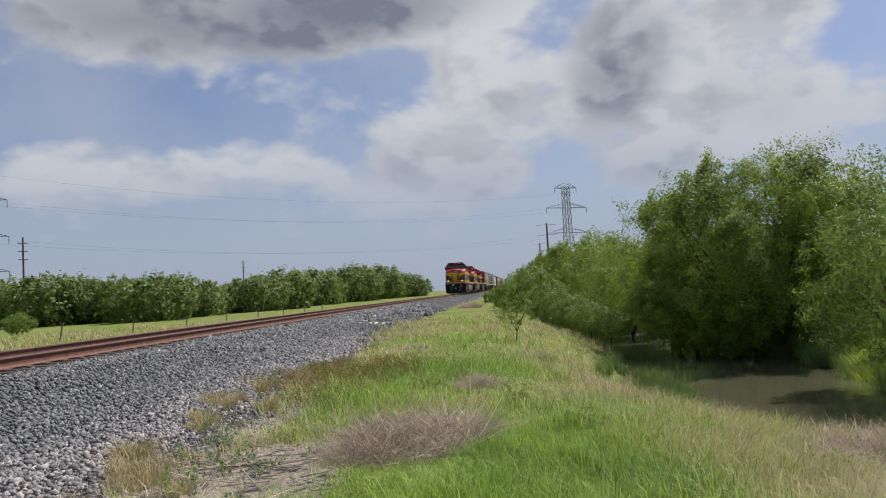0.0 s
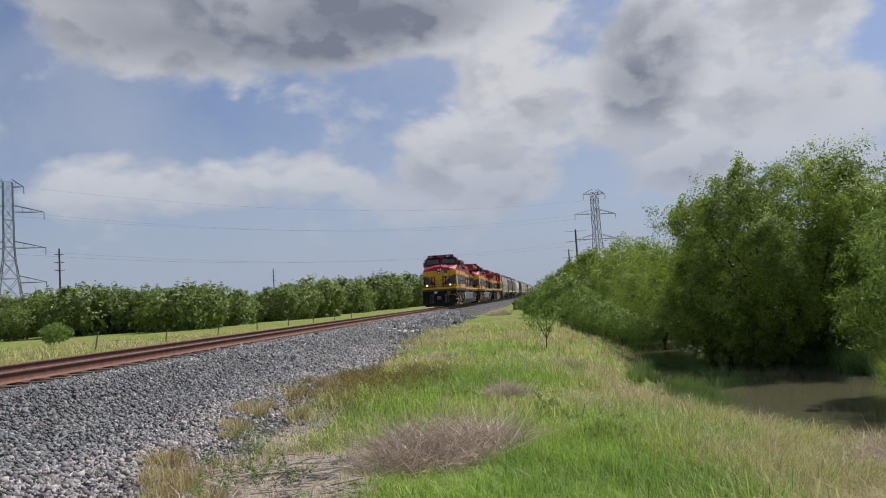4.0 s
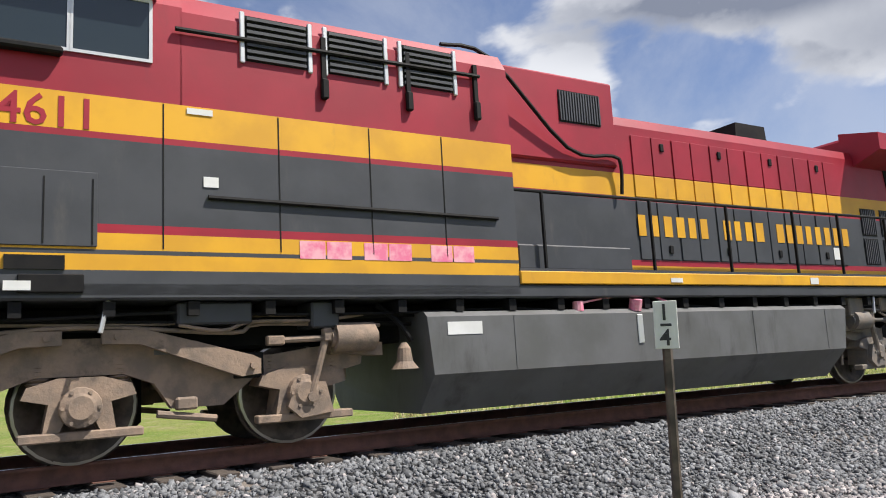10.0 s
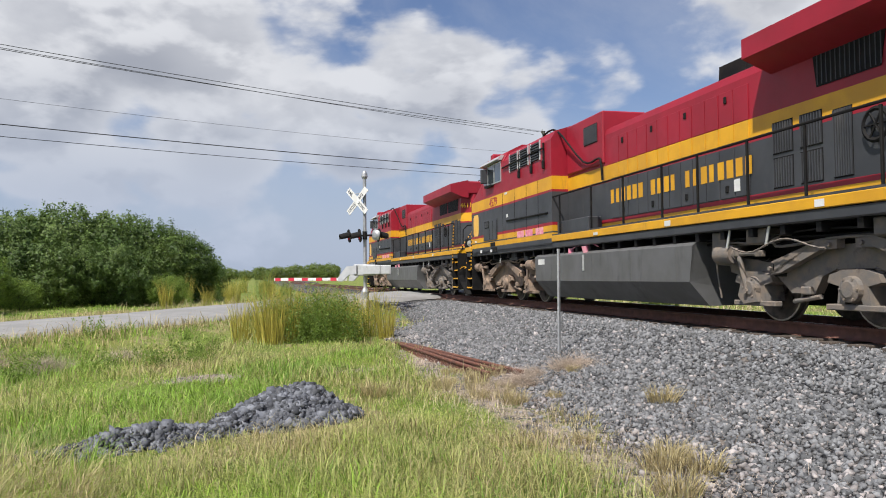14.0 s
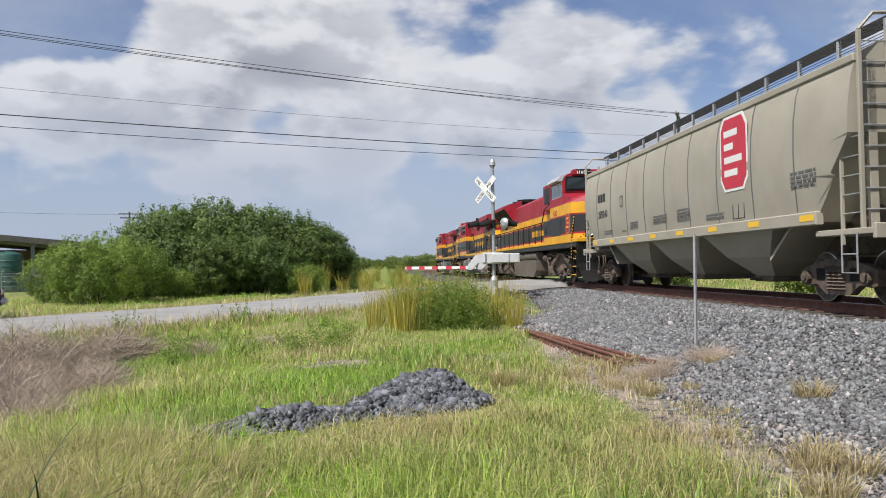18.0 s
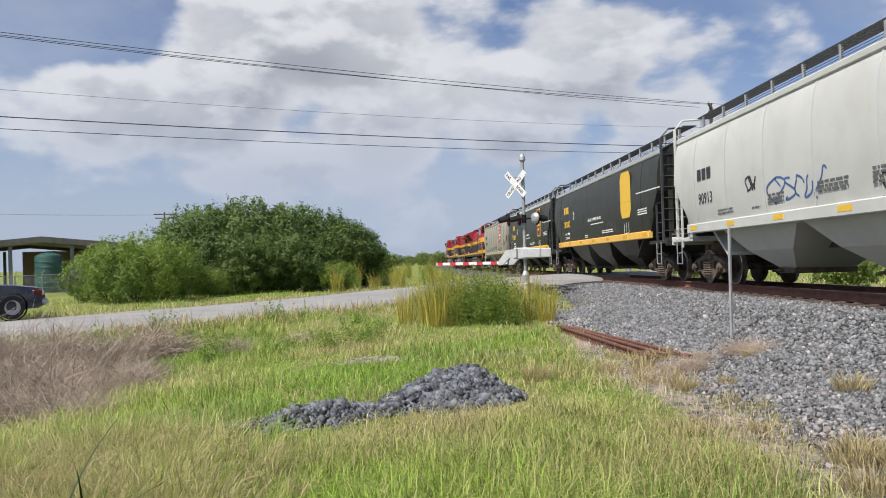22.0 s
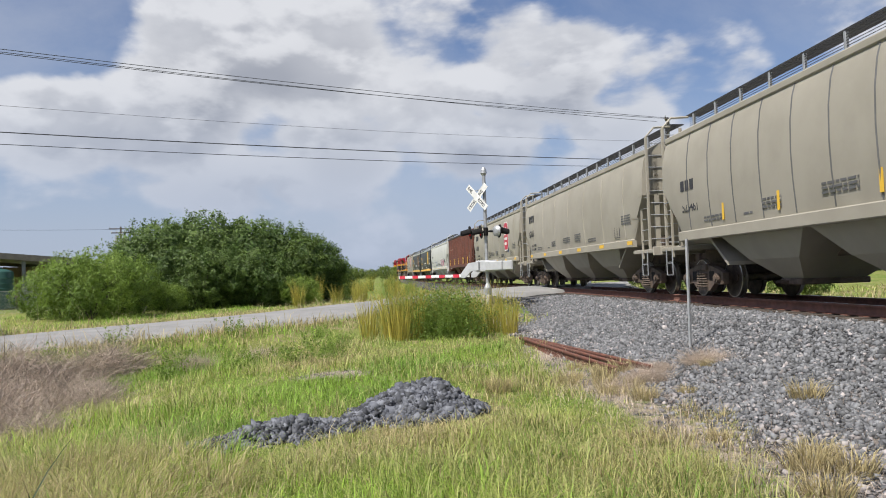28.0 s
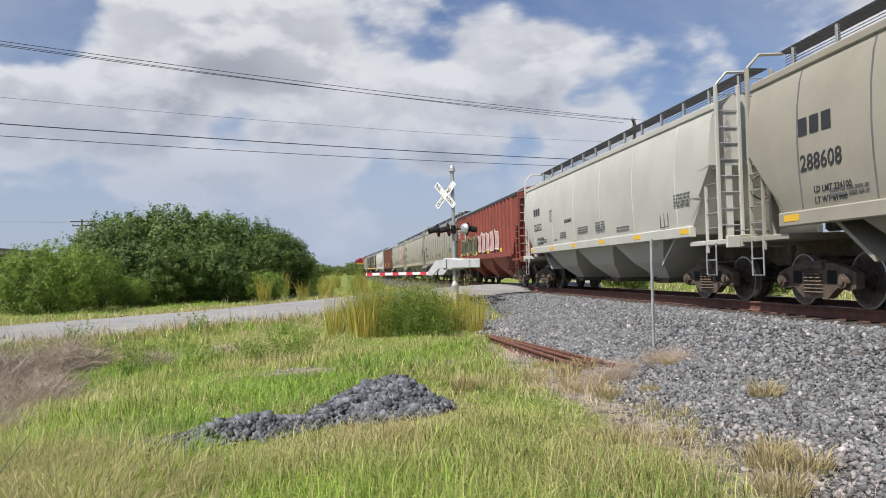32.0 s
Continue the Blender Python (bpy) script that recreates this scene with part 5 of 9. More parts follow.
def cab_side(L, s, number):
    y = s * 1.5
    win = Mesh().box(8.03, 8.42, *sorted((y - s * 0.02, y + s * 0.006)), 3.70, 4.24, 0.02)
    part("cab_window", win, GLASSY, L, "dark side window of the cab")
    for x0, x1 in ((7.27, 7.9), (6.58, 7.22)):
        w = part("cab_window", Mesh().box(x0, x1, *sorted((y - s * 0.02, y + s * 0.008)), 3.68, 4.24), GLASSY, L, "dark side window of the cab")
        f = Mesh()
        for a0, a1, b0, b1 in ((x0 - 0.03, x0, 3.65, 4.27), (x1, x1 + 0.03, 3.65, 4.27), (x0, x1, 3.65, 3.68), (x0, x1, 4.24, 4.27)):
            f.box(a0, a1, *sorted((y, y + s * 0.02)), b0, b1)
        part("window_frame", f, ALU, w, "bare aluminium window frame")
    part("cab_mirror", Mesh().box(7.92, 8.0, *sorted((y + s * 0.02, y + s * 0.24)), 3.74, 4.2, 0.02), DARK, L)
    part("armrest", Mesh().box(7.3, 8.0, *sorted((y, y + s * 0.12)), 3.58, 3.65, 0.02), BLACK, L)
    part("sunshade", Mesh().prism([(y, 4.30), (y + s * 0.16, 4.31), (y + s * 0.02, 4.44), (y - s * 0.1, 4.46)], 6.5, 8.4, "x"), ALU, L, "bare metal sunshade over the cab windows")
    for x0 in (5.02, 4.14, 3.25):
        louvre(L, x0, x0 + 0.66, 3.82, 4.30, y, s, ALU)
    rod = Mesh().rod([(6.35, s * 1.54, 4.02), (2.9, s * 1.54, 4.06)], 0.024)
    for x in (4.85, 3.85, 2.95):
        rod.box(x - 0.025, x + 0.025, *sorted((s * 1.50, s * 1.54)), 3.62, 4.2).box(x - 0.04, x + 0.04, *sorted((s * 1.50, s * 1.57)), 3.52, 3.74, 0.015)
    part("side_grab_rail", rod, BLACK, L)
    lettering(str(number), 0.40, RED, L, on_side(7.80 if s > 0 else 6.8, 2.955, s * 1.503, s), 1.0)
    badge(L, 9.36, 2.47, s * 1.5, s, 0.30, 0.36, ORANGE, "plain faded orange octagonal emblem")
    dv = part("cab_door_panel", Mesh().box(7.0, 8.45, *sorted((y, y + s * 0.02)), 1.90, 2.56, 0.006), DARK, L)
    louvre(L, 7.85, 8.3, 2.30, 2.52, y + s * 0.02, s, bars=9, upright=True)
    for x in (7.8, 7.42, 7.04):
        part("panel_seam", Mesh().box(x - 0.006, x + 0.006, *sorted((y + s * 0.02, y + s * 0.026)), 1.92, 2.5), BLACK, dv)
    for x in (6.45, 5.35, 4.35, 3.45):
        part("body_seam", Mesh().box(x - 0.006, x + 0.006, *sorted((y, y + s * 0.005)), 1.9, 3.27), BLACK, L)
    part("rub_rail", Mesh().rod([(6.05, s * 1.52, 2.40), (2.75, s * 1.52, 2.36)], 0.025), BLACK, L)
    part("side_box", Mesh().box(7.25, 7.7, *sorted((y, y + s * 0.02)), 1.70, 1.82).box(7.1, 7.6, *sorted((y - s * 0.02, y + s * 0.03)), 1.50, 1.66, 0.01), BLACK, L)


def nose_front(L, number):
    """What is on the front of the nose: slanted paint, door, lamps, windscreens."""
    for s in (1, -1):
        p0, p1, p2 = Vector((9.9, s * 1.5, 0)), Vector((10.20, s * 0.95, 0)), Vector((10.50, s * 0.28, 0))
        yel, red, out = Mesh(), Mesh(), 0.006
        n1 = Vector((0.55, s * 0.30, 0)).normalized() * out
        n2 = Vector((0.67, s * 0.30, 0)).normalized() * out
        # the yellow field swoops from the side band down to the middle of the nose
        rows = [(p0, n1, 2.885), (p0.lerp(p1, 0.45), n1, 2.86), (p1, n1, 2.72), (p1, n2, 2.72), (p1.lerp(p2, 0.35), n2, 2.50), (p1.lerp(p2, 0.7), n2, 2.24), (p2, n2, 2.06)]
        for (a, na, za), (b, nb, zb) in zip(rows, rows[1:]):
            if na is nb:
                yel.solid([a + na + Vector((0, 0, za)), b + nb + Vector((0, 0, zb)), b + nb + Vector((0, 0, 2.96)), a + na + Vector((0, 0, 2.96))], [(0, 1, 2, 3)])
                red.solid([a + na + Vector((0, 0, za - 0.075)), b + nb + Vector((0, 0, zb - 0.075)), b + nb + Vector((0, 0, zb)), a + na + Vector((0, 0, za))], [(0, 1, 2, 3)])
        part("nose_wing_paint", yel, YELLOW, L)
        part("nose_wing_edge", red, RED, L)
        glass = Mesh().prism([(s * 0.12, 4.0), (s * 1.32, 3.94), (s * 1.30, 4.36), (s * 0.16, 4.40)], 8.50, 8.60, "x")
        w = part("windscreen", glass, GLASSY, L, "dark cab windscreen", at=pose(0.04, 0, 0))
        f = Mesh().prism([(s * 0.06, 3.95), (s * 1.38, 3.88), (s * 1.36, 4.42), (s * 0.10, 4.46)], 8.49, 8.59, "x")
        part("windscreen_frame", f, BLACK, w)
        part("wiper", Mesh().rod([(8.68, s * 0.7, 4.40), (8.68, s * 0.9, 4.08)], 0.012), BLACK, L)
        part("nose_grab_iron", Mesh().rod([(9.6, s * 0.7, 3.62), (9.6, s * 0.7, 3.74), (9.2, s * 1.2, 3.76), (9.2, s * 1.2, 3.66)], 0.014), RED, L)
    part("nose_panel", Mesh().box(10.50, 10.507, -0.28, 0.28, 2.06, 3.28), YELLOW, L)
    # the front door, its window and the emblem lie on the slanting face beside the lamps
    u, w = Vector((-0.30, 0.67, 0)).normalized(), Vector((0.67, 0.30, 0)).normalized()
    face = Matrix(((u.x, w.x, 0, 10.50), (u.y, w.y, 0, 0.28), (0, 0, 1, 0), (0, 0, 0, 1)))
    door = part("nose_door", Mesh().box(0.06, 0.68, 0.008, 0.028, 2.62, 3.27, 0.01).use(1).box(0.06, 0.68, 0.008, 0.028, 3.28, 3.56, 0.01), [YELLOW, RED], L, at=face)
    for a in (0.05, 0.69):
        part("door_seam", Mesh().box(a - 0.008, a + 0.008, 0.008, 0.034, 2.1, 3.56), BLACK, door)
    part("door_window", Mesh().box(0.19, 0.53, 0.02, 0.036, 3.06, 3.38, 0.014), GLASSY, door)
    part("door_handle", Mesh().rod([(0.60, 0.03, 2.95), (0.60, 0.07, 2.95), (0.60, 0.07, 2.8), (0.60, 0.03, 2.8)], 0.012), BLACK, door)
    sign = part("emblem", Mesh().box(-0.02, 0.50, 0.034, 0.040, 2.46, 2.86), ORANGE, L, "plain orange emblem panel with red marks", at=face)
    part("emblem_edge", Mesh().box(-0.02, 0.50, 0.040, 0.043, 2.84, 2.86).box(-0.02, 0.50, 0.040, 0.043, 2.46, 2.48), RED, sign)
    for k in range(3):
        part("emblem_mark", Mesh().box(0.04 + k * 0.15, 0.15 + k * 0.15, 0.040, 0.045, 2.56, 2.74), RED, sign)
    headlights(L, 10.52, 0.02, 3.08, 0.27, 1, False)
    part("marker_lamp", Mesh().lathe([(0.0, 0.03), (0.05, 0.025), (0.06, 0.0)], 14, "x", (10.51, 0.21, 3.36)), ALU, L)
    part("nose_beacon", Mesh().lathe([(0.10, 0.0), (0.10, 0.05), (0.055, 0.09), (0.055, 0.16), (0.07, 0.17), (0.0, 0.18)], 14, "z", (9.7, 0.15, 3.72)), RED, L)


def emd_locomotive(number, a, b):
    """The third locomotive: it runs cab last."""
    rng = random.Random(number)
    L = thing("locomotive", "red, yellow and black diesel locomotive running cab backwards", "locomotive", "locomotives of the train")
    UNITS.append((L, a, b, True))
    c = a + 11.235
    sill = Mesh()
    sill.use(2).box(-10.6, 10.7, -1.5, 1.5, 1.44, 1.64, 0.02)
    sill.use(1).box(-10.62, 10.72, -1.525, 1.525, 1.64, 1.78, 0.01)
    part("sill", sill, EMD_PAINTS, L, "walkway sill with a yellow stripe")
    part("underframe", Mesh().box(-9.2, 9.2, -0.8, 0.8, 1.0, 1.44, 0.03), BLACK, L)
    plan = [(-10.0, -0.98), (6.3, -0.98), (6.3, 0.98), (-10.0, 0.98)]
    bands(L, "hood_band", plan, paints=EMD_PAINTS, levels=[(1.78, 1.90, 1), (1.90, 1.97, 0), (1.97, 2.72, 2), (2.72, 2.78, 0), (2.78, 3.18, 1), (3.18, 4.05, 0)])
    part("hood_roof", Mesh().loft([[(x, y, z) for y, z in ((-0.98, 4.05), (-0.8, 4.2), (0.8, 4.2), (0.98, 4.05))] for x in (-5.0, 4.2)]), RED, L)
    part("blower_housing", Mesh().box(3.6, 6.3, -1.2, 1.2, 3.3, 4.5, 0.04), RED, L)
    for s in (1, -1):
        rad = Mesh().prism([(s * 0.9, 3.35), (s * 1.0, 3.35), (s * 1.58, 4.15), (s * 1.58, 4.3), (s * 0.5, 4.62), (s * 0.5, 3.35)], -9.9, -5.2, "x")
        part("radiator_housing", rad, RED, L, "flared red radiator housing")
        for k in range(3):
            x0 = -9.7 + k * 1.5
            part("radiator_screen", Mesh().solid([(x0, s * 1.06, 3.42), (x0 + 1.4, s * 1.06, 3.42), (x0 + 1.4, s * 1.56, 4.10), (x0, s * 1.56, 4.10), (x0, s * 1.0, 3.46), (x0 + 1.4, s * 1.0, 3.46), (x0 + 1.4, s * 1.5, 4.14), (x0, s * 1.5, 4.14)],
                 [(0, 1, 2, 3), (4, 5, 6, 7), (0, 1, 5, 4), (2, 3, 7, 6), (1, 2, 6, 5), (0, 3, 7, 4)]), BLACK, L)
        louvre(L, 3.9, 5.2, 3.6, 4.35, s * 1.2, s, bars=14, upright=True)
        x = 2.9
        for i in range(14):
            d = Mesh()
            for z0, z1, slot in ((2.0, 2.71, 2), (2.80, 3.17, 1), (3.2, 3.95, 0)):
                d.use(slot).box(x - 0.52, x - 0.03, *sorted((s * 0.98, s * 1.0)), z0, z1, 0.004)
            part("hood_door", d, EMD_PAINTS, L)
            x -= 0.56
        bars(L, 0.0 if s < 0 else 5.0, 2.2, s * 1.0, s, 5.2, 0.3, YELLOW, 20, rng) if s < 0 else bars(L, 5.0, 2.2, s * 1.0, s, 5.2, 0.3, YELLOW, 20, rng)
        rail = Mesh()
        for p in [5.8 - 1.45 * k for k in range(11)]:
            part("stanchion", Mesh().box(p - 0.018, p + 0.018, s * 1.47 - 0.02, s * 1.47 + 0.02, 1.6, 2.74, 0.006), BLACK, L)
        rail.rod([(6.2, s * 1.47, 2.72), (-9.9, s * 1.47, 2.72)], 0.022)
        rail.rod([(6.2, s * 1.47, 3.5), (5.0, s * 1.47, 3.3), (4.5, s * 1.47, 2.72)], 0.022)
        part("handrail", rail, BLACK, L)
        for x0, x1 in ((2.7, -0.3), (-0.6, -2.2)):
            part("air_reservoir", Mesh().tube((x0, s * 1.22, 1.20), (x1, s * 1.22, 1.20), 0.22, 16), DUSTY, L, "cylindrical air reservoir", smooth=True)
        steps(L, 10.24, s, 1)
        steps(L, -10.3, s, -1)
        ditch_light(L, 10.78, s * 1.0, 1.98, 1, False)
        for x, z in ((7.6, 3.78),):
            for x0, x1 in ((8.0, 8.5), (7.35, 7.95), (6.75, 7.3)):
                w = part("cab_window", Mesh().box(x0, x1, *sorted((s * 1.48, s * 1.508)), 3.62, 4.15, 0.01), GLASSY, L, "dark side window of the cab")
                part("window_frame", Mesh().box(x0 - 0.03, x1 + 0.03, *sorted((s * 1.48, s * 1.503)), 3.59, 4.18), ALU, w)
        part("sunshade", Mesh().prism([(s * 1.5, 4.22), (s * 1.78, 4.22), (s * 1.5, 4.48), (s * 1.4, 4.46)], 6.6, 8.6, "x"), ALU, L, "bare metal sunshade over the cab windows")
        lettering(str(number), 0.36, RED, L, on_side(6.9 if s < 0 else 7.9, 2.84, s * 1.503, s), 1.0)
        badge(L, 9.3, 2.44, s * 1.5, s, 0.33, 0.40, YELLOW, "yellow-edged red octagonal emblem")
        badge(L, 9.3, 2.44, s * 1.507, s, 0.30, 0.37, RED, "red emblem field with plain bars")
        for k, ww in enumerate((0.40, 0.28, 0.46)):
            part("emblem_bar", Mesh().box(9.3 + 0.22 - ww, 9.3 + 0.22, *sorted((s * 1.513, s * 1.517)), 2.58 - k * 0.17, 2.66 - k * 0.17), YELLOW, L)
        part("cab_louvre_panel", Mesh().box(6.55, 8.2, *sorted((s * 1.5, s * 1.51)), 1.99, 2.66, 0.006), COAL, L)
        part("walkway_trim", Mesh().box(5.0, 9.8, *sorted((s * 1.502, s * 1.507)), 1.79, 1.96), YELLOW, L)
        striped_rod(L, [(10.62, s * 0.45, 2.72), (10.66, s * 0.95, 2.1), (10.60, s * 1.44, 1.75), (10.60, s * 1.52, 1.2)])
        striped_rod(L, [(9.98, s * 1.40, 2.72), (9.98, s * 1.46, 2.3), (9.94, s * 1.52, 1.8), (9.94, s * 1.535, 0.95)])
        for k in range(5):
            part("body_louvre", Mesh().box(5.2, 5.6, *sorted((s * 1.49, s * 1.51)), 2.15 + k * 0.07, 2.18 + k * 0.07), BLACK, L)
        nb = part("number_board", Mesh().box(-0.02, 0.02, -0.36, 0.36, -0.12, 0.12, 0.01), BLACK, L, "black number board with white numerals", at=pose(8.72, s * 0.7, 4.58, 0, -4, s * 14))
        lettering(str(number), 0.2, WHITE, nb, Matrix(((0, 0, 1, 0.022), (1, 0, 0, -0.24), (0, 1, 0, -0.075), (0, 0, 0, 1))))
        w = part("windscreen", Mesh().prism([(s * 0.12, 3.92), (s * 1.34, 3.86), (s * 1.30, 4.34), (s * 0.16, 4.38)], 8.55, 8.66, "x"), GLASSY, L, "dark cab windscreen")
        part("windscreen_frame", Mesh().prism([(s * 0.06, 3.87), (s * 1.39, 3.80), (s * 1.36, 4.40), (s * 0.10, 4.44)], 8.54, 8.645, "x"), BLACK, w)
    plan = [(4.9, -1.5), (9.9, -1.5), (10.3, -0.9), (10.45, -0.45), (10.45, 0.45), (10.3, 0.9), (9.9, 1.5), (4.9, 1.5)]
    bands(L, "cab_band", plan, paints=EMD_PAINTS, levels=[(1.78, 1.98, 1), (1.98, 2.05, 0), (2.05, 2.74, 2)])
    plan2 = [(6.3, -1.5), (9.9, -1.5), (10.3, -0.9), (10.45, -0.45), (10.45, 0.45), (10.3, 0.9), (9.9, 1.5), (6.3, 1.5)]
    bands(L, "cab_band", plan2, paints=EMD_PAINTS, levels=[(2.74, 2.80, 0), (2.80, 3.24, 1)])
    lo = [(8.62, -1.5, 3.24), (9.9, -1.5, 3.24), (10.3, -0.9, 3.24), (10.45, -0.45, 3.24), (10.45, 0.45, 3.24), (10.3, 0.9, 3.24), (9.9, 1.5, 3.24), (8.62, 1.5, 3.24)]
    hi = [(8.62, -1.5, 3.7), (9.8, -1.4, 3.40), (10.2, -0.86, 3.55), (10.3, -0.43, 3.62), (10.3, 0.43, 3.62), (10.2, 0.86, 3.55), (9.8, 1.4, 3.40), (8.62, 1.5, 3.7)]
    part("nose_top", Mesh().loft([lo, hi]), RED, L)
    cab = Mesh().loft([[(x, y, z) for y, z in ((-1.5, 3.24), (-1.5, 4.2), (-1.3, 4.5), (-0.8, 4.68), (0.8, 4.68), (1.3, 4.5), (1.5, 4.2), (1.5, 3.24))] for x in (6.3, 8.6)])
    part("cab_body", cab, RED, L, "wide red cab")
    part("cab_brow", Mesh().box(8.4, 8.7, -1.1, 1.1, 4.44, 4.70, 0.05), RED, L)
    tank = Mesh().prism([(2.9, 1.0), (2.9, 0.5), (2.3, 0.18), (-2.7, 0.18), (-2.9, 0.6), (-2.9, 1.0)], -1.45, 1.45)
    part("fuel_tank", tank, DUSTY, L, "dusty grey fuel tank")
    stack = Mesh().box(-0.9, 0.3, -0.3, 0.3, 4.18, 4.34, 0.03)
    part("exhaust_chimney", stack, BLACK, L)
    part("dynamic_brake_fan", Mesh().tube((-3.2, 0, 4.2), (-3.2, 0, 4.36), 0.55, 20), BLACK, L)
    for k in range(3):
        part("radiator_fan", Mesh().tube((-6.0 - k * 1.5, 0, 4.55), (-6.0 - k * 1.5, 0, 4.72), 0.62, 20), BLACK, L)
    loco_truck(L, 7.085, SOOT, c)
    loco_truck(L, -7.085, SOOT, c)
    headlights(L, 10.48, 0.0, 2.9, 0.26, 1, False)
    for s in (1, -1):
        plow(L, s * 10.72, s)
        part("end_plate", Mesh().box(*sorted((s * 10.55, s * 10.70)), -1.5, 1.5, 0.6, 1.64, 0.02), BLACK, L)
        coupler(L, s * 10.95, s, SOOT)
        for y in (-0.62, -0.38, 0.38, 0.62):
            part("railing_post", Mesh().box(s * 10.62 - 0.03, s * 10.62 + 0.03, y - 0.035, y + 0.035, 1.75, 2.76, 0.01), BLACK, L)
        for y in (0.55, 0.62, 0.7, -0.5, -0.58, 0.85, -0.75):
            part("brake_hose", hose(Mesh(), [(s * 10.7, y, 1.2), (s * 10.98, y + 0.02, 1.0), (s * 11.0, y, 0.6), (s * 10.95, y - 0.05, 0.4)], 0.02), SOOT, L)
    return L


START = 113.29
ge_locomotive(4611, START, START + 22.47, True, False)
ge_locomotive(4579, START + 22.47, START + 44.94, False, False)
emd_locomotive(4165, START + 44.94, START + 67.41)
# ---- hopper cars ----
EMBLEM_RED = material("emblem red", (0.55, 0.03, 0.06), 0.5, second=(0.48, 0.03, 0.05), scale=4)
MARK_WHITE = material("stencil white", (0.70, 0.70, 0.68), 0.6)
MARK_BLACK = material("stencil black", (0.03, 0.03, 0.035), 0.6)
MARK_YELLOW = material("stencil yellow", (0.75, 0.46, 0.04), 0.5)
SPRAY_PINK = material("pink spray paint", (0.32, 0.05, 0.13), 0.6, second=(0.5, 0.16, 0.26), scale=3)
SPRAY_PALE = material("pale pink spray paint", (0.62, 0.42, 0.40), 0.6, second=(0.5, 0.26, 0.24), scale=3)
SPRAY_BLUE = material("blue spray paint", (0.06, 0.13, 0.32), 0.6)
SPRAY_OLIVE = material("olive spray paint", (0.045, 0.05, 0.03), 0.6, second=(0.08, 0.09, 0.05), scale=3)
SPRAY_LIME = material("pale green spray paint", (0.40, 0.44, 0.22), 0.6)
GRATING = material("galvanised walkway grating", (0.05, 0.05, 0.052), 0.6, 0.3)
BODY_OUT = [(1.47, 1.42), (1.50, 1.62), (1.545, 2.2), (1.56, 2.7), (1.54, 3.25), (1.48, 3.68), (1.40, 3.95)]
RIB_OUT = [(1.46, 1.42), (1.47, 1.62), (1.47, 2.2), (1.47, 2.7), (1.47, 3.2), (1.47, 3.6), (1.47, 4.02)]


def side_y(out, z):
    return float(np.interp(z, [p[1] for p in out], [p[0] for p in out]))


def ribbon(mesh, pts, w, y_of, s):
    """A brush stroke on a car's side: a flat band through points (x, z)."""
    for i in range(len(pts) - 1):
        (x0, z0), (x1, z1) = pts[i], pts[i + 1]
        d = math.hypot(x1 - x0, z1 - z0) or 1
        nx, nz = -(z1 - z0) / d * w, (x1 - x0) / d * w
        ps = [(x0 + nx, z0 + nz), (x1 + nx, z1 + nz), (x1 - nx, z1 - nz), (x0 - nx, z0 - nz)]
        mesh.solid([(px, s * (y_of(pz) + 0.006), pz) for px, pz in ps], [(0, 1, 2, 3)])


def scrawl(car, x0, x1, z0, z1, mat, y_of, s, seed, w=0.02, loops=5, label="unreadable sprayed scrawl"):
    rng = random.Random(seed)
    m = Mesh()
    step = (x1 - x0) / loops
    for k in range(loops):
        cx = x0 + step * (k + 0.5)
        pts = []
        a0, a1 = rng.uniform(0, 6), rng.uniform(4, 7)
        rx, rz = abs(step) * rng.uniform(0.35, 0.6), (z1 - z0) * rng.uniform(0.35, 0.5)
        fx, fz = rng.choice((1, 1, 2)), rng.choice((1, 2, 1))
        for i in range(15):
            a = a0 + a1 * i / 14
            pts.append((cx + rx * math.cos(a * fx) + 0.05 * math.sin(a * 3), min(max((z0 + z1) / 2 + rz * math.sin(a * fz + k), z0), z1)))
        ribbon(m, pts, w, y_of, s)
    part("graffiti", m, mat, car, label)


def filled(car, x0, x1, z0, z1, mat, edge, y_of, s, seed, letters=4):
    """Fat sprayed shapes with an outline."""
    rng = random.Random(seed)
    m, o = Mesh(), Mesh()
    step = (x1 - x0) / letters
    for k in range(letters):
        a = x0 + step * k
        pts = [(a + step * 0.05, z0 + rng.uniform(0, 0.12)), (a + step * 0.4, z0 + rng.uniform(0.0, 0.25)), (a + step * 0.9, z0 + rng.uniform(0, 0.1)), (a + step * rng.uniform(0.7, 1.0), (z0 + z1) / 2 + rng.uniform(-0.1, 0.1)),
               (a + step * rng.uniform(0.75, 1.05), z1 - rng.uniform(0, 0.25)), (a + step * 0.45, z1 - rng.uniform(0.1, 0.4)), (a + step * rng.uniform(0, 0.15), z1 - rng.uniform(0, 0.15)), (a + step * rng.uniform(0.05, 0.25), (z0 + z1) / 2)]
        m.solid([(px, s * (y_of(pz) + 0.004), pz) for px, pz in pts], [tuple(range(8))])
        ribbon(o, pts + pts[:1], 0.025, y_of, s)
    part("graffiti", m, mat, car, "unreadable sprayed shapes")
    part("graffiti_outline", o, edge, car)


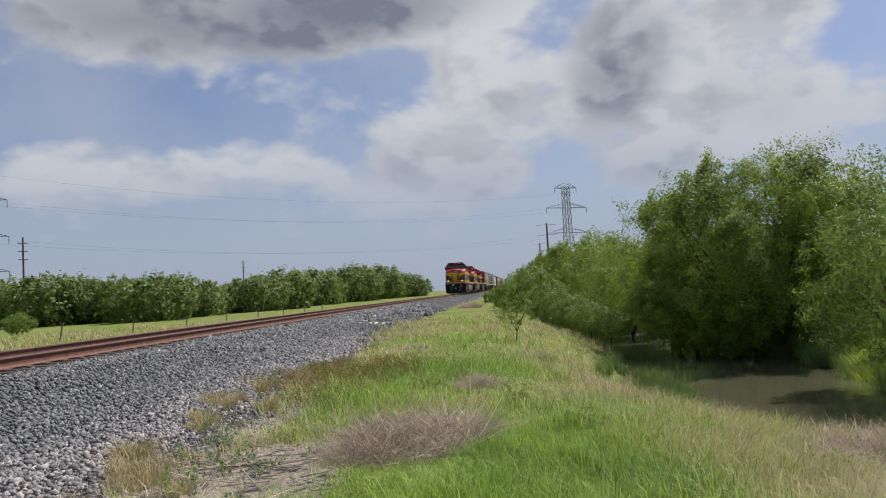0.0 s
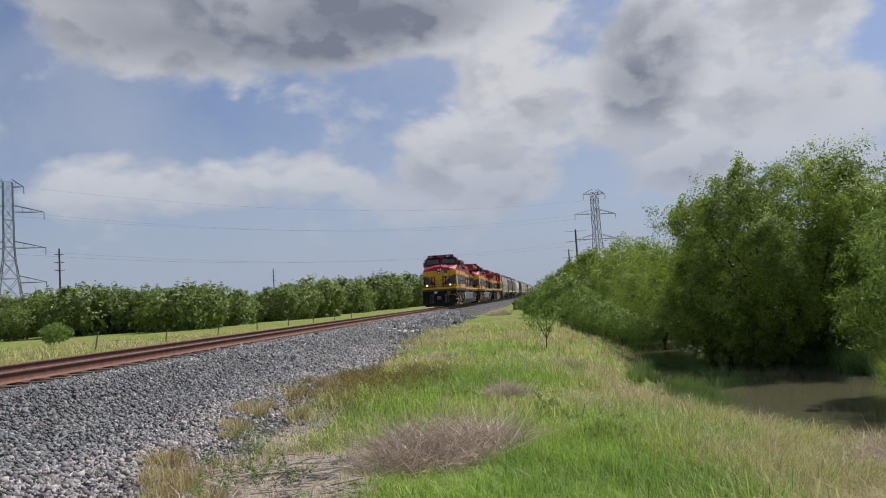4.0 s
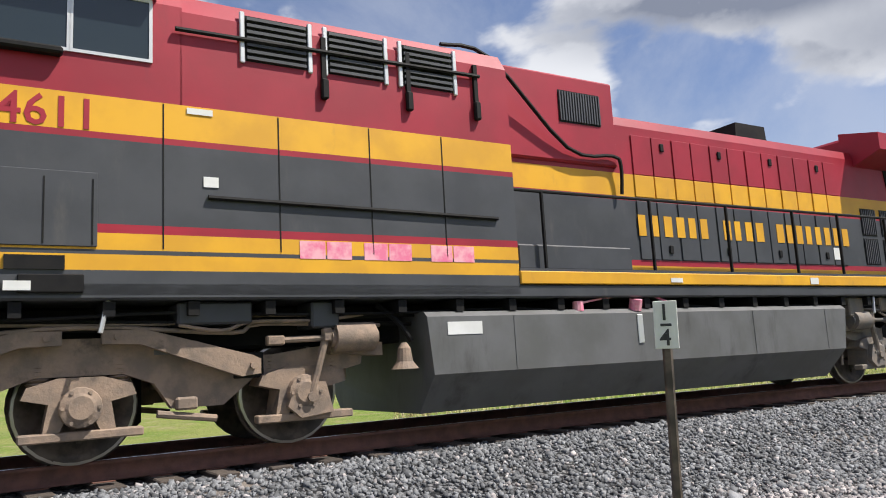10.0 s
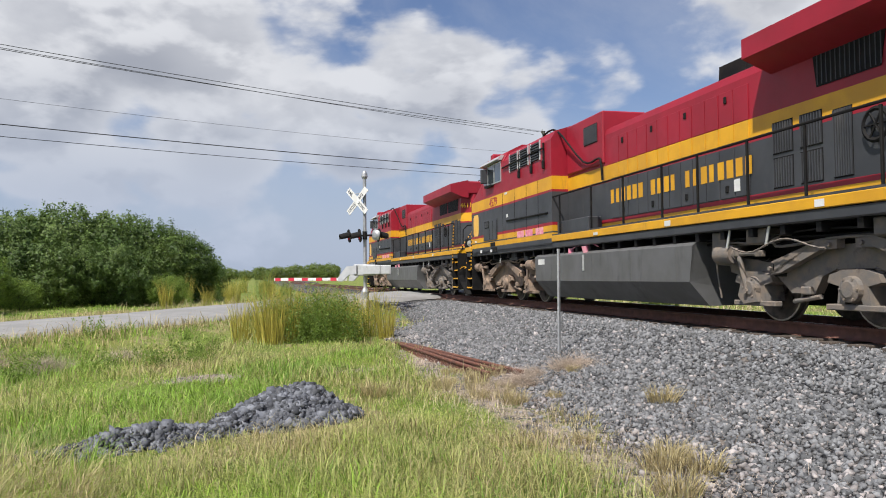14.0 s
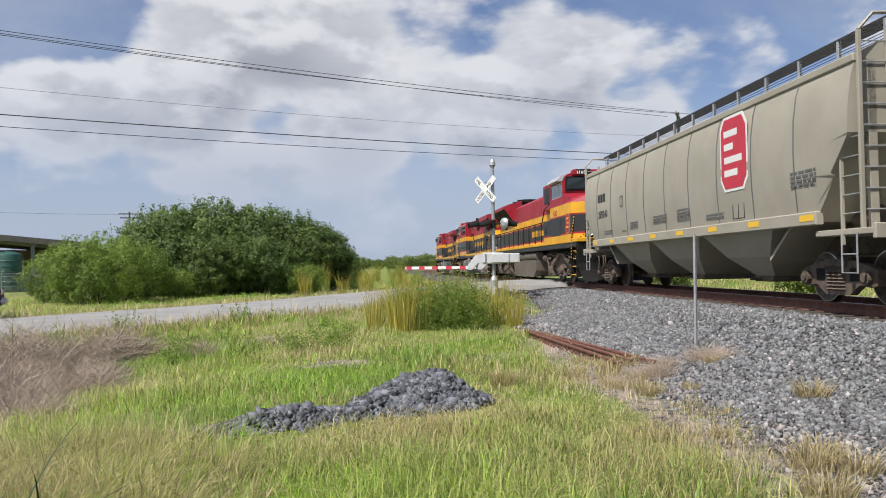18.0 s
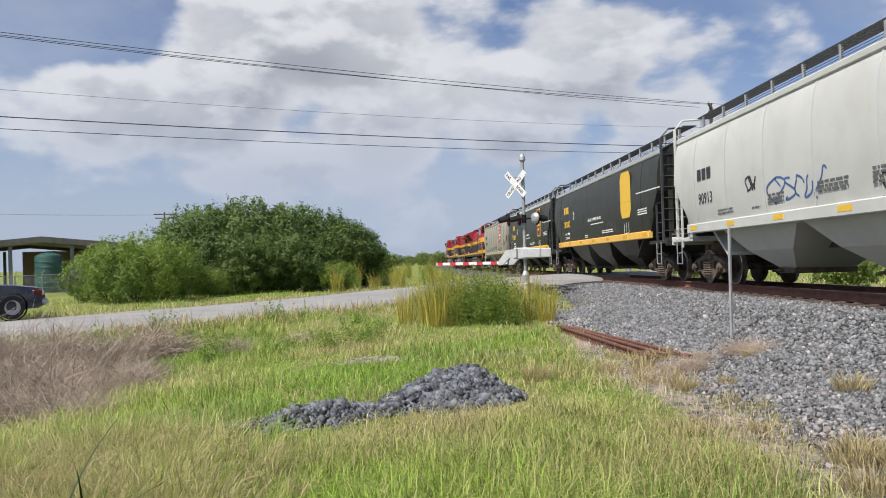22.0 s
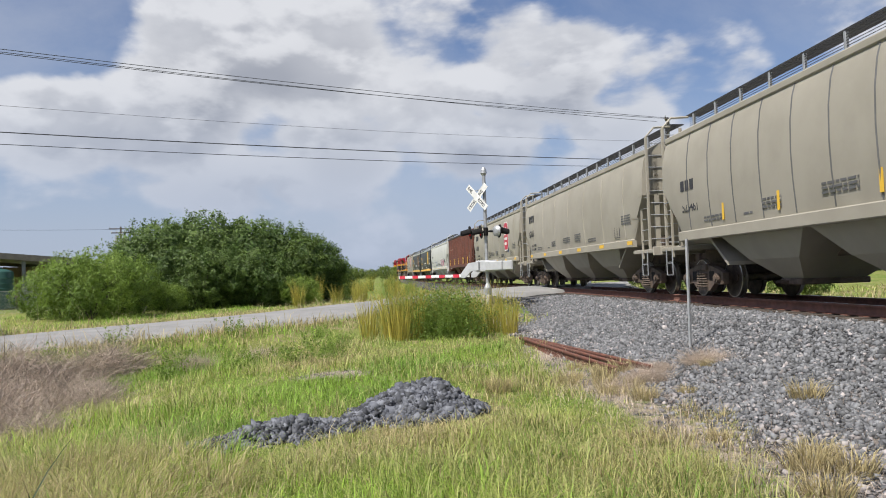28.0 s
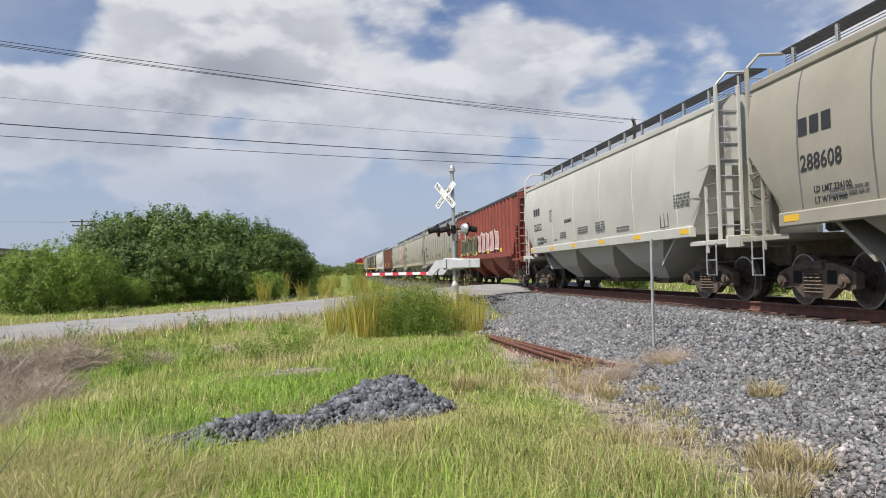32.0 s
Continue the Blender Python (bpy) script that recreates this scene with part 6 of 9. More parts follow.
def car_truck(car, x, c, mat):
    fr = Mesh()
    for s in (1, -1):
        y0, y1 = sorted((s * 0.94, s * 1.08))
        fr.prism([(-1.1, 0.58), (-1.08, 0.34), (-0.92, 0.30), (-0.62, 0.34), (-0.34, 0.16), (0.34, 0.16), (0.62, 0.34), (0.92, 0.30), (1.08, 0.34), (1.1, 0.58), (0.86, 0.66), (0.5, 0.74), (-0.5, 0.74), (-0.86, 0.66)], y0, y1)
        fr.box(-0.3, 0.3, *sorted((s * 1.06, s * 1.14)), 0.64, 0.78, 0.02)
    fr.box(-0.2, 0.2, -1.0, 1.0, 0.52, 0.80, 0.04)
    f = part("truck", fr, mat, car, "cast steel freight truck", at=(x, 0, 0))
    for a in (-0.875, 0.875):
        wheels(CAR_WHEELS, f, a, 0.457, c)
        for s in (1, -1):
            cap = Mesh().tube((a, s * 1.0, 0.457), (a, s * 1.17, 0.457), 0.115, 12).tube((a, s * 1.17, 0.457), (a, s * 1.2, 0.457), 0.07, 10)
            part("bearing_cap", cap, SOOT, f)
    for s in (1, -1):
        for k in (-0.17, 0.0, 0.17):
            sp = Mesh()
            for i in range(6):
                sp.lathe([(0.055, -0.018), (0.075, 0), (0.055, 0.018)], 10, "z", (k, s * 1.10, 0.26 + i * 0.06))
            part("coil_spring", sp, SOOT, f)
        for a in (-0.62, 0.36):
            # a thin black plate on the solid frame paints the shade of an opening
            part("frame_pocket", Mesh().box(a, a + 0.26, *sorted((s * 1.079, s * 1.086)), 0.40, 0.62, 0.03), BLACK, f)


def hopper_car(a, b, paint, kind="round", label="", seams=6, roof=None, sill_paint=None, bays=3, frame_mat=None):
    """A covered hopper between the couplings a and b. Returns the car and its side's shape."""
    C = thing("hopper_car", label, "freight car", "hopper cars of the train")
    UNITS.append((C, a, b, False))
    half = (b - a) / 2
    lb = half - 0.80
    out = BODY_OUT if kind == "round" else RIB_OUT
    zr = out[-1][1]
    top = [(1.36, zr + 0.10), (0.95, zr + 0.30), (0.0, zr + 0.38)] if kind == "round" else [(1.40, zr + 0.03), (0.9, zr + 0.18), (0.0, zr + 0.24)]
    prof = out + top
    prof = prof + [(-y, z) for y, z in prof[-2::-1]]
    secs = []
    for x, low in ((-lb, 2.78), (-lb + 0.5, 2.16), (-lb + 1.08, 1.42), (-2.0, 1.42), (2.0, 1.42), (lb - 1.08, 1.42), (lb - 0.5, 2.16), (lb, 2.78)):
        secs.append([(x, y, max(z, low)) for y, z in prof])
    part("body", Mesh().loft(secs), paint, C, smooth=True)
    for s in (1, -1):
        part("slope_sheet", Mesh().loft([[(s * (lb - 0.02), y, 2.9) for y in (-1.38, 1.38)] + [(s * (lb - 0.02), y, 2.98) for y in (1.38, -1.38)],
                                         [(s * (lb - 3.0), y, 0.75) for y in (-1.30, 1.30)] + [(s * (lb - 3.0), y, 0.83) for y in (1.30, -1.30)]]), paint, C)
        cap = Mesh().box(-lb - 0.02, lb + 0.02, *sorted((s * (out[-1][0] - 0.05), s * (out[-1][0] + 0.05))), zr - 0.05, zr + 0.10, 0.025)
        part("roof_rim", cap, roof or paint, C)
        y0, y1 = sorted((s * 1.40, s * 1.56))
        part("side_sill", Mesh().box(-lb + 0.95, lb - 0.95, y0, y1, 1.36, 1.60, 0.02), sill_paint or paint, C)
        if kind == "round":
            for k in range(seams):
                x = -lb + 1.6 + (2 * lb - 3.2) * k / (seams - 1)
                m = Mesh()
                for (ya, za), (yb, zb) in zip(out[1:], out[2:]):
                    m.solid([(x - 0.022, s * (ya + 0.002), za), (x + 0.022, s * (ya + 0.002), za), (x + 0.022, s * (yb + 0.002), zb), (x - 0.022, s * (yb + 0.002), zb), (x, s * (ya + 0.016), za), (x, s * (yb + 0.016), zb)],
                            [(0, 4, 5, 3), (4, 1, 2, 5)])
                part("weld_seam", m, frame_mat or paint, C)
        else:
            for k in range(19):
                x = -lb + 0.95 + (2 * lb - 1.9) * k / 18
                part("side_post", Mesh().prism([(x - 0.09, s * 1.46), (x - 0.05, s * 1.55), (x + 0.05, s * 1.55), (x + 0.09, s * 1.46)], 1.44, zr - 0.05, "z"), paint, C)
        # walkway on the roof
        n = 13
        yw = s * 0.72
        for k in range(n):
            x = -lb + 0.2 + (2 * lb - 0.4) * k / (n - 1)
            part("walkway_bracket", Mesh().box(x - 0.035, x + 0.035, *sorted((yw - s * 0.03, yw + s * 0.03)), zr + 0.12, zr + 0.72 if kind == "round" else zr + 0.34, 0.006), roof or GALV, C)
        zt = zr + 0.72 if kind == "round" else zr + 0.32
        walk_m = Mesh()
        for k in range(7):
            q = s * (0.38 + 0.06 * k)
            walk_m.box(-lb - 0.25, lb + 0.25, q - 0.009, q + 0.009, zt, zt + 0.035)
        for k in range(60):
            x = -lb - 0.24 + (2 * lb + 0.48) * k / 59
            walk_m.box(x - 0.01, x + 0.01, *sorted((s * 0.36, s * 0.76)), zt + 0.004, zt + 0.03)
        part("roof_walkway", walk_m, GRATING, C, "open grating walkway along the roof")
        if kind == "round":
            scr = Mesh()
            for k in range(9):
                z = zr + 0.30 + 0.05 * k
                scr.rod([(-lb - 0.05, s * 0.74, z), (lb + 0.05, s * 0.74, z)], 0.007, 4)
            tagged(part("walkway_screen", scr, GRATING, C, "fine screen of wires beside the walkway"), kind="stuff")
    for k in range(5):
        x = -lb + 2.2 + (2 * lb - 4.4) * k / 4
        part("roof_hatch", Mesh().box(x - 0.9, x + 0.9, -0.3, 0.3, zr + 0.36, zr + 0.5, 0.05), paint, C)
    # hopper bays
    span = 2 * lb - 5.4
    for k in range(bays):
        x = -span / 2 + span * (k + 0.5) / bays
        w = span / bays / 2
        bay = Mesh().loft([[(x + p * w * 0.97, q * 1.36, 1.42) for p, q in ((-1, -1), (1, -1), (1, 1), (-1, 1))], [(x + p * w * 0.55, q * 1.05, 0.85) for p, q in ((-1, -1), (1, -1), (1, 1), (-1, 1))],
                           [(x + p * 0.34, q * 0.62, 0.42) for p, q in ((-1, -1), (1, -1), (1, 1), (-1, 1))]])
        bp = part("hopper_bay", bay, paint if kind == "round" else paint, C, "tapered discharge bay")
        part("outlet_gate", Mesh().box(x - 0.4, x + 0.4, -0.7, 0.7, 0.32, 0.44, 0.02).tube((x + 0.1, -0.95, 0.38), (x + 0.1, 0.95, 0.38), 0.03, 6), SOOT, bp)
    part("centre_sill", Mesh().box(-half + 0.35, half - 0.35, -0.32, 0.32, 0.85, 1.20, 0.02), BLACK if paint in (GREEN, OXIDE) else SOOT, C)
    # ends
    for e in (1, -1):
        plat = Mesh().box(*sorted((e * (lb - 1.1), e * (half - 0.28))), -1.48, 1.48, 1.16, 1.26, 0.01)
        plat.box(*sorted((e * (half - 0.34), e * (half - 0.26))), -1.5, 1.5, 1.08, 1.32, 0.015)
        part("end_platform", plat, paint, C)
        part("draft_gear", Mesh().box(*sorted((e * (lb - 0.6), e * (half - 0.1))), -0.3, 0.3, 0.7, 1.16, 0.03), SOOT, C)
        for yy in (-1.2, 1.05):
            part("end_post", Mesh().box(*sorted((e * (lb - 0.08), e * lb)), yy, yy + 0.15, 1.26, zr, 0.01), paint, C)
        coupler(C, e * (half - 0.15), e, SOOT)
        for s in (1, -1):
            x = e * (lb + 0.16)
            lad = Mesh()
            for y in (1.44, 0.96):
                lad.box(x - 0.03, x + 0.03, s * y - 0.035, s * y + 0.035, 1.24, zr + (0.42 if kind == "round" else 0.10), 0.008)
            lad.rod([(x, s * 1.44, zr + 0.42), (x, s * 1.2, zr + 0.68), (x, s * 0.72, zr + 0.70)] if kind == "round" else [(x, s * 1.44, zr + 0.10), (x, s * 1.2, zr + 0.24), (x, s * 0.72, zr + 0.28)], 0.03)
            ld = part("end_ladder", lad, paint if paint != GREEN else DARK, C, "steel end ladder")
            for k in range(9):
                part("rung", Mesh().tube((x, s * 0.96, 1.55 + k * 0.33), (x, s * 1.44, 1.55 + k * 0.33), 0.013, 5), GALV if paint != GREEN else DARK, ld)
            x2 = e * (lb - 0.32)
            sl = Mesh().box(x2 - 0.02, x2 + 0.02, *sorted((s * 1.44, s * 1.50)), 1.0, 2.75, 0.006)
            sd = part("side_ladder", sl, paint if paint != GREEN else DARK, C)
            for k in range(5):
                part("rung", Mesh().tube((x2, s * 1.47, 1.5 + k * 0.3), (x, s * 1.47, 1.5 + k * 0.3), 0.012, 5), GALV if paint != GREEN else DARK, sd)
            st = Mesh().rod([(x2, s * 1.5, 1.2), (x2, s * 1.5, 0.55), (x2 + e * 0.4, s * 1.5, 0.55), (x2 + e * 0.4, s * 1.5, 1.2)], 0.017)
            st.rod([(x2, s * 1.5, 0.85), (x2 + e * 0.4, s * 1.5, 0.85)], 0.014)
            part("sill_step", st, GALV if paint not in (OXIDE, REDOX) else SOOT, C)
            part("grab_iron", Mesh().rod([(e * (half - 0.3), s * 0.6, 1.42), (e * (half - 0.3), s * 1.3, 1.42)], 0.013), GALV, C)
        truck_x = e * (half - 1.95)
        car_truck(C, truck_x, (a + b) / 2, SOOT)
    bw = Mesh().lathe([(0.24, 0.0), (0.265, 0.02), (0.24, 0.04), (0.22, 0.02), (0.24, 0.0)], 20, "x", (-(lb + 0.24), 0.55, 2.3))
    for k in range(3):
        bw.tube((-(lb + 0.22), 0.55 + 0.24 * math.cos(k * 2.1), 2.3 + 0.24 * math.sin(k * 2.1)), (-(lb + 0.22), 0.55, 2.3), 0.014, 5)
    part("hand_brake_wheel", bw, SOOT, C)
    part("brake_valve", Mesh().tube((lb - 0.75, 0.5, 1.62), (lb - 0.75, 0.95, 1.62), 0.16, 12).box(lb - 0.95, lb - 0.55, 0.2, 0.5, 1.3, 1.75, 0.05), SOOT, C)
    part("air_tank", Mesh().tube((-lb + 0.5, 0.7, 1.5), (-lb + 1.0, 0.7, 1.42), 0.18, 12), SOOT, C)
    return C, out


def stencils(C, out, number, ink, x=5.5, z=2.95, size=0.42, small=None, lines=()):
    """Company initials as plain bars, the number, and the small print on the near side."""
    x += 0.4
    y = lambda zz: side_y(out, zz) + 0.006
    for k in range(3):
        part("initial", Mesh().box(x - k * size * 0.82 - size * 0.6, x - k * size * 0.82, y(z), y(z) + 0.006, z, z + size * 0.72), ink, C)
    lettering(number, size * 0.95, ink, C, on_side(x, z - 0.62 * size / 0.42, y(z - 0.5) + 0.003))
    small = small or ink
    for words, lx, lz, ls in lines:
        lettering(words, ls, small, C, on_side(lx + 0.4, lz, y(lz) + 0.003))


def small_print(C, out, ink, rng, spots):
    """Print too small to read, as bars."""
    for x, z, w, rows in spots:
        m = Mesh()
        for r in range(rows):
            a = x
            while a > x - w:
                d = rng.uniform(0.08, 0.22)
                m.box(max(a - d, x - w), a, side_y(out, z) + 0.004, side_y(out, z) + 0.009, z - r * 0.075, z - r * 0.075 + 0.042)
                a -= d + 0.04
        part("small_print", m, ink, C)


def reflectors(C, x0, x1, count, mat=None, z=1.42):
    for k in range(count):
        x = x0 + (x1 - x0) * k / (count - 1)
        part("reflector", Mesh().box(x - 0.22, x + 0.22, 1.56, 1.565, z + 0.02, z + 0.13), mat or MARK_YELLOW, C, "yellow reflector strip")


def frame_mark(C, out, x, z, w, h, mat):
    y = side_y(out, z) + 0.005
    m = Mesh()
    for a, b, c, d in ((x - w, x + w, z - h, z - h + 0.02), (x - w, x + w, z + h - 0.02, z + h), (x - w, x - w + 0.02, z - h, z + h), (x + w - 0.02, x + w, z - h, z + h), (x - 0.01, x + 0.01, z - h, z + h)):
        m.box(a, b, y, y + 0.005, c, d)
    part("stencil_frame", m, mat, C)


def red_badge(C, out, x, z, w=0.62, h=0.80):
    y = side_y(out, z) + 0.004
    badge(C, x, z, y, 1, w, h, MARK_WHITE, "white-edged red octagonal emblem with plain bars")
    badge(C, x, z, y + 0.005, 1, w - 0.06, h - 0.06, EMBLEM_RED, "red emblem field")
    for k, ww in enumerate((0.62, 0.42, 0.8, 0.6)):
        part("emblem_bar", Mesh().box(x + 0.42 - ww, x + 0.42, y + 0.011, y + 0.015, z + 0.36 - k * 0.28, z + 0.50 - k * 0.28, 0.01), MARK_WHITE, C)


SHIFT = 0.35
ENDS = [180.8] + [v + SHIFT for v in (197.9, 215.3, 233.1, 252.0, 269.5, 287.5, 305.2, 322.8, 340.3, 357.7, 375.2, 392.8, 410.4, 428.0)]


def make_cars():
    rng = random.Random(21)
    print_spots = lambda: [(2.9, 1.95, 0.7, 3), (0.9, 2.0, 1.0, 3), (-0.8, 2.05, 0.8, 4), (-2.5, 1.8, 0.9, 2), (-6.2, 2.3, 0.8, 4), (5.6, 1.82, 0.9, 2), (3.7, 1.75, 0.4, 1)]
    cream = "cream covered hopper car with thin dark weld seams"
    c, o = hopper_car(ENDS[0], ENDS[1], CREAM, label=cream + " and red emblem", seams=9, frame_mat=GREYTANK)
    stencils(c, o, "289240", MARK_BLACK, 5.75, 2.85, 0.36)
    red_badge(c, o, -4.0, 3.05)
    small_print(c, o, GREYTANK, rng, print_spots())
    frame_mark(c, o, 3.6, 2.7, 0.13, 0.17, GREYTANK)
    frame_mark(c, o, -4.1, 1.85, 0.26, 0.2, MARK_BLACK)
    reflectors(c, 6.6, -6.7, 8)
    for i, num in ((1, "286873"), (2, "287062")):
        c, o = hopper_car(ENDS[i], ENDS[i + 1], GREEN, label="dark olive covered hopper car with an orange side sill", seams=2, roof=ALU if i == 2 else PALE, sill_paint=ORANGE)
        stencils(c, o, num, MARK_YELLOW, 5.25, 2.92, 0.44, MARK_WHITE, [("DO NOT HAMMER ON CAR", 0.45, 2.32, 0.17), ("LD LMT 224600", 5.2, 1.92, 0.15), ("LT WT 61400", 5.2, 1.73, 0.15)])
        if i == 2:
            badge(c, -4.75, 2.95, side_y(o, 2.95) + 0.003, 1, 0.62, 0.80, MARK_YELLOW, "plain yellow octagonal emblem")
        else:
            badge(c, -4.75, 2.95, side_y(o, 2.95) + 0.002, 1, 0.62, 0.80, MARK_YELLOW, "yellow-edged red octagonal emblem")
            badge(c, -4.75, 2.95, side_y(o, 2.95) + 0.007, 1, 0.56, 0.74, REDOX, "red emblem field with plain bars")
            for k, ww in enumerate((0.62, 0.42, 0.8, 0.6)):
                part("emblem_bar", Mesh().box(-4.35 - ww, -4.35, side_y(o, 2.95) + 0.013, side_y(o, 2.95) + 0.017, 3.28 - k * 0.26, 3.40 - k * 0.26), MARK_YELLOW, c)
        small_print(c, o, MARK_WHITE, rng, [(0.4, 2.16, 2.0, 1), (-1.3, 1.82, 1.6, 2), (-6.0, 2.85, 2.4, 1), (-6.1, 2.3, 1.0, 3), (1.6, 1.75, 0.5, 2)])
        frame_mark(c, o, -4.7, 1.85, 0.28, 0.24, MARK_WHITE)
        frame_mark(c, o, 3.55, 2.75, 0.11, 0.18, MARK_WHITE)
        scrawl(c, 6.6, 5.9, 1.9, 2.9, MARK_WHITE if i == 1 else GREYTANK, lambda z: side_y(o, z), 1, 3 + i, 0.012, 3)
        scrawl(c, -2.2, -3.6, 1.72, 2.15, GREYTANK, lambda z: side_y(o, z), 1, 13 + i, 0.014, 4)
        reflectors(c, 6.8, -6.8, 7, YELLOW)
    c, o = hopper_car(ENDS[3], ENDS[4], PALE, label="pale grey covered hopper car with sprayed graffiti along its foot", seams=8, frame_mat=ALU)
    yo = lambda z: side_y(o, z)
    stencils(c, o, "90913", MARK_BLACK, 6.4, 2.68, 0.40)
    scrawl(c, 2.9, 0.6, 1.75, 2.3, SPRAY_BLUE, yo, 1, 5, 0.022, 6)
    scrawl(c, 3.9, 3.4, 2.1, 2.5, MARK_BLACK, yo, 1, 6, 0.025, 2)
    filled(c, -2.6, -5.8, 1.62, 2.55, SPRAY_PINK, MARK_WHITE, yo, 1, 8, 4)
    scrawl(c, -5.7, -6.7, 1.9, 2.5, MARK_BLACK, yo, 1, 9, 0.016, 4)
    scrawl(c, -1.0, -2.4, 1.68, 2.0, MARK_BLACK, yo, 1, 19, 0.02, 3)
    scrawl(c, -3.1, -3.3, 3.2, 3.4, SPRAY_BLUE, yo, 1, 29, 0.015, 1)
    small_print(c, o, GREYTANK, rng, print_spots())
    frame_mark(c, o, -7.0, 2.25, 0.25, 0.22, MARK_BLACK)
    reflectors(c, 7.2, -7.2, 7)
    c, o = hopper_car(ENDS[4], ENDS[5], OXIDE, "rib", "oxide brown ribbed hopper car, rusty and sun-faded", roof=GRATING)
    stencils(c, o, "310153", MARK_WHITE, 5.45, 2.75, 0.55)
    for x in (6.3, 3.2, 2.7, 0.2, -2.8, -3.3, -5.6):
        part("reflector", Mesh().box(x - 0.07, x + 0.07, 1.56, 1.566, 1.62, 2.15), MARK_YELLOW, c, "upright yellow reflector strip")
    small_print(c, o, GREYTANK, rng, [(-6.0, 2.4, 0.9, 4), (4.2, 2.2, 0.5, 3)])
    frame_mark(c, o, -6.6, 2.0, 0.3, 0.2, MARK_WHITE)
    scrawl(c, 6.9, 6.3, 2.6, 3.5, MARK_WHITE, lambda z: 1.48, 1, 33, 0.012, 3)
    for i, num in ((5, "67590"), (6, "67601")):
        c, o = hopper_car(ENDS[i], ENDS[i + 1], CREAM, label=cream + (" and black scrawls" if i == 5 else ""), seams=7)
        stencils(c, o, num, MARK_BLACK, 6.75, 3.05, 0.46, MARK_BLACK, [("LD LMT 226100" if i == 6 else "LD LMT 225500", 6.4, 1.93, 0.14), ("LT WT 60900", 6.4, 1.75, 0.14)])
        if i == 5:
            red_badge(c, o, -4.5, 2.8)
            scrawl(c, 3.7, 0.9, 1.7, 2.2, MARK_BLACK, lambda z: side_y(o, z), 1, 41, 0.018, 6)
            scrawl(c, -2.0, -4.2, 1.46, 1.72, MARK_BLACK, lambda z: side_y(o, z) + 0.06, 1, 42, 0.016, 7)
            scrawl(c, -4.3, -5.0, 1.9, 2.2, SPRAY_BLUE, lambda z: side_y(o, z), 1, 43, 0.03, 3)
        small_print(c, o, GREYTANK, rng, print_spots())
        frame_mark(c, o, -5.7, 1.9, 0.24, 0.2, MARK_BLACK)
        reflectors(c, 6.8, -6.9, 6)
    c, o = hopper_car(ENDS[7], ENDS[8], CREAM, label="dusty cream covered hopper car with many dark seams", seams=12, frame_mat=GREYTANK)
    stencils(c, o, "525461", MARK_BLACK, 6.4, 2.55, 0.34)
    for x in (4.6, 2.3, -0.6, -3.6, -6.2):
        part("reflector", Mesh().box(x - 0.045, x + 0.045, side_y(o, 1.95) + 0.004, side_y(o, 1.95) + 0.010, 1.72, 2.18), MARK_YELLOW, c, "upright yellow reflector strip")
    small_print(c, o, GREYTANK, rng, print_spots())
    scrawl(c, -5.6, -6.6, 1.8, 2.4, GRIME, lambda z: side_y(o, z), 1, 51, 0.02, 2)
    c, o = hopper_car(ENDS[8], ENDS[9], REDOX, "rib", "faded red ribbed hopper car covered in graffiti", roof=GRATING)
    stencils(c, o, "310477", MARK_WHITE, 5.5, 2.72, 0.6)
    yr = lambda z: 1.555
    filled(c, 6.2, 1.0, 1.62, 2.75, SPRAY_OLIVE, SPRAY_LIME, yr, 1, 61, 4)
    filled(c, 0.8, -4.6, 1.7, 2.8, SPRAY_PALE, MARK_WHITE, yr, 1, 62, 5)
    scrawl(c, 7.2, 6.5, 2.7, 3.4, MARK_WHITE, yr, 1, 63, 0.014, 3)
    for x in (6.2, 4.0, 1.2, -2.0, -5.0):
        part("reflector", Mesh().box(x - 0.22, x + 0.22, 1.566, 1.572, 1.62, 1.80), MARK_YELLOW, c, "yellow reflector patch")
    for i, num, n in ((9, "525153", 6), (10, "288608", 8)):
        c, o = hopper_car(ENDS[i], ENDS[i + 1], IVORY if i == 9 else CREAM, label="clean off-white covered hopper car" if i == 9 else cream, seams=n, frame_mat=GREYTANK if i == 10 else None)
        stencils(c, o, num, MARK_BLACK, 5.9, 2.78, 0.38, MARK_BLACK, [("LD LMT 224100", 5.6, 1.85, 0.14), ("LT WT 61900", 5.6, 1.68, 0.14)])
        small_print(c, o, GREYTANK, rng, print_spots())
        frame_mark(c, o, -5.6, 1.85, 0.22, 0.2, MARK_BLACK)
        frame_mark(c, o, 3.9, 2.65, 0.16, 0.2, GREYTANK)
        lettering("WARNING", 0.17, MARK_BLACK, c, on_side(2.3, 2.28, side_y(o, 2.28) + 0.008))
        reflectors(c, 6.6, -6.7, 6)
    for i, (mat, kind) in enumerate(((CREAM, "round"), (OXIDE, "rib"), (CREAM, "round"))):
        hopper_car(ENDS[11 + i], ENDS[12 + i], mat, kind, (cream if kind == "round" else "oxide brown ribbed hopper car"), roof=GRATING if kind == "rib" else None)


make_cars()
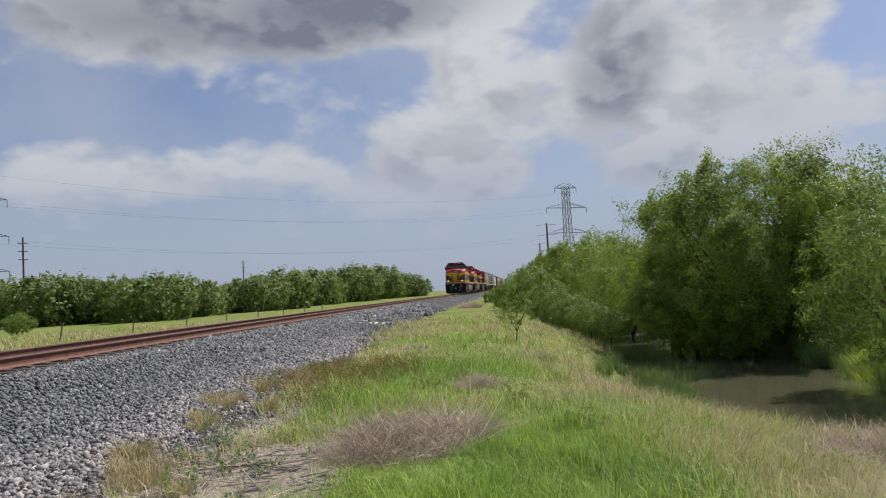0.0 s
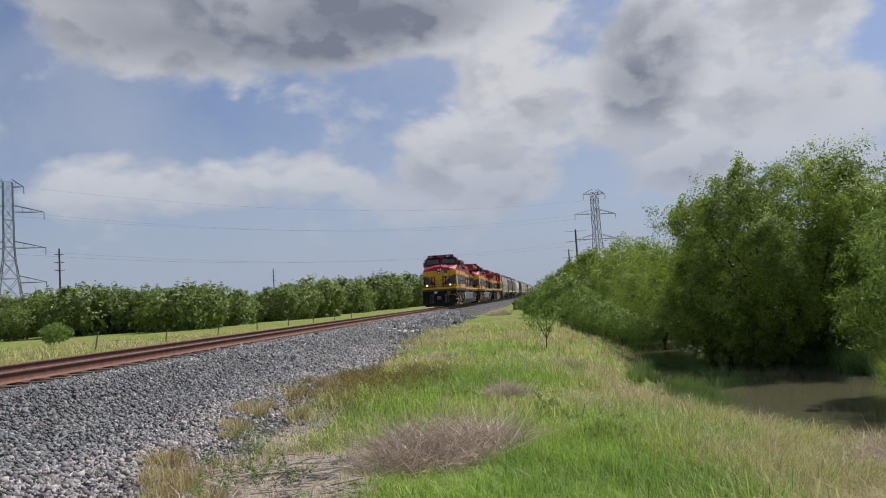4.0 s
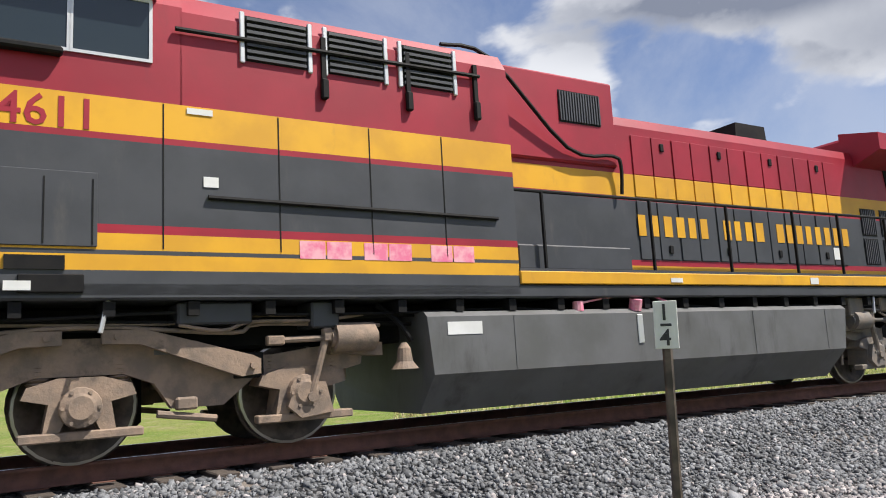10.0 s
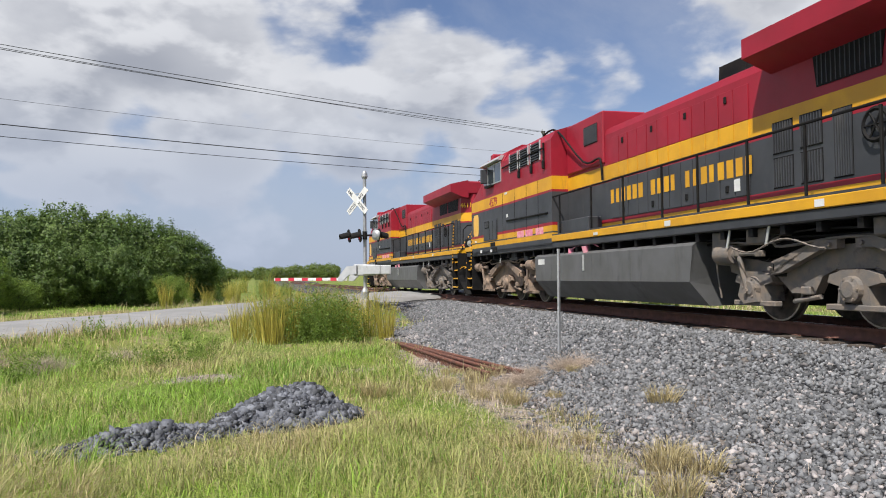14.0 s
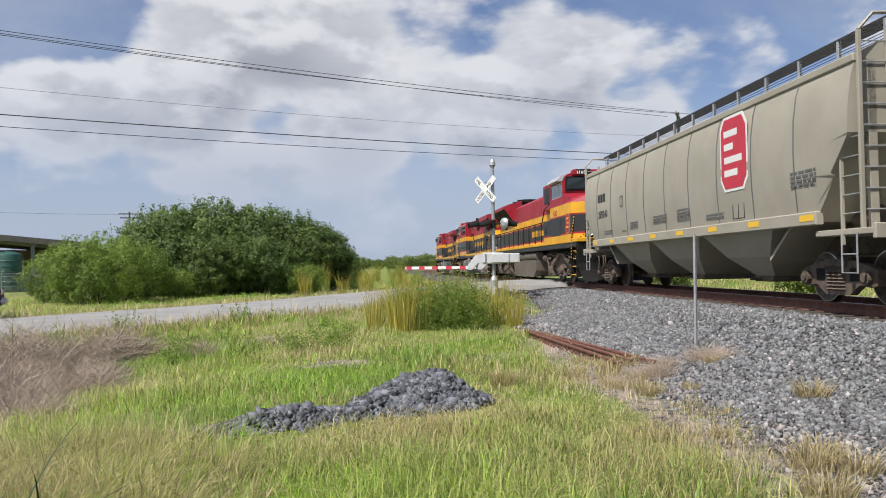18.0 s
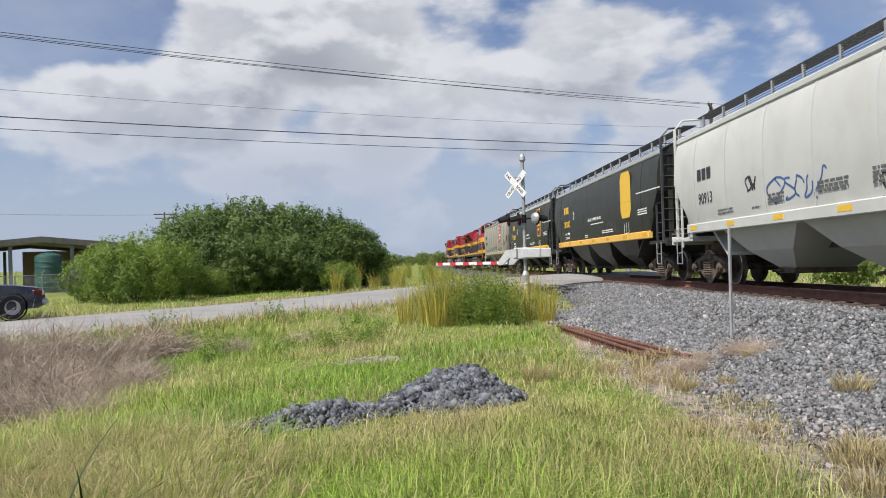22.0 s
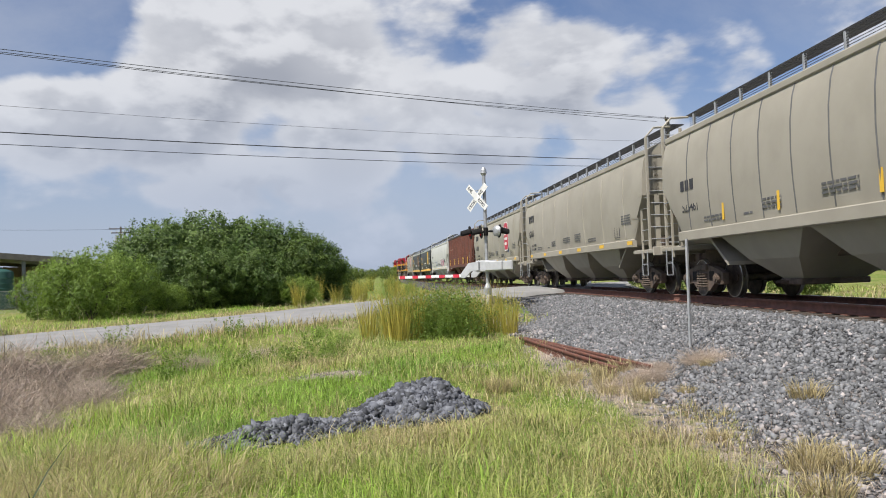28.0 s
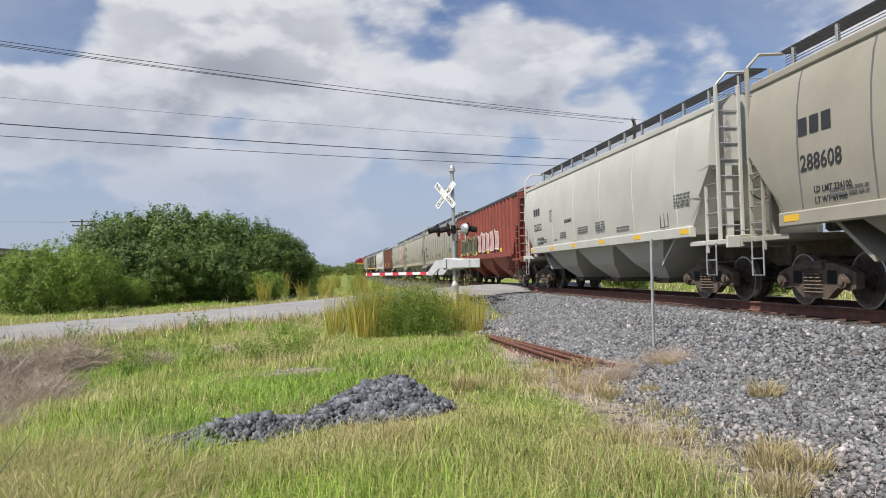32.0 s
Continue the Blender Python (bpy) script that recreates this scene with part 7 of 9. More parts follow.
# ---- plants ----
def leaf_cloud(centres, spread, count, size, rng, droop=0.0, slim=0.45):
    """Small pointed leaves scattered round centres: vertices and faces."""
    centres, spread = np.asarray(centres), np.asarray(spread)
    pick = rng.integers(0, len(centres), count)
    d = rng.normal(size=(count, 3))
    d /= np.linalg.norm(d, axis=1)[:, None]
    r = rng.uniform(0.2, 1.0, count) ** 0.4
    p = centres[pick] + d * r[:, None] * spread[pick]
    s = size * rng.uniform(0.6, 1.4, count)
    # leaves turn their faces outwards and hang a little
    face = d + rng.normal(size=(count, 3)) * 0.55 + np.array([0, 0, 0.25])
    a = np.cross(face, rng.normal(size=(count, 3))) + np.array([0, 0, -droop * 0.6])
    a /= np.linalg.norm(a, axis=1)[:, None]
    b = np.cross(a, face)
    b /= np.linalg.norm(b, axis=1)[:, None]
    a, b = a * s[:, None], b * (s * slim)[:, None]
    v = np.stack([p - a, p + b, p + a, p - b], 1).reshape(-1, 3)
    f = np.arange(count * 4).reshape(-1, 4)
    return v, f


def billow_crown(rng, height, radius, low, lobes, leaves, size, slim, spray):
    """Leaves in sprays on overlapping lobes, each lit and shaded as a mass of its own, with gaps between."""
    half = (height - low) / 2
    k = np.arange(lobes) + 0.5
    up = 1 - 2 * k / lobes + rng.uniform(-0.08, 0.08, lobes)
    up = np.clip(up, -0.98, 0.98)
    a = math.pi * (1 + 5 ** 0.5) * k + rng.uniform(-0.4, 0.4, lobes)
    u = np.stack([np.sqrt(1 - up * up) * np.cos(a), np.sqrt(1 - up * up) * np.sin(a), up], 1)
    m = min(radius, half) * rng.uniform(0.26, 0.50, lobes)
    axes = np.array([radius, radius, half])
    mids = u * (axes - m[:, None] * 0.9) * rng.uniform(0.80, 1.06, (lobes, 1)) + np.array([0, 0, low + half])
    tufts = lobes * 16
    own = rng.integers(0, lobes, tufts)
    d = rng.normal(size=(tufts, 3)) + u[own] * 0.9 + np.array([0, 0, 0.35])
    d /= np.linalg.norm(d, axis=1)[:, None]
    root = mids[own] + d * (m[own] * rng.uniform(0.55, 0.95, tufts))[:, None]
    axis = d + np.array([0, 0, 0.5]) * spray + rng.normal(size=(tufts, 3)) * 0.3
    axis /= np.linalg.norm(axis, axis=1)[:, None]
    reach = m[own] * rng.uniform(0.25, 0.65, tufts)
    pick = rng.integers(0, tufts, leaves)
    t = rng.uniform(0, 1, leaves) ** 0.8
    p = root[pick] + axis[pick] * (t * reach[pick])[:, None] + rng.normal(size=(leaves, 3)) * (m[own][pick] * (0.20 - 0.13 * t))[:, None]
    # sparse leaves inside keep the mass dark and closed
    inner = rng.uniform(0, 1, leaves) < 0.16
    q = rng.normal(size=(leaves, 3))
    q *= (rng.uniform(0, 1, leaves) ** 0.4 / np.linalg.norm(q, axis=1))[:, None]
    p = np.where(inner[:, None], q * axes * 0.72 + np.array([0, 0, low + half]), p)
    face = d[pick] + rng.normal(size=(leaves, 3)) * 0.5 + np.array([0, 0, 0.2])
    ok = p[:, 2] > low - 0.05
    p, face, along_axis = p[ok], face[ok], axis[pick][ok]
    n = len(p)
    s = size * rng.uniform(0.6, 1.4, n)
    x = along_axis + rng.normal(size=(n, 3)) * 0.7
    x -= face * ((x * face).sum(1) / (face * face).sum(1))[:, None]
    x /= np.linalg.norm(x, axis=1)[:, None]
    y = np.cross(x, face)
    y /= np.linalg.norm(y, axis=1)[:, None]
    x, y = x * s[:, None], y * (s * slim)[:, None]
    v = np.stack([p - x, p + y, p + x, p - y], 1).reshape(-1, 3)
    return v, np.arange(n * 4).reshape(-1, 4)


def limbs(rng, height, radius, low, trunk, count):
    m = Mesh()
    z = max(low * 0.6, 0.25)
    lean = Vector((rng.uniform(-0.2, 0.2), rng.uniform(-0.2, 0.2), 0))
    fork = Vector((0, 0, z)) + lean * z
    m.tube((0, 0, -0.25), fork, trunk, 8, trunk * 0.8)
    for k in range(count):
        a = 2 * math.pi * k / count + rng.uniform(-0.4, 0.4)
        mid = fork + Vector((math.cos(a) * radius * 0.3, math.sin(a) * radius * 0.3, (height - z) * rng.uniform(0.3, 0.42)))
        m.tube(fork, mid, trunk * 0.55, 6, trunk * 0.36)
        for j in range(3):
            b = a + rng.uniform(-0.7, 0.7)
            tip = mid + Vector((math.cos(b) * radius * rng.uniform(0.2, 0.45), math.sin(b) * radius * rng.uniform(0.2, 0.45), (height - z) * rng.uniform(0.15, 0.4)))
            m.tube(mid, tip, trunk * 0.3, 5, trunk * 0.08)
    return m


def plant_meshes(seed, height, radius, low, leaf_mat, lobes, leaves, size, spray=0.5, trunk=0.12, count=5, slim=0.42):
    v, f = billow_crown(np.random.default_rng(seed), height, radius, low, lobes, leaves, size, slim, spray)
    return limbs(random.Random(seed), height, radius, low, trunk, count).data("trunk", BARK), raw("crown", v, f, leaf_mat)


def plant(name, meshes, label, category, x, y, turn=0.0, scale=1.0, group="", sink=0.05, z=None):
    ground = float(ground_z(x, y)) if z is None else z
    ob = thing(name, label, category, group, pose(x, y, ground - sink, 0, 0, turn) @ Matrix.Diagonal((scale, scale, scale, 1)))
    part("trunk", meshes[0], None, ob)
    part("crown", meshes[1], None, ob)
    return ob


def polar(bearing, dist, from_second=False):
    b = radians(bearing)
    ox, oy = (-0.2, -0.51) if from_second else (0.0, 0.0)
    return ox - math.sin(b) * dist, oy + math.cos(b) * dist


def build_trees():
    big = plant_meshes(11, 7.2, 4.7, 0.35, LEAF, 54, 160000, 0.058, 0.9, 0.22, 8, 0.36)
    x, y = polar(-22.6, 28.3)
    plant("willow_tree", big, "large dense green willow leaning over the creek", "tree", x, y, 20, 0.94, z=-2.0)
    left = plant_meshes(12, 4.5, 2.7, 0.1, LEAF, 42, 42000, 0.056, 0.9, 0.10, 6, 0.36)
    x, y = polar(-17.4, 32.0)
    plant("willow_tree", left, "smaller green willow at the water's edge", "tree", x, y, 0, 0.98, z=-2.0)
    for bearing, dist, s, turn in ((-18.6, 28.2, 0.80, 50), (-20.6, 27.0, 0.55, 170), (-25.9, 31.5, 1.0, 260), (-14.2, 37.0, 0.85, 15), (-12.4, 42.0, 0.85, 200)):
        x, y = polar(bearing, dist)
        plant("willow_tree", left, "low green willow shoots hanging over the water", "tree", x, y, turn, s, z=-2.1)
    x, y = polar(-29.5, 31.0)
    plant("willow_tree", left, "green willow behind the creek bank", "tree", x, y, 130, 1.35, z=-1.6)
    mid = plant_meshes(13, 5.6, 4.3, 0.1, LEAF, 52, 44000, 0.085, 0.6, 0.14, 6)
    for bearing, dist, s, turn in ((-11.6, 58, 1.0, 0), (-13.4, 50, 0.85, 80), (-9.6, 72, 0.95, 190), (-7.6, 88, 0.8, 40)):
        x, y = polar(bearing, dist)
        plant("creek_tree", mid, "round green tree in the row along the creek", "tree", x, y, turn, s * 1.06, "trees along the creek", z=-1.9)
    low = plant_meshes(14, 2.7, 2.0, 0.0, LEAF_LIGHT, 34, 11000, 0.075, 0.8, 0.05, 5, 0.35)
    for bearing, dist, s, turn in ((-11.2, 29.5, 0.42, 0), (-12.6, 26.5, 0.36, 80), (-10.0, 34, 0.5, 200), (-9.2, 39, 0.6, 300), (-7.1, 52, 1.15, 0), (-8.4, 46, 0.8, 60), (-5.4, 62, 0.8, 100), (-4.4, 80, 0.7, 10)):
        x, y = polar(bearing, dist)
        plant("bush", low, "light green feathery bush beside the path", "bush", x, y, turn, s * 1.1, "bushes by the creek", z=-1.15 - 0.35 * s)
    far = plant_meshes(15, 4.8, 3.5, 0.0, LEAF_FAR, 40, 9500, 0.15, 0.5, 0.1, 5, 0.5)
    dark = plant_meshes(16, 5.0, 3.8, 0.0, LEAF_FAR, 46, 10000, 0.15, 0.5, 0.12, 5, 0.5)
    rng = random.Random(5)
    b = 2.2
    while b < 64:
        dist = float(np.interp(b, [2, 6, 11, 16, 21, 28, 35, 42, 47, 56, 64], [215, 190, 122, 104, 90, 102, 128, 132, 128, 104, 100]))
        up = float(np.interp(b, [2, 4, 6.6, 8.5, 11, 13.5, 16.5, 19, 22, 25, 28, 31, 34, 38, 44, 50, 56, 60], [1.0, 1.5, 1.9, 1.2, 1.8, 1.5, 1.0, 1.6, 2.2, 1.7, 1.8, 1.9, 1.4, 1.7, 2.0, 0.9, 3.5, 3.4]))
        tall = dist * math.tan(radians(up)) + 1.75
        s = tall / 4.9 * rng.uniform(1.08, 1.26)
        if not (45.2 < b < 56.6):
            x, y = polar(b, dist * rng.uniform(0.97, 1.08))
            m = far if rng.random() < 0.55 else dark
            plant("field_bush", m, "dense green brush along the edge of the field", "bush", x, y, rng.uniform(0, 360), s * 1.24, "brush along the field", z=-1.05 - 1.25 * s)
        b += math.degrees(2.6 * s * 1.25 / dist)
    for bearing, dist, s in ((29.1, 66, 0.42), (31.5, 96, 0.5), (49.4, 50, 0.3), (48.6, 51, 0.26), (50.2, 52, 0.22), (46.2, 150, 1.1), (47.0, 158, 1.0)):
        x, y = polar(bearing, dist)
        plant("field_shrub", low if s < 0.5 else far, "small light green shrub in the field", "bush", x, y, bearing * 40, s * 1.5, "shrubs in the field")
    oak = plant_meshes(17, 11.5, 9.0, 1.0, LEAF_DARK, 80, 24000, 0.24, 0.3, 0.4, 6, 0.5)
    for bearing, dist, s in ((51.6, 205, 1.12), (46.8, 190, 0.8), (44.6, 200, 0.72), (55.5, 190, 0.7)):
        x, y = polar(bearing, dist)
        plant("shade_tree", oak, "broad dark green shade tree behind the barn", "tree", x, y, bearing * 31, s, "trees behind the barn", z=-1.0)
    # beyond the road
    roadside = plant_meshes(18, 5.0, 3.4, 0.0, LEAF_MID, 56, 46000, 0.075, 0.7, 0.12, 6, 0.45)
    for bearing, dist, s, turn in ((-164.6, 50, 1.07, 0), (-167.8, 51, 1.16, 70), (-171.2, 52, 1.04, 150), (-173.6, 54, 0.88, 230), (-166.3, 47, 0.77, 300), (-170.0, 47.5, 0.70, 20), (-175.4, 60, 0.62, 30), (-163.2, 57, 0.93, 44)):
        x, y = polar(bearing, dist, True)
        plant("roadside_bush", roadside, "large dark green mesquite bush beyond the road", "bush", x, y, turn, s * 1.12, "bushes beyond the road", z=-0.75 - 0.75 * s)
    feather = plant_meshes(19, 3.2, 2.2, 0.0, LEAF_LIGHT, 40, 17000, 0.075, 1.2, 0.06, 6, 0.25)
    for bearing, dist, s, turn in ((-159.3, 40, 1.0, 0), (-157.4, 42, 0.85, 90), (-161.0, 43, 0.95, 190), (-173.4, 46, 0.5, 10), (-164.2, 44, 0.45, 50)):
        x, y = polar(bearing, dist, True)
        plant("feathery_bush", feather, "light green feathery bush by the road", "bush", x, y, turn, s * 1.15, "feathery bushes by the road", z=-0.75 - 0.55 * s)
    for k in range(30):
        bearing = 156 + k * 1.25 + rng.uniform(-0.5, 0.5)
        dist = rng.uniform(150, 230)
        s = (dist * math.tan(radians(rng.uniform(0.3, 1.0))) + 1.6) / 4.9
        x, y = polar(bearing, dist, True)
        if bearing < 172 or bearing > 174:
            plant("distant_bush", far, "distant hazy green brush", "bush", x, y, rng.uniform(0, 360), s, "distant brush", z=-1.2)
    for bearing, dist, s in ((130, 70, 0.6), (138, 82, 0.7), (146, 95, 0.75), (152, 90, 0.6), (118, 75, 0.55), (104, 80, 0.7), (90, 90, 0.8), (76, 95, 0.7), (160, 40, 0.4), (150.5, 33, 0.34)):
        x, y = polar(bearing, dist, True)
        plant("far_side_bush", far, "green bush beyond the track", "bush", x, y, bearing * 17, s, "bushes beyond the track", z=-1.0)
    tam = plant_meshes(20, 3.7, 1.8, 0.1, LEAF_LIGHT, 44, 22000, 0.06, 1.6, 0.06, 7, 0.18)
    x, y = polar(-31.6, 19.5)
    plant("tamarisk", tam, "feathery light green tamarisk on the creek bank", "bush", x, y, 0, 1.15, z=-1.9)
    sap = plant_meshes(22, 1.4, 0.66, 0.55, LEAF_LIGHT, 14, 900, 0.042, 0.6, 0.022, 4, 0.4)
    plant("sapling", sap, "thin young mesquite with sparse leaves", "sapling", 2.25, 23.2, 0, 1.0)


build_trees()


def blades(name, x, y, height, width, lean, mat, rng, label, category="grass", bend=0.5, zoff=0.0):
    """Grass: each blade two bent pieces standing on the ground."""
    n = len(x)
    z = ground_z(x, y) - 0.02 + zoff
    a = rng.uniform(0, 2 * math.pi, n)
    out = np.stack([np.cos(a), np.sin(a), np.zeros(n)], 1)
    side = np.stack([-np.sin(a), np.cos(a), np.zeros(n)], 1)
    base = np.stack([x, y, z], 1)
    l = lean * rng.uniform(0.2, 1.3, n)
    mid = base + out * (height * l * 0.35)[:, None] + np.array([0, 0, 1.0]) * (height * 0.58)[:, None]
    tip = base + out * (height * l * (0.8 + bend))[:, None] + np.array([0, 0, 1.0]) * (height * (1.0 - 0.25 * l))[:, None]
    w = width[:, None] * side
    v = np.stack([base - w, base + w, mid + w * 0.75, mid - w * 0.75, tip], 1).reshape(-1, 3)
    k = (np.arange(n) * 5)[:, None]
    f = np.concatenate([k + np.array([0, 1, 2]), k + np.array([0, 2, 3]), k + np.array([3, 2, 4])], 0)
    return tagged(new(name, raw(name, v, f, mat)), label, category, kind="stuff")


def sector(rng, n, b0, b1, r0, r1, second):
    b = np.radians(rng.uniform(b0, b1, n))
    r = np.sqrt(rng.uniform(r0 * r0, r1 * r1, n))
    ox, oy = (-0.2, -0.51) if second else (0.0, 0.0)
    return ox - np.sin(b) * r, oy + np.cos(b) * r


def on_turf(x, y, rng):
    """True where grass grows: not on stone, road or water."""
    d = x - track_x(y)
    near = ease(y, -26, -20) * (1 - ease(y, 12, 34))
    edge = np.where(d > 0, 3.6 + 2.0 * near, 4.0) + 0.5 * wave(x, y, 0.9) + 0.3 * wave(x, y, 0.35)
    rd, _ = along(ROAD, x, y)
    pile = (((x + 0.5) / 0.80) ** 2 + ((y + 9.35) / 0.60) ** 2 < 1) | (along([(-0.5, -9.25), (1.75, -7.95)], x, y)[0] < 0.24)
    bald = bareness(x, y) + rng.normal(0, 0.14, np.shape(x)) > 0.55
    return (np.abs(d) > edge) & (rd > 2.9) & ~bald & (ground_z(x, y) > WATER_Z + 0.12) & ~pile


def build_grass():
    rng = np.random.default_rng(3)
    lots = [  # bearings, distances, count, height, width, second stand
        (-34, 24, 5.0, 9, 80000, 0.125, 0.0033, False), (-34, 18, 9, 18, 78000, 0.125, 0.0052, False), (-36, 14, 18, 42, 46000, 0.15, 0.010, False), (14, 60, 14, 60, 34000, 0.24, 0.016, False),
        (136, 214, 4.4, 9, 100000, 0.115, 0.0033, True), (150, 212, 9, 18, 84000, 0.12, 0.0052, True), (160, 212, 18, 48, 46000, 0.15, 0.010, True), (100, 165, 13, 50, 28000, 0.22, 0.016, True)]
    heaps = {"fresh": [], "olive": [], "dry": []}
    for b0, b1, r0, r1, n, h, w, second in lots:
        x, y = sector(rng, n, b0, b1, r0, r1, second)
        ok = on_turf(x, y, rng)
        x, y = x[ok], y[ok]
        k = len(x)
        hh = h * rng.lognormal(0, 0.5, k)
        ww = w * rng.uniform(0.6, 1.4, k)
        patch = wave(x, y, 3.1) + 0.6 * wave(x + 3, y - 7, 1.3) + rng.normal(0, 0.45, k)
        d = x - track_x(y)
        edge = 1 - ease(d, 5.2, 7.4)
        # taller, paler grass to the right of the standing place and in the corner by the hollow
        pale = ease(x, 0.5, 3.0) * (y > 0) + ease(x, 0.9, 2.6) * (y < 0) * (1 - ease(np.hypot(x, y), 9, 14))
        # the turf stands taller and thinner in patches
        hh = hh * np.clip(0.85 + 0.5 * wave(x, y, 1.7) + 0.3 * wave(x + 9, y, 0.5), 0.35, 1.7)
        beside = along([(-1.1, -9.2), (-0.5, -8.9), (1.75, -7.6)], x, y)[0]
        hh = hh * (0.45 + 0.55 * ease(beside, 0.35, 1.1))
        hh = hh * (1 + 1.1 * pale * (rng.random(k) < 0.35))
        hh = np.minimum(hh, 0.36)
        score = patch + 1.2 * edge + 1.1 * pale
        kind = np.where(score > 1.05, 2, np.where(score > 0.15, 1, 0))
        for i, key in enumerate(heaps):
            s = kind == i
            heaps[key].append((x[s], y[s], hh[s], ww[s]))
    for key, mat, label in (("fresh", GRASS, "fresh bright green grass"), ("olive", GRASS_OLIVE, "tall seeding olive grass"), ("dry", GRASS_DRY, "dry straw-coloured grass")):
        x, y, hh, ww = (np.concatenate([lot[i] for lot in heaps[key]]) for i in range(4))
        blades(key + "_grass", x, y, hh, ww, np.full(len(x), 0.95), mat, rng, label)


build_grass()


def tuft_mesh(seed, count, height, width, spread, mat, lean=0.8):
    rng = np.random.default_rng(seed)
    a = rng.uniform(0, 2 * math.pi, count)
    r = spread * np.sqrt(rng.uniform(0, 1, count))
    base = np.stack([r * np.cos(a), r * np.sin(a), np.full(count, -0.03)], 1)
    b = a + rng.normal(0, 0.7, count)
    out = np.stack([np.cos(b), np.sin(b), np.zeros(count)], 1)
    h = height * rng.uniform(0.5, 1.15, count)
    l = lean * rng.uniform(0.1, 1.1, count)
    mid = base + out * (h * l * 0.4)[:, None] + np.stack([np.zeros(count), np.zeros(count), h * 0.6], 1)
    tip = base + out * (h * l * 1.1)[:, None] + np.stack([np.zeros(count), np.zeros(count), h * (1 - 0.3 * l)], 1)
    c = rng.uniform(0, 2 * math.pi, count)
    w = np.stack([np.cos(c), np.sin(c), np.zeros(count)], 1) * (width * rng.uniform(0.6, 1.4, count))[:, None]
    v = np.stack([base - w, base + w, mid + w * 0.8, mid - w * 0.8, tip], 1).reshape(-1, 3)
    k = (np.arange(count) * 5)[:, None]
    f = np.concatenate([k + np.array([0, 1, 2]), k + np.array([0, 2, 3]), k + np.array([3, 2, 4])], 0)
    return raw("tuft", v, f, mat)


def twig_heap(seed, count, height, spread, mat, width=0.0022):
    """A low heap of tangled dead twigs and stems, bent every way."""
    rng = np.random.default_rng(seed)
    a, r = rng.uniform(0, 2 * math.pi, count), spread * np.sqrt(rng.uniform(0, 1, count))
    lump = 0.75 + 0.35 * np.sin(a * 2 + seed) + 0.2 * np.sin(a * 5 + seed * 2)
    top = height * np.clip(1 - (r / spread) ** 2, 0.08, 1) * lump
    p = np.stack([r * np.cos(a), r * np.sin(a), top * rng.uniform(0, 0.75, count) - 0.03], 1)
    b = rng.uniform(0, 2 * math.pi, count)
    e = rng.uniform(0.02, 1.0, count)
    way = np.stack([np.cos(b) * np.cos(e), np.sin(b) * np.cos(e), np.sin(e)], 1)
    long = height * rng.uniform(0.35, 1.25, count)
    bend = rng.normal(size=(count, 3)) * 0.35 + np.array([0, 0, -0.25])
    side = np.cross(way, rng.normal(size=(count, 3)))
    side /= np.linalg.norm(side, axis=1)[:, None]
    rows = []
    for k, w in ((0.0, 1.0), (0.35, 0.9), (0.7, 0.7), (1.0, 0.25)):
        c = p + way * (long * k)[:, None] + bend * (long * k * k)[:, None]
        rows += [c - side * (width * w * rng.uniform(0.6, 1.5, count))[:, None], c + side * width * w]
    v = np.stack(rows, 1).reshape(-1, 3)
    i = (np.arange(count) * 8)[:, None]
    f = np.concatenate([i + np.array(q) for q in ((0, 1, 3, 2), (2, 3, 5, 4), (4, 5, 7, 6))], 0)
    return raw("twigs", v, f, mat)


def leafy_mesh(seed, stems, height, spread, mat, leaf=0.03, per=22):
    """A forb: thin stems with small leaves."""
    rng = np.random.default_rng(seed)
    cs = []
    for _ in range(stems):
        a, r = rng.uniform(0, 6.28), spread * math.sqrt(rng.uniform(0, 1))
        top = height * rng.uniform(0.55, 1.1)
        dx, dy = rng.normal(0, 0.12, 2)
        for t in np.linspace(0.12, 1.0, 7):
            cs.append((r * math.cos(a) + dx * t, r * math.sin(a) + dy * t, top * t))
    v, f = leaf_cloud(cs, np.full((len(cs), 3), height * 0.11), stems * per, leaf, rng, -0.3, 0.4)
    return raw("leaves", v, f, mat)


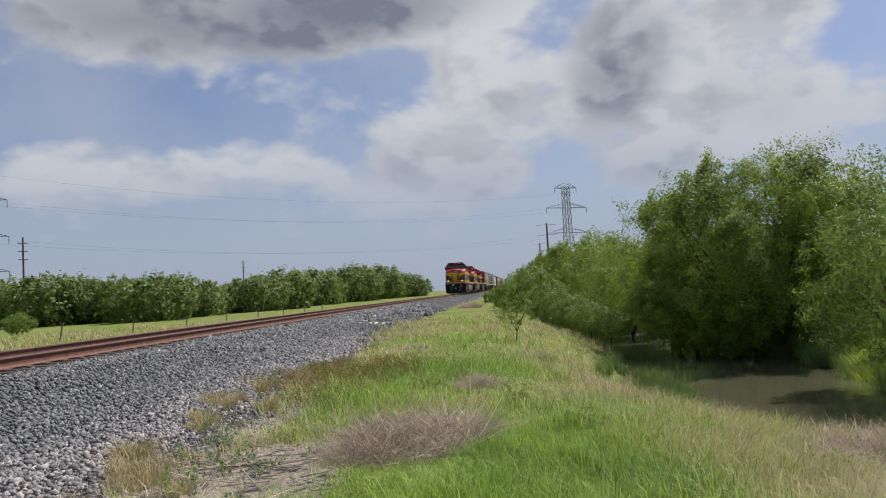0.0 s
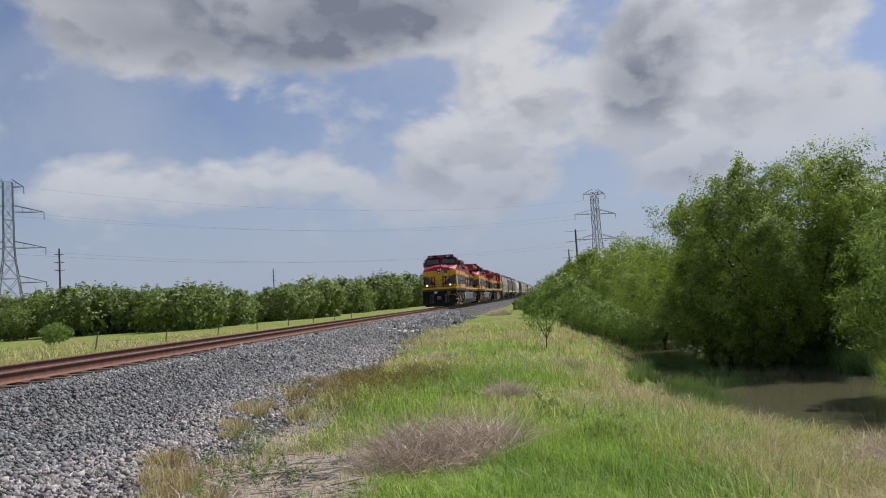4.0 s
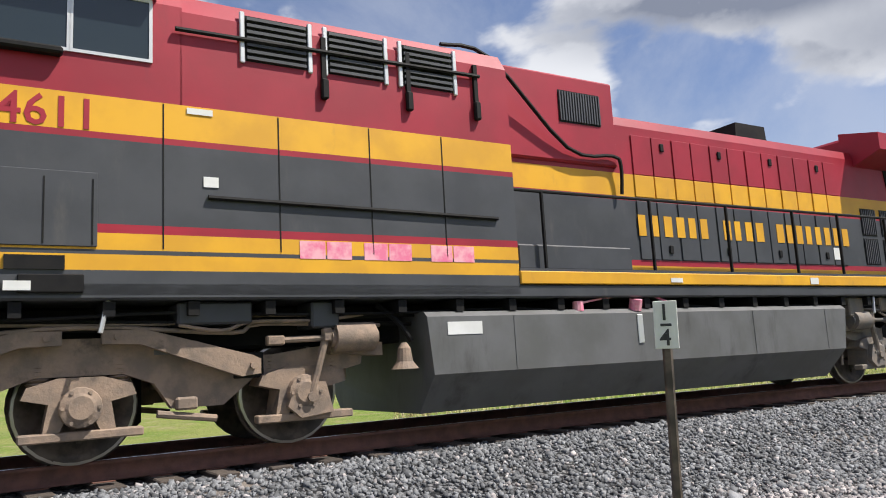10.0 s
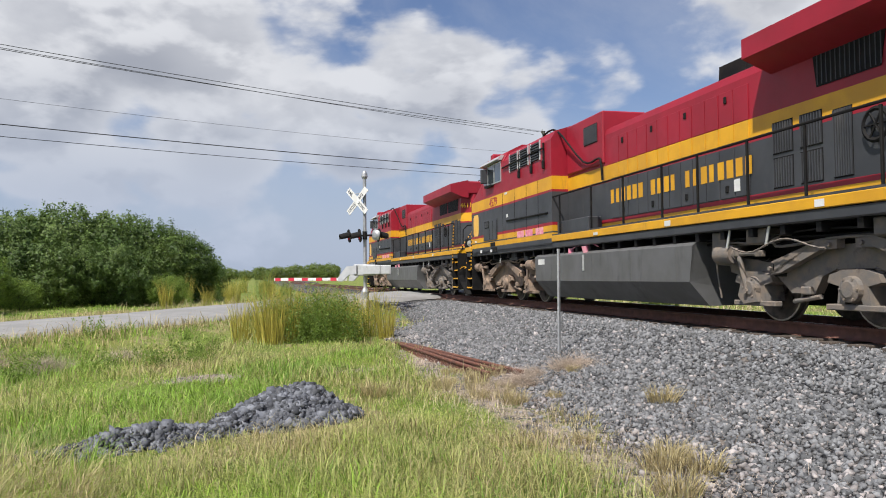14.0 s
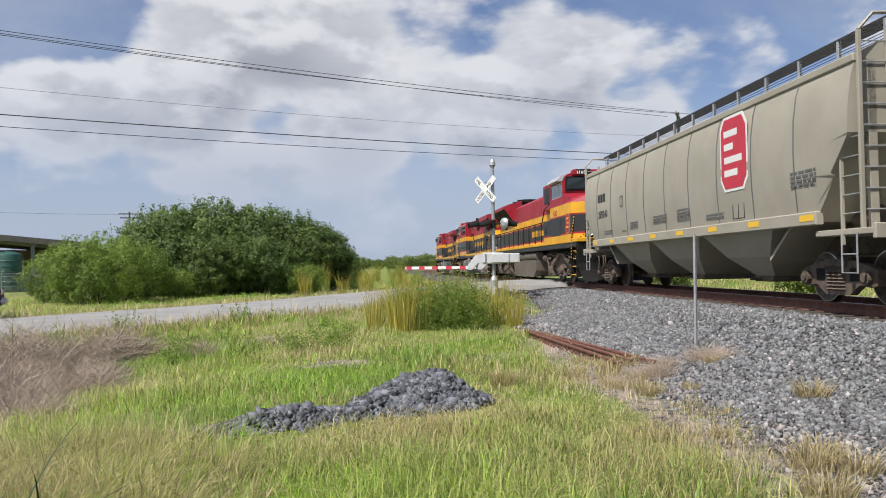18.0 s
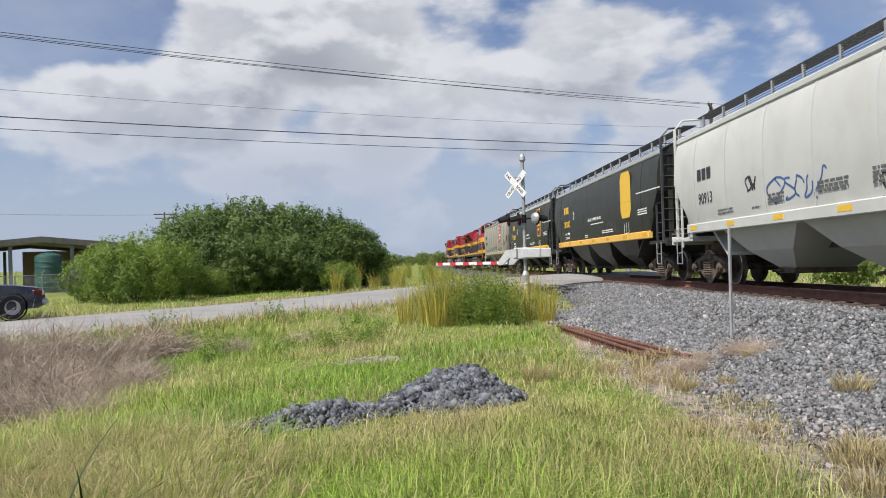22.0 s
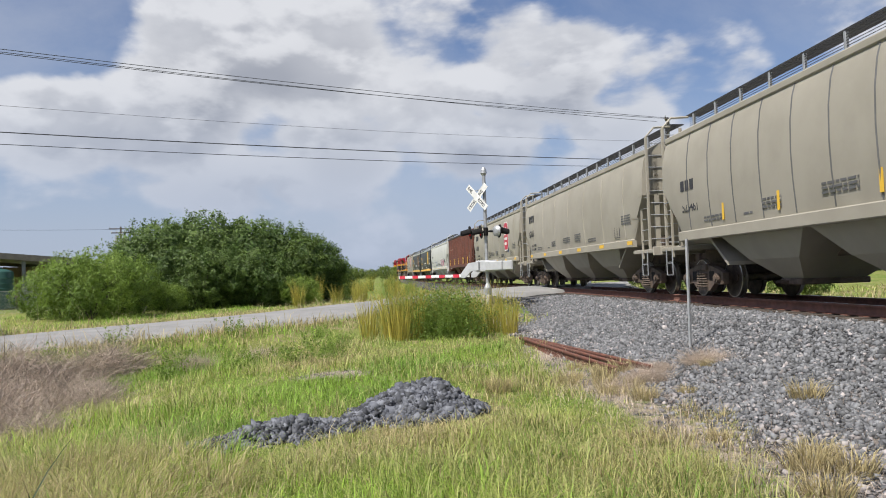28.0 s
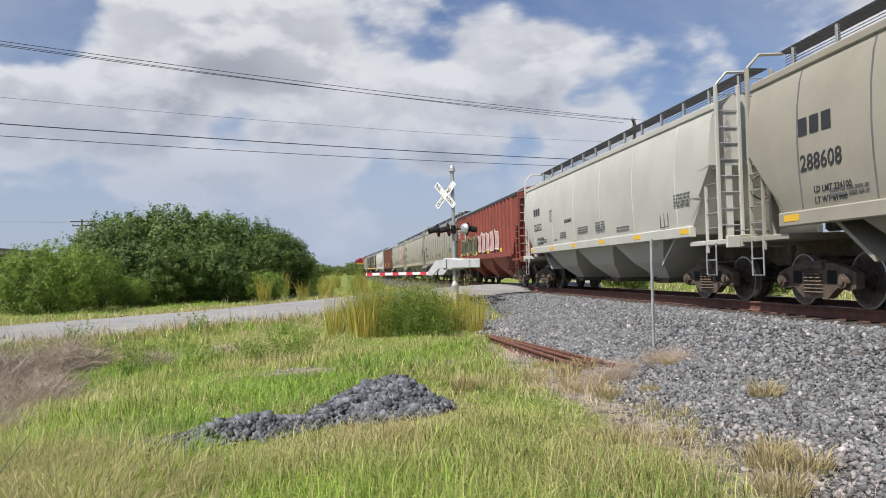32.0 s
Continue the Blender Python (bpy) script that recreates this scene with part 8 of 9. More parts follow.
def build_clumps():
    rng = random.Random(9)
    joined = {}
    dead = [twig_heap(40 + i, 2600, 0.30, 0.48, STRAW) for i in range(3)]
    scrub = [twig_heap(45 + i, 3000, 0.40, 0.44, BRUSH_GREY) for i in range(3)]
    dry = [tuft_mesh(50 + i, 260, 0.30, 0.0035, 0.16, GRASS_DRY, 1.0) for i in range(3)]
    green = [leafy_mesh(60 + i, 16, 0.34, 0.22, LEAF_LIGHT, 0.022, 26) for i in range(3)]
    grey = [leafy_mesh(64 + i, 14, 0.22, 0.24, REED, 0.016, 40) for i in range(2)]
    pale = [tuft_mesh(74 + i, 150, 0.5, 0.0042, 0.34, GRASS_OLIVE if i else GRASS, 1.15) for i in range(3)]
    tall = [tuft_mesh(70 + i, 240, 0.75, 0.006, 0.3, REED, 0.45) for i in range(3)]

    def set_down(name, mesh, x, y, s, label, category, group, z=None):
        m = pose(x, y, float(ground_z(x, y)) if z is None else z, 0, 0, rng.uniform(0, 360)) @ Matrix.Diagonal((s, s, s, 1))
        if name in ("dead_brush", "road_weed", "meadow_weed", "golden_weed", "thicket_weed"):
            ob = new(name, mesh)
            ob.matrix_basis = m
            tagged(ob, label, category, group)
        else:
            joined.setdefault((name, mesh.materials[0].name), (label, category, []))[2].append((mesh, m))

    for x, y, s in ((-0.35, 8.0, 1.6), (0.05, 8.3, 1.1), (-0.75, 8.1, 0.9), (4.3, 8.6, 1.1), (4.9, 9.2, 1.2), (5.3, 9.0, 1.0), (0.55, 12.4, 0.8), (2.1, 17.4, 0.8), (-0.85, 21.0, 0.6), (1.6, 10.3, 0.5), (-0.9, 7.5, 0.8), (5.9, 9.8, 1.1),
                    (5.35, -12.2, 1.7), (6.3, -13.6, 1.9), (5.5, -16.2, 1.6), (6.6, -11.0, 1.7), (6.9, -15.4, 1.8), (4.9, -14.2, 0.9), (2.5, -17.0, 0.9), (4.2, -10.4, 1.0), (5.9, -12.9, 1.9), (7.3, -13.2, 2.1), (4.6, -12.9, 1.2), (6.1, -11.6, 1.6), (7.4, -11.6, 2.0), (6.2, -14.8, 1.8), (7.9, -14.6, 2.2), (3.6, -15.6, 0.8), (5.1, -11.2, 1.2), (-5.1, -11.9, 0.8), (-3.3, -10.6, 0.6), (-3.9, -11.2, 0.7), (-4.3, -11.8, 0.55), (2.4, 63, 2.0)):
        set_down("dead_brush", rng.choice(scrub if y < 0 and x > 3 else dead), x, y, s, "grey-brown heap of dead matted brush", "brush", "heaps of dead brush")
    for k in range(42):
        y = rng.uniform(5.5, 15) if k % 2 else rng.uniform(-13, -4.5)
        x = float(track_x(y)) + rng.gauss(5.35, 0.55)
        set_down("dry_tuft", rng.choice(dry), x, y, rng.uniform(0.5, 1.0), "small tuft of dry grass among the stones", "grass tuft", "dry tufts along the stones")
    for x, y, s in ((-3.2, 13.7, 0.9), (-3.5, 11.9, 0.7), (-2.9, 9.6, 0.8), (-2.5, 8.6, 0.9), (-2.2, 7.6, 1.0), (-1.9, 7.0, 0.9), (-3.0, 10.4, 0.6), (-2.6, 16, 0.8), (-3.1, 19.0, 0.7), (-1.7, 8.9, 0.8), (-2.3, 6.6, 0.9)):
        set_down("grey_weed", rng.choice(grey), x, y, s, "low grey-green weed growing in the stones", "weed", "weeds in the stones")
    for k in range(46):
        bearing, dist = rng.uniform(-177, -154), rng.uniform(14.5, 21.0)
        x, y = polar(bearing, dist, True)
        if along(ROAD, np.array([x]), np.array([y]))[0][0] > 3.1:
            set_down("road_weed", rng.choice(green), x, y, rng.uniform(0.45, 1.25), "leafy green roadside weed", "weed", "weeds along the road")
    for k in range(34):
        x, y = polar(rng.uniform(-34, 6), rng.uniform(8, 40))
        if float(ground_z(x, y)) > WATER_Z + 0.2 and x - float(track_x(y)) > 6.5:
            set_down("meadow_weed", rng.choice(green), x, y, rng.uniform(0.4, 1.0), "leafy green weed in the grass", "weed", "weeds in the meadow")
    for k in range(60):
        x, y = 5.3 + rng.gauss(0, 0.45), 17.2 + rng.gauss(0, 1.6)
        set_down("reed_clump", rng.choice(tall), x, y, rng.uniform(0.5, 0.85), "clump of green reeds at the water's edge", "reeds", "reeds along the creek")
    for k in range(110):
        y = rng.uniform(20, 46)
        x = float(np.interp(y, [19, 24, 30, 42], [6.9, 7.7, 7.1, 6.7])) + rng.gauss(0, 0.35)
        set_down("reed_clump", rng.choice(tall), x, y, rng.uniform(0.6, 1.05), "clump of green reeds at the water's edge", "reeds", "reeds along the creek")
    for k in range(70):
        y = rng.uniform(14.5, 34)
        cx = float(np.interp(y, [13, 15, 19, 24, 30, 42], [10.0, 8.2, 8.6, 9.4, 8.7, 8.3]))
        x = cx + 1.7 + abs(rng.gauss(0, 0.8))
        set_down("bank_reed", rng.choice(tall), x, y, rng.uniform(0.9, 1.6), "tall bright reeds on the far bank", "reeds", "reeds along the creek")
    for k in range(110):
        x, y = polar(-156.0 + rng.gauss(0, 5.0), rng.uniform(4.6, 7.6), True)
        set_down("tall_grass", rng.choice(pale), x, y, rng.uniform(0.5, 0.95), "tall pale green grass clump", "grass tuft", "tall grass by the hollow")
    seed = [tuft_mesh(90 + i, 170, 0.62, 0.0038, 0.36, (GRASS_DRY, GRASS_OLIVE, GRASS_DRY)[i], 1.35) for i in range(3)]
    for k in range(150):
        x, y = polar(-155.5 + rng.gauss(0, 6.0), rng.uniform(4.7, 7.2), True)
        set_down("seeding_grass", rng.choice(seed), x, y, rng.uniform(0.45, 0.85), "tall pale seeding grass", "grass tuft", "")
    for k in range(90):
        x, y = polar(-22.0 + rng.gauss(0, 7.0), rng.uniform(7.4, 12.0))
        set_down("seeding_grass", rng.choice(seed + pale), x, y, rng.uniform(0.35, 0.75), "tall pale seeding grass", "grass tuft", "")
    bright = [tuft_mesh(95 + i, 260, 0.7, 0.008, 0.42, BANK, 0.9) for i in range(2)]
    for k in range(150):
        t = rng.uniform(0, 1)
        x, y = polar(-25.6 - 5.4 * t + rng.gauss(0, 0.5), 29.5 - 9.0 * t + abs(rng.gauss(0, 1.6)))
        set_down("bank_grass", rng.choice(bright), x, y, rng.uniform(0.6, 1.25), "bright yellow-green grass on the sunny bank", "grass", "")
    russet = [leafy_mesh(98 + i, 18, 0.26, 0.3, RUSSET, 0.016, 34) for i in range(2)]
    for k in range(90):
        x, y = -1.7 + rng.gauss(0, 0.85), 14.6 + rng.gauss(0, 1.5)
        set_down("russet_weed", rng.choice(russet), x, y, rng.uniform(0.6, 1.1), "low russet and olive weeds in the grass", "weed", "")
    for k, (bearing, dist, turn) in enumerate(((-151.6, 3.7, 10), (-155.2, 3.9, 100), (-153.6, 4.2, 215))):
        x, y = polar(bearing, dist, True)
        z = float(ground_z(x, y))
        clump = thing("cane_grass", "few long coarse dark green grass blades", "grass", "coarse grass by the hollow", pose(x, y, z, 0, 0, turn))
        for i in range(3):
            m, a = Mesh(), 0.5 * i - 0.4
            rows = [(t, 0.011 * (1 - t) ** 0.6 + 0.0008) for t in (0, 0.2, 0.4, 0.6, 0.8, 0.93, 1.0)]
            h, l = rng.uniform(0.55, 0.95), rng.uniform(0.25, 0.6)
            pts = [(l * t ** 2 * math.cos(a), 0.05 * i + l * t ** 2 * math.sin(a), h * (t - 0.22 * l * t ** 3) - 0.03, w) for t, w in rows]
            m.loft([[(px - w * math.sin(a), py + w * math.cos(a), pz), (px, py, pz - 0.002), (px + w * math.sin(a), py - w * math.cos(a), pz), (px, py, pz + 0.002)] for px, py, pz, w in pts])
            part("blade", m, LEAF_DARK, clump)
    # the weed thicket before the signal
    gold = [tuft_mesh(80 + i, 150, 1.45, 0.006, 0.26, GOLD, 0.3) for i in range(2)]
    leafy = [leafy_mesh(84 + i, 22, 1.25, 0.32, LEAF_LIGHT, 0.03, 42) for i in range(3)]
    for k in range(60):
        x, y = -1.4 + rng.gauss(0, 0.72), -19.6 + rng.gauss(0, 0.5)
        if k % 4 == 0:
            set_down("golden_weed", rng.choice(gold), x, y - 0.3, rng.uniform(0.8, 1.05), "tall golden weed stems", "weed", "weed thicket by the signal")
        else:
            set_down("thicket_weed", rng.choice(leafy), x, y, rng.uniform(0.45, 1.05), "tall leafy green weed", "weed", "weed thicket by the signal")
    for k in range(60):
        x, y = polar(rng.uniform(-182, -173), rng.uniform(38, 80), True)
        if along(ROAD, np.array([x]), np.array([y]))[0][0] > 3.2 and abs(x - float(track_x(y))) > 4:
            set_down("verge_weed", rng.choice(gold + leafy), x, y, rng.uniform(0.8, 1.4), "tall golden and green verge weed", "weed", "weeds beyond the road")
    white = bpy.data.materials["white paint"]
    for k in range(16):
        x, y = -2.8 + rng.gauss(0, 0.45), 29.6 + rng.gauss(0, 0.7)
        z = float(ground_z(x, y))
        f = thing("wild_flower", "white wild flower on a thin stem", "flower", "white flowers in the grass", (x, y, z))
        part("stem", Mesh().tube((0, 0, -0.02), (0, 0, 0.42), 0.006, 5), LEAF_LIGHT, f)
        part("blossom", Mesh().lathe([(0.0, 0.40), (0.05, 0.42), (0.075, 0.45), (0.05, 0.46), (0.0, 0.44)], 8, "z"), white, f)
    sticks = Mesh()
    for k in range(70):
        x, y = -1.9 + rng.gauss(0, 0.7), 7.0 + rng.gauss(0, 0.9)
        z = float(ground_z(x, y)) + 0.04
        a, l = rng.uniform(0, 6.28), rng.uniform(0.2, 0.6)
        sticks.tube((x, y, z), (x + l * math.cos(a), y + l * math.sin(a), z + rng.uniform(0, 0.14)), 0.006, 5, 0.003)
    for (name, mat), (label, category, lot) in joined.items():
        vs, fs, k = [], [], 0
        for mesh, m in lot:
            co = np.zeros(len(mesh.vertices) * 3)
            mesh.vertices.foreach_get("co", co)
            n = len(mesh.polygons[0].vertices)
            ids = np.zeros(len(mesh.polygons) * n, dtype=int)
            mesh.polygons.foreach_get("vertices", ids)
            w = np.array(m)
            vs.append(co.reshape(-1, 3) @ w[:3, :3].T + w[:3, 3])
            fs.append(ids.reshape(-1, n) + k)
            k += len(mesh.vertices)
        tagged(new(name, raw(name, np.concatenate(vs), np.concatenate(fs), bpy.data.materials[mat])), label, category, kind="stuff")
    lie = np.random.default_rng(12)
    n = 16000
    pick = lie.integers(0, len(BARE), n)
    spot = np.array(BARE)[pick]
    x, y = spot[:, 0] + lie.normal(0, 0.62, n) * spot[:, 2], spot[:, 1] + lie.normal(0, 0.62, n) * spot[:, 3]
    blades("straw_litter", x, y, 0.05 * lie.lognormal(0, 0.5, n), np.full(n, 0.0016), np.full(n, 2.6), STRAW, lie, "flattened dead straw lying on bare soil", "straw")
    n = 9000
    y = lie.uniform(-15, 13, n)
    x = track_x(y) + 5.9 + lie.normal(0, 0.4, n)
    blades("dry_edge_grass", x, y, 0.10 * lie.lognormal(0, 0.45, n), np.full(n, 0.0024), np.full(n, 1.2), STRAW, lie, "short dead grass along the foot of the stones", "grass")
    # dry grass along both edges of the road
    n = 16000
    t = lie.uniform(1.6, 5.9, n)
    ends = np.array(ROAD)
    i = t.astype(int)
    way = ends[i + 1] - ends[i]
    way = way / np.linalg.norm(way, axis=1)[:, None]
    off = (2.75 + np.abs(lie.normal(0, 0.9, n))) * lie.choice([-1.0, 1.0], n)
    spot = ends[i] + (ends[i + 1] - ends[i]) * (t - i)[:, None] + np.stack([-way[:, 1], way[:, 0]], 1) * off[:, None]
    clear = np.abs(spot[:, 0] - track_x(spot[:, 1])) > 4.5
    spot = spot[clear]
    n = len(spot)
    blades("verge_grass", spot[:, 0], spot[:, 1], 0.20 * lie.lognormal(0, 0.45, n), np.full(n, 0.008), np.full(n, 0.9), GRASS_DRY, lie, "dry tan grass along the edges of the road")
    tagged(part("twigs", sticks, STRAW), "scattered dry twigs beside the stones", "twigs", kind="stuff")


build_clumps()
# ---- things along the line ----
def steel_post(name, x, y, top, label, lean=0.0, mat=GALV):
    z = float(ground_z(x, y)) - 0.05
    ob = thing(name, label, "post", at=pose(x, y, z, lean, 0, 0))
    h = top - z
    part("channel", Mesh().prism([(-0.032, 0.0), (-0.018, 0.028), (0.018, 0.028), (0.032, 0.0), (0.026, -0.004), (0.014, 0.02), (-0.014, 0.02), (-0.026, -0.004)], 0, h, "z"), mat, ob)
    return ob, h


def build_signs():
    x, y = polar(40.85, 5.15)
    ob, h = steel_post("distance_sign", x, y, 0.93, "small white distance sign on a dark post", mat=WHEEL)
    ob.matrix_basis = pose(x, y, float(ground_z(x, y)) - 0.05, -1.0, -1.5, 222)
    plate = part("sign_plate", Mesh().box(-0.075, 0.075, 0.03, 0.036, h - 0.19, h + 0.12, 0.003), WHITE, ob, "white plate with a black fraction")
    face = Matrix(((-1, 0, 0, 0), (0, 0, 1, 0.037), (0, 1, 0, 0), (0, 0, 0, 1)))
    lettering("1", 0.15, MARK_BLACK, plate, Matrix.Translation((0.045, 0, h - 0.005)) @ face)
    part("bar", Mesh().box(-0.035, 0.035, 0.036, 0.039, h - 0.045, h - 0.028), MARK_BLACK, plate)
    lettering("4", 0.15, MARK_BLACK, plate, Matrix.Translation((0.045, 0, h - 0.168)) @ face)
    ob, h = steel_post("marker_post", -5.42, -13.35, 1.16, "bare galvanised channel post in the ballast")
    ob.matrix_basis = pose(-5.42, -13.35, float(ground_z(-5.42, -13.35)) - 0.05, 0.6, -1.2, 25)


build_signs()


def build_old_rails():
    for k, (dx, z, turn, tilt) in enumerate(((0.0, 0.0, 0.0, 0), (0.19, 0.0, -0.8, 0), (-0.20, -0.01, 1.6, 0))):
        p, q = Vector((-3.86 + dx, -12.0 + 0.15 * k, 0)), Vector((-3.2 + dx, -17.1 + 0.2 * k, 0))
        zp, zq = float(ground_z(p.x, p.y)) + z, float(ground_z(q.x, q.y)) + z
        m = Mesh().prism([(a, b + 0.185) for a, b in RAIL_OUT], -2.55, 2.55, "y")
        ob = new("old_rail", m.data("old_rail", RUSTY))
        mid = (p + q) / 2
        ob.matrix_basis = pose(mid.x, mid.y, (zp + zq) / 2 - 0.05, math.degrees(math.atan2(zp - zq, 5.1)), tilt, 7.3 + turn)
        tagged(ob, "old rust-brown rail lying on the ground", "rail", "old rails left beside the track")


build_old_rails()


def build_gravel_pile():
    rng = np.random.default_rng(31)
    n = 6200
    u = rng.uniform(-1, 1, (n, 2))
    u = u[(u ** 2).sum(1) < 1]
    r = np.sqrt((u ** 2).sum(1))
    x, y = -0.5 + u[:, 0] * 0.84 + 0.06 * u[:, 1], -9.35 + u[:, 1] * 0.66
    z = ground_z(x, y) + 0.37 * (1 - r) ** 0.85 * (1 + 0.25 * wave(x, y, 0.33)) + 0.035 * wave(x, y, 0.17)
    t = rng.uniform(0, 1, 4200)
    w = rng.normal(0, 0.15, 4200)
    x2, y2 = -0.4 + 2.25 * t + w * 0.5 + 0.04 * np.sin(9 * t), -9.2 + 1.3 * t + w + 0.06 * np.sin(7 * t)
    z2 = ground_z(x2, y2) + 0.21 * np.exp(-(w / 0.18) ** 2) * (0.8 + 0.3 * np.sin(11 * t + 1)) * (1 - 0.35 * t)
    p = np.stack([np.concatenate([x, x2]), np.concatenate([y, y2]), np.concatenate([z, z2])], 1)
    p[:, 2] += rng.uniform(-0.012, 0.014, len(p))
    s = 0.024 * rng.lognormal(0, 0.28, len(p))
    heap = new("gravel_pile", stones("gravel_pile", p, s, STONE_BLUE, rng))
    tagged(heap, "low heap of dark blue-grey crushed stone in the grass", "gravel pile", kind="stuff")


build_gravel_pile()


def flasher(parent, x, y, z, face, lit):
    """One round signal lamp with its hood; face is 1 or -1 along the signal's own x."""
    dish = Mesh().lathe([(0.0, 0.0), (0.15, 0.0), (0.24, 0.01), (0.25, 0.03), (0.24, 0.05), (0.15, 0.05)], 20, "x")
    d = part("lamp_backplate", dish, BLACK, parent, at=pose(x, y, z, 0, 6, -38 if face > 0 else 142))
    hood = Mesh()
    pts = []
    for k in range(9):
        a = math.pi * (k / 8) * 1.3 - 0.47
        pts.append((0.15 * math.cos(a), 0.15 * math.sin(a)))
    hood.loft([[(0.05, a, b) for a, b in pts] + [(0.05, a * 0.92, b * 0.92) for a, b in pts[::-1]],
               [(0.38, a * 0.9, b * 0.9 - 0.03) for a, b in pts] + [(0.38, a * 0.83, b * 0.83 - 0.03) for a, b in pts[::-1]]])
    part("hood", hood, BLACK, d)
    lens = Mesh().lathe([(0.0, 0.03), (0.08, 0.022), (0.14, 0.0)], 16, "x")
    part("lens", lens, LAMP_RED if lit else material_red_glass, d, at=pose(0.055, 0, 0))


material_red_glass = material("dark red lens", (0.10, 0.012, 0.014), 0.15)


PALEGREY = material("pale grey enamel", (0.46, 0.47, 0.48), 0.5, second=(0.40, 0.41, 0.42), scale=4, dirt=(0.26, 0.25, 0.24), dirt_scale=5, dirt_low=0.6)


def crossing_signal(x, y, turn, label, z0, arm, tip_up=0.0):
    """A mast with crossbuck, four lamps and a lowered gate. Its own x looks along the road at those who wait."""
    s = thing("crossing_signal", label, "crossing signal", "signals at the crossing", pose(x, y, z0, 0, 0, turn))
    part("mast", Mesh().tube((0, 0, 0), (0, 0, 4.55), 0.062, 12), GALV, s, smooth=True)
    part("footing", Mesh().box(-0.22, 0.22, -0.22, 0.22, -0.5, 0.12, 0.03), PAD, s)
    part("base_casting", Mesh().lathe([(0.14, 0.0), (0.14, 0.3), (0.085, 0.42), (0.07, 0.45)], 12, "z", (0, 0, 0.1)), GALV, s)
    part("bell", Mesh().lathe([(0.0, 0.34), (0.05, 0.32), (0.10, 0.22), (0.12, 0.10), (0.10, 0.08), (0.06, 0.0)], 14, "z", (0, 0, 4.5)), GALV, s)
    for k, a in enumerate((45, -45)):
        b = part("crossbuck_blade", Mesh().box(0.09 + 0.02 * k, 0.105 + 0.02 * k, -0.61, 0.61, -0.115, 0.115, 0.004), WHITE, s, "white crossbuck blade", at=pose(0.05, -0.22, 3.72, a, 0, 0))
        words = ("RAIL", "ROAD") if k else ("CROSS", "ING")
        for i, w in enumerate(words):
            for side in (1, -1):
                xx = 0.107 + 0.02 * k if side > 0 else 0.088 + 0.02 * k
                start = (-0.56 + i * 0.66) if side > 0 else (0.56 - i * 0.66)
                lettering(w, 0.165, MARK_BLACK, b, Matrix(((0, 0, side, xx), (side, 0, 0, start), (0, 1, 0, -0.055), (0, 0, 0, 1))), 0.82)
    part("lamp_arm", Mesh().tube((0, -0.62, 2.45), (0, 0.52, 2.45), 0.035, 8).tube((0, 0, 2.3), (0, 0, 2.6), 0.09, 10), BLACK, s)
    for yy, lit in ((-0.62, True), (-0.12, True)):
        flasher(s, 0.10, yy, 2.45, 1, lit)
    flasher(s, -0.15, 0.48, 2.45, -1, False)
    part("lamp_back", Mesh().lathe([(0.0, 0.05), (0.10, 0.04), (0.17, 0.0), (0.20, -0.03), (0.20, -0.06)], 20, "x", (0.0, 0.48, 2.45)), GALV, s, "bare metal back of a lamp")
    part("arm_bracket", Mesh().rod([(0, 0, 4.02), (0, -0.62, 3.98)], 0.02), GALV, s)
    part("gate_mechanism", Mesh().box(-0.24, 0.24, -0.38, 0.30, 0.98, 1.40, 0.04), PALEGREY, s, "pale grey gate motor housing")
    for xx in (-0.34, 0.26):
        part("counterweight", Mesh().box(xx, xx + 0.08, 0.15, 0.95, 1.02, 1.36, 0.03), PALEGREY, s)
        part("gate_support", Mesh().prism([(-0.15, 1.36), (-0.62, 1.32), (-1.0, 0.94), (-1.02, 0.78), (-0.8, 0.78), (-0.5, 1.02), (-0.15, 1.05)], xx, xx + 0.06, "x"), PALEGREY, s)
    beam = part("gate_arm", Mesh().box(-0.02, 0.02, -arm, -0.85, 0.80, 0.91, 0.008), WHITE, s, "white gate arm with red bands, lowered")
    k = 1.35
    while k < arm - 0.2:
        part("red_band", Mesh().box(-0.024, 0.024, -k - 0.3, -k, 0.795, 0.915), EMBLEM_RED, beam)
        k += 0.72
    return s


def heading(dx, dy):
    return math.degrees(math.atan2(dy, dx))


# the near signal faces those who come along the road towards the track
crossing_signal(-3.86, -27.97, heading(0.72, 0.69), "railway crossing signal with its red and white gate lowered", -0.32, 4.6)
crossing_signal(-12.4, -45.6, heading(-0.72, -0.69), "railway crossing signal across the track, gate lowered", -0.45, 4.6)


def build_crossing():
    ob = tagged(thing("crossing_surface", "pale concrete crossing panels between the rails", "crossing"), kind="structure")
    for d0, d1 in ((-3.6, -0.86), (-0.66, 0.66), (0.86, 4.2)):
        for k in range(4):
            y0, y1 = -41.5 + k * 1.9, -41.5 + (k + 1) * 1.9 - 0.03
            v = []
            for y in (y0, y1):
                sh = 0.45 * (y + 38)
                for d in (d0, d1):
                    yy = y + (d * 0.55 if abs(d) > 1 else 0)
                    drop = -0.28 * max(0, abs(d) - 1.6) / 2.6
                    v.append((float(track_x(yy)) + d, yy, float(track_z(yy)) - 0.012 + drop))
            v += [(a, b, c - 0.25) for a, b, c in v]
            m = Mesh().solid(v, [(0, 1, 3, 2), (4, 6, 7, 5), (0, 4, 5, 1), (2, 3, 7, 6), (0, 2, 6, 4), (1, 5, 7, 3)])
            part("crossing_panel", m, PAD, ob)


build_crossing()


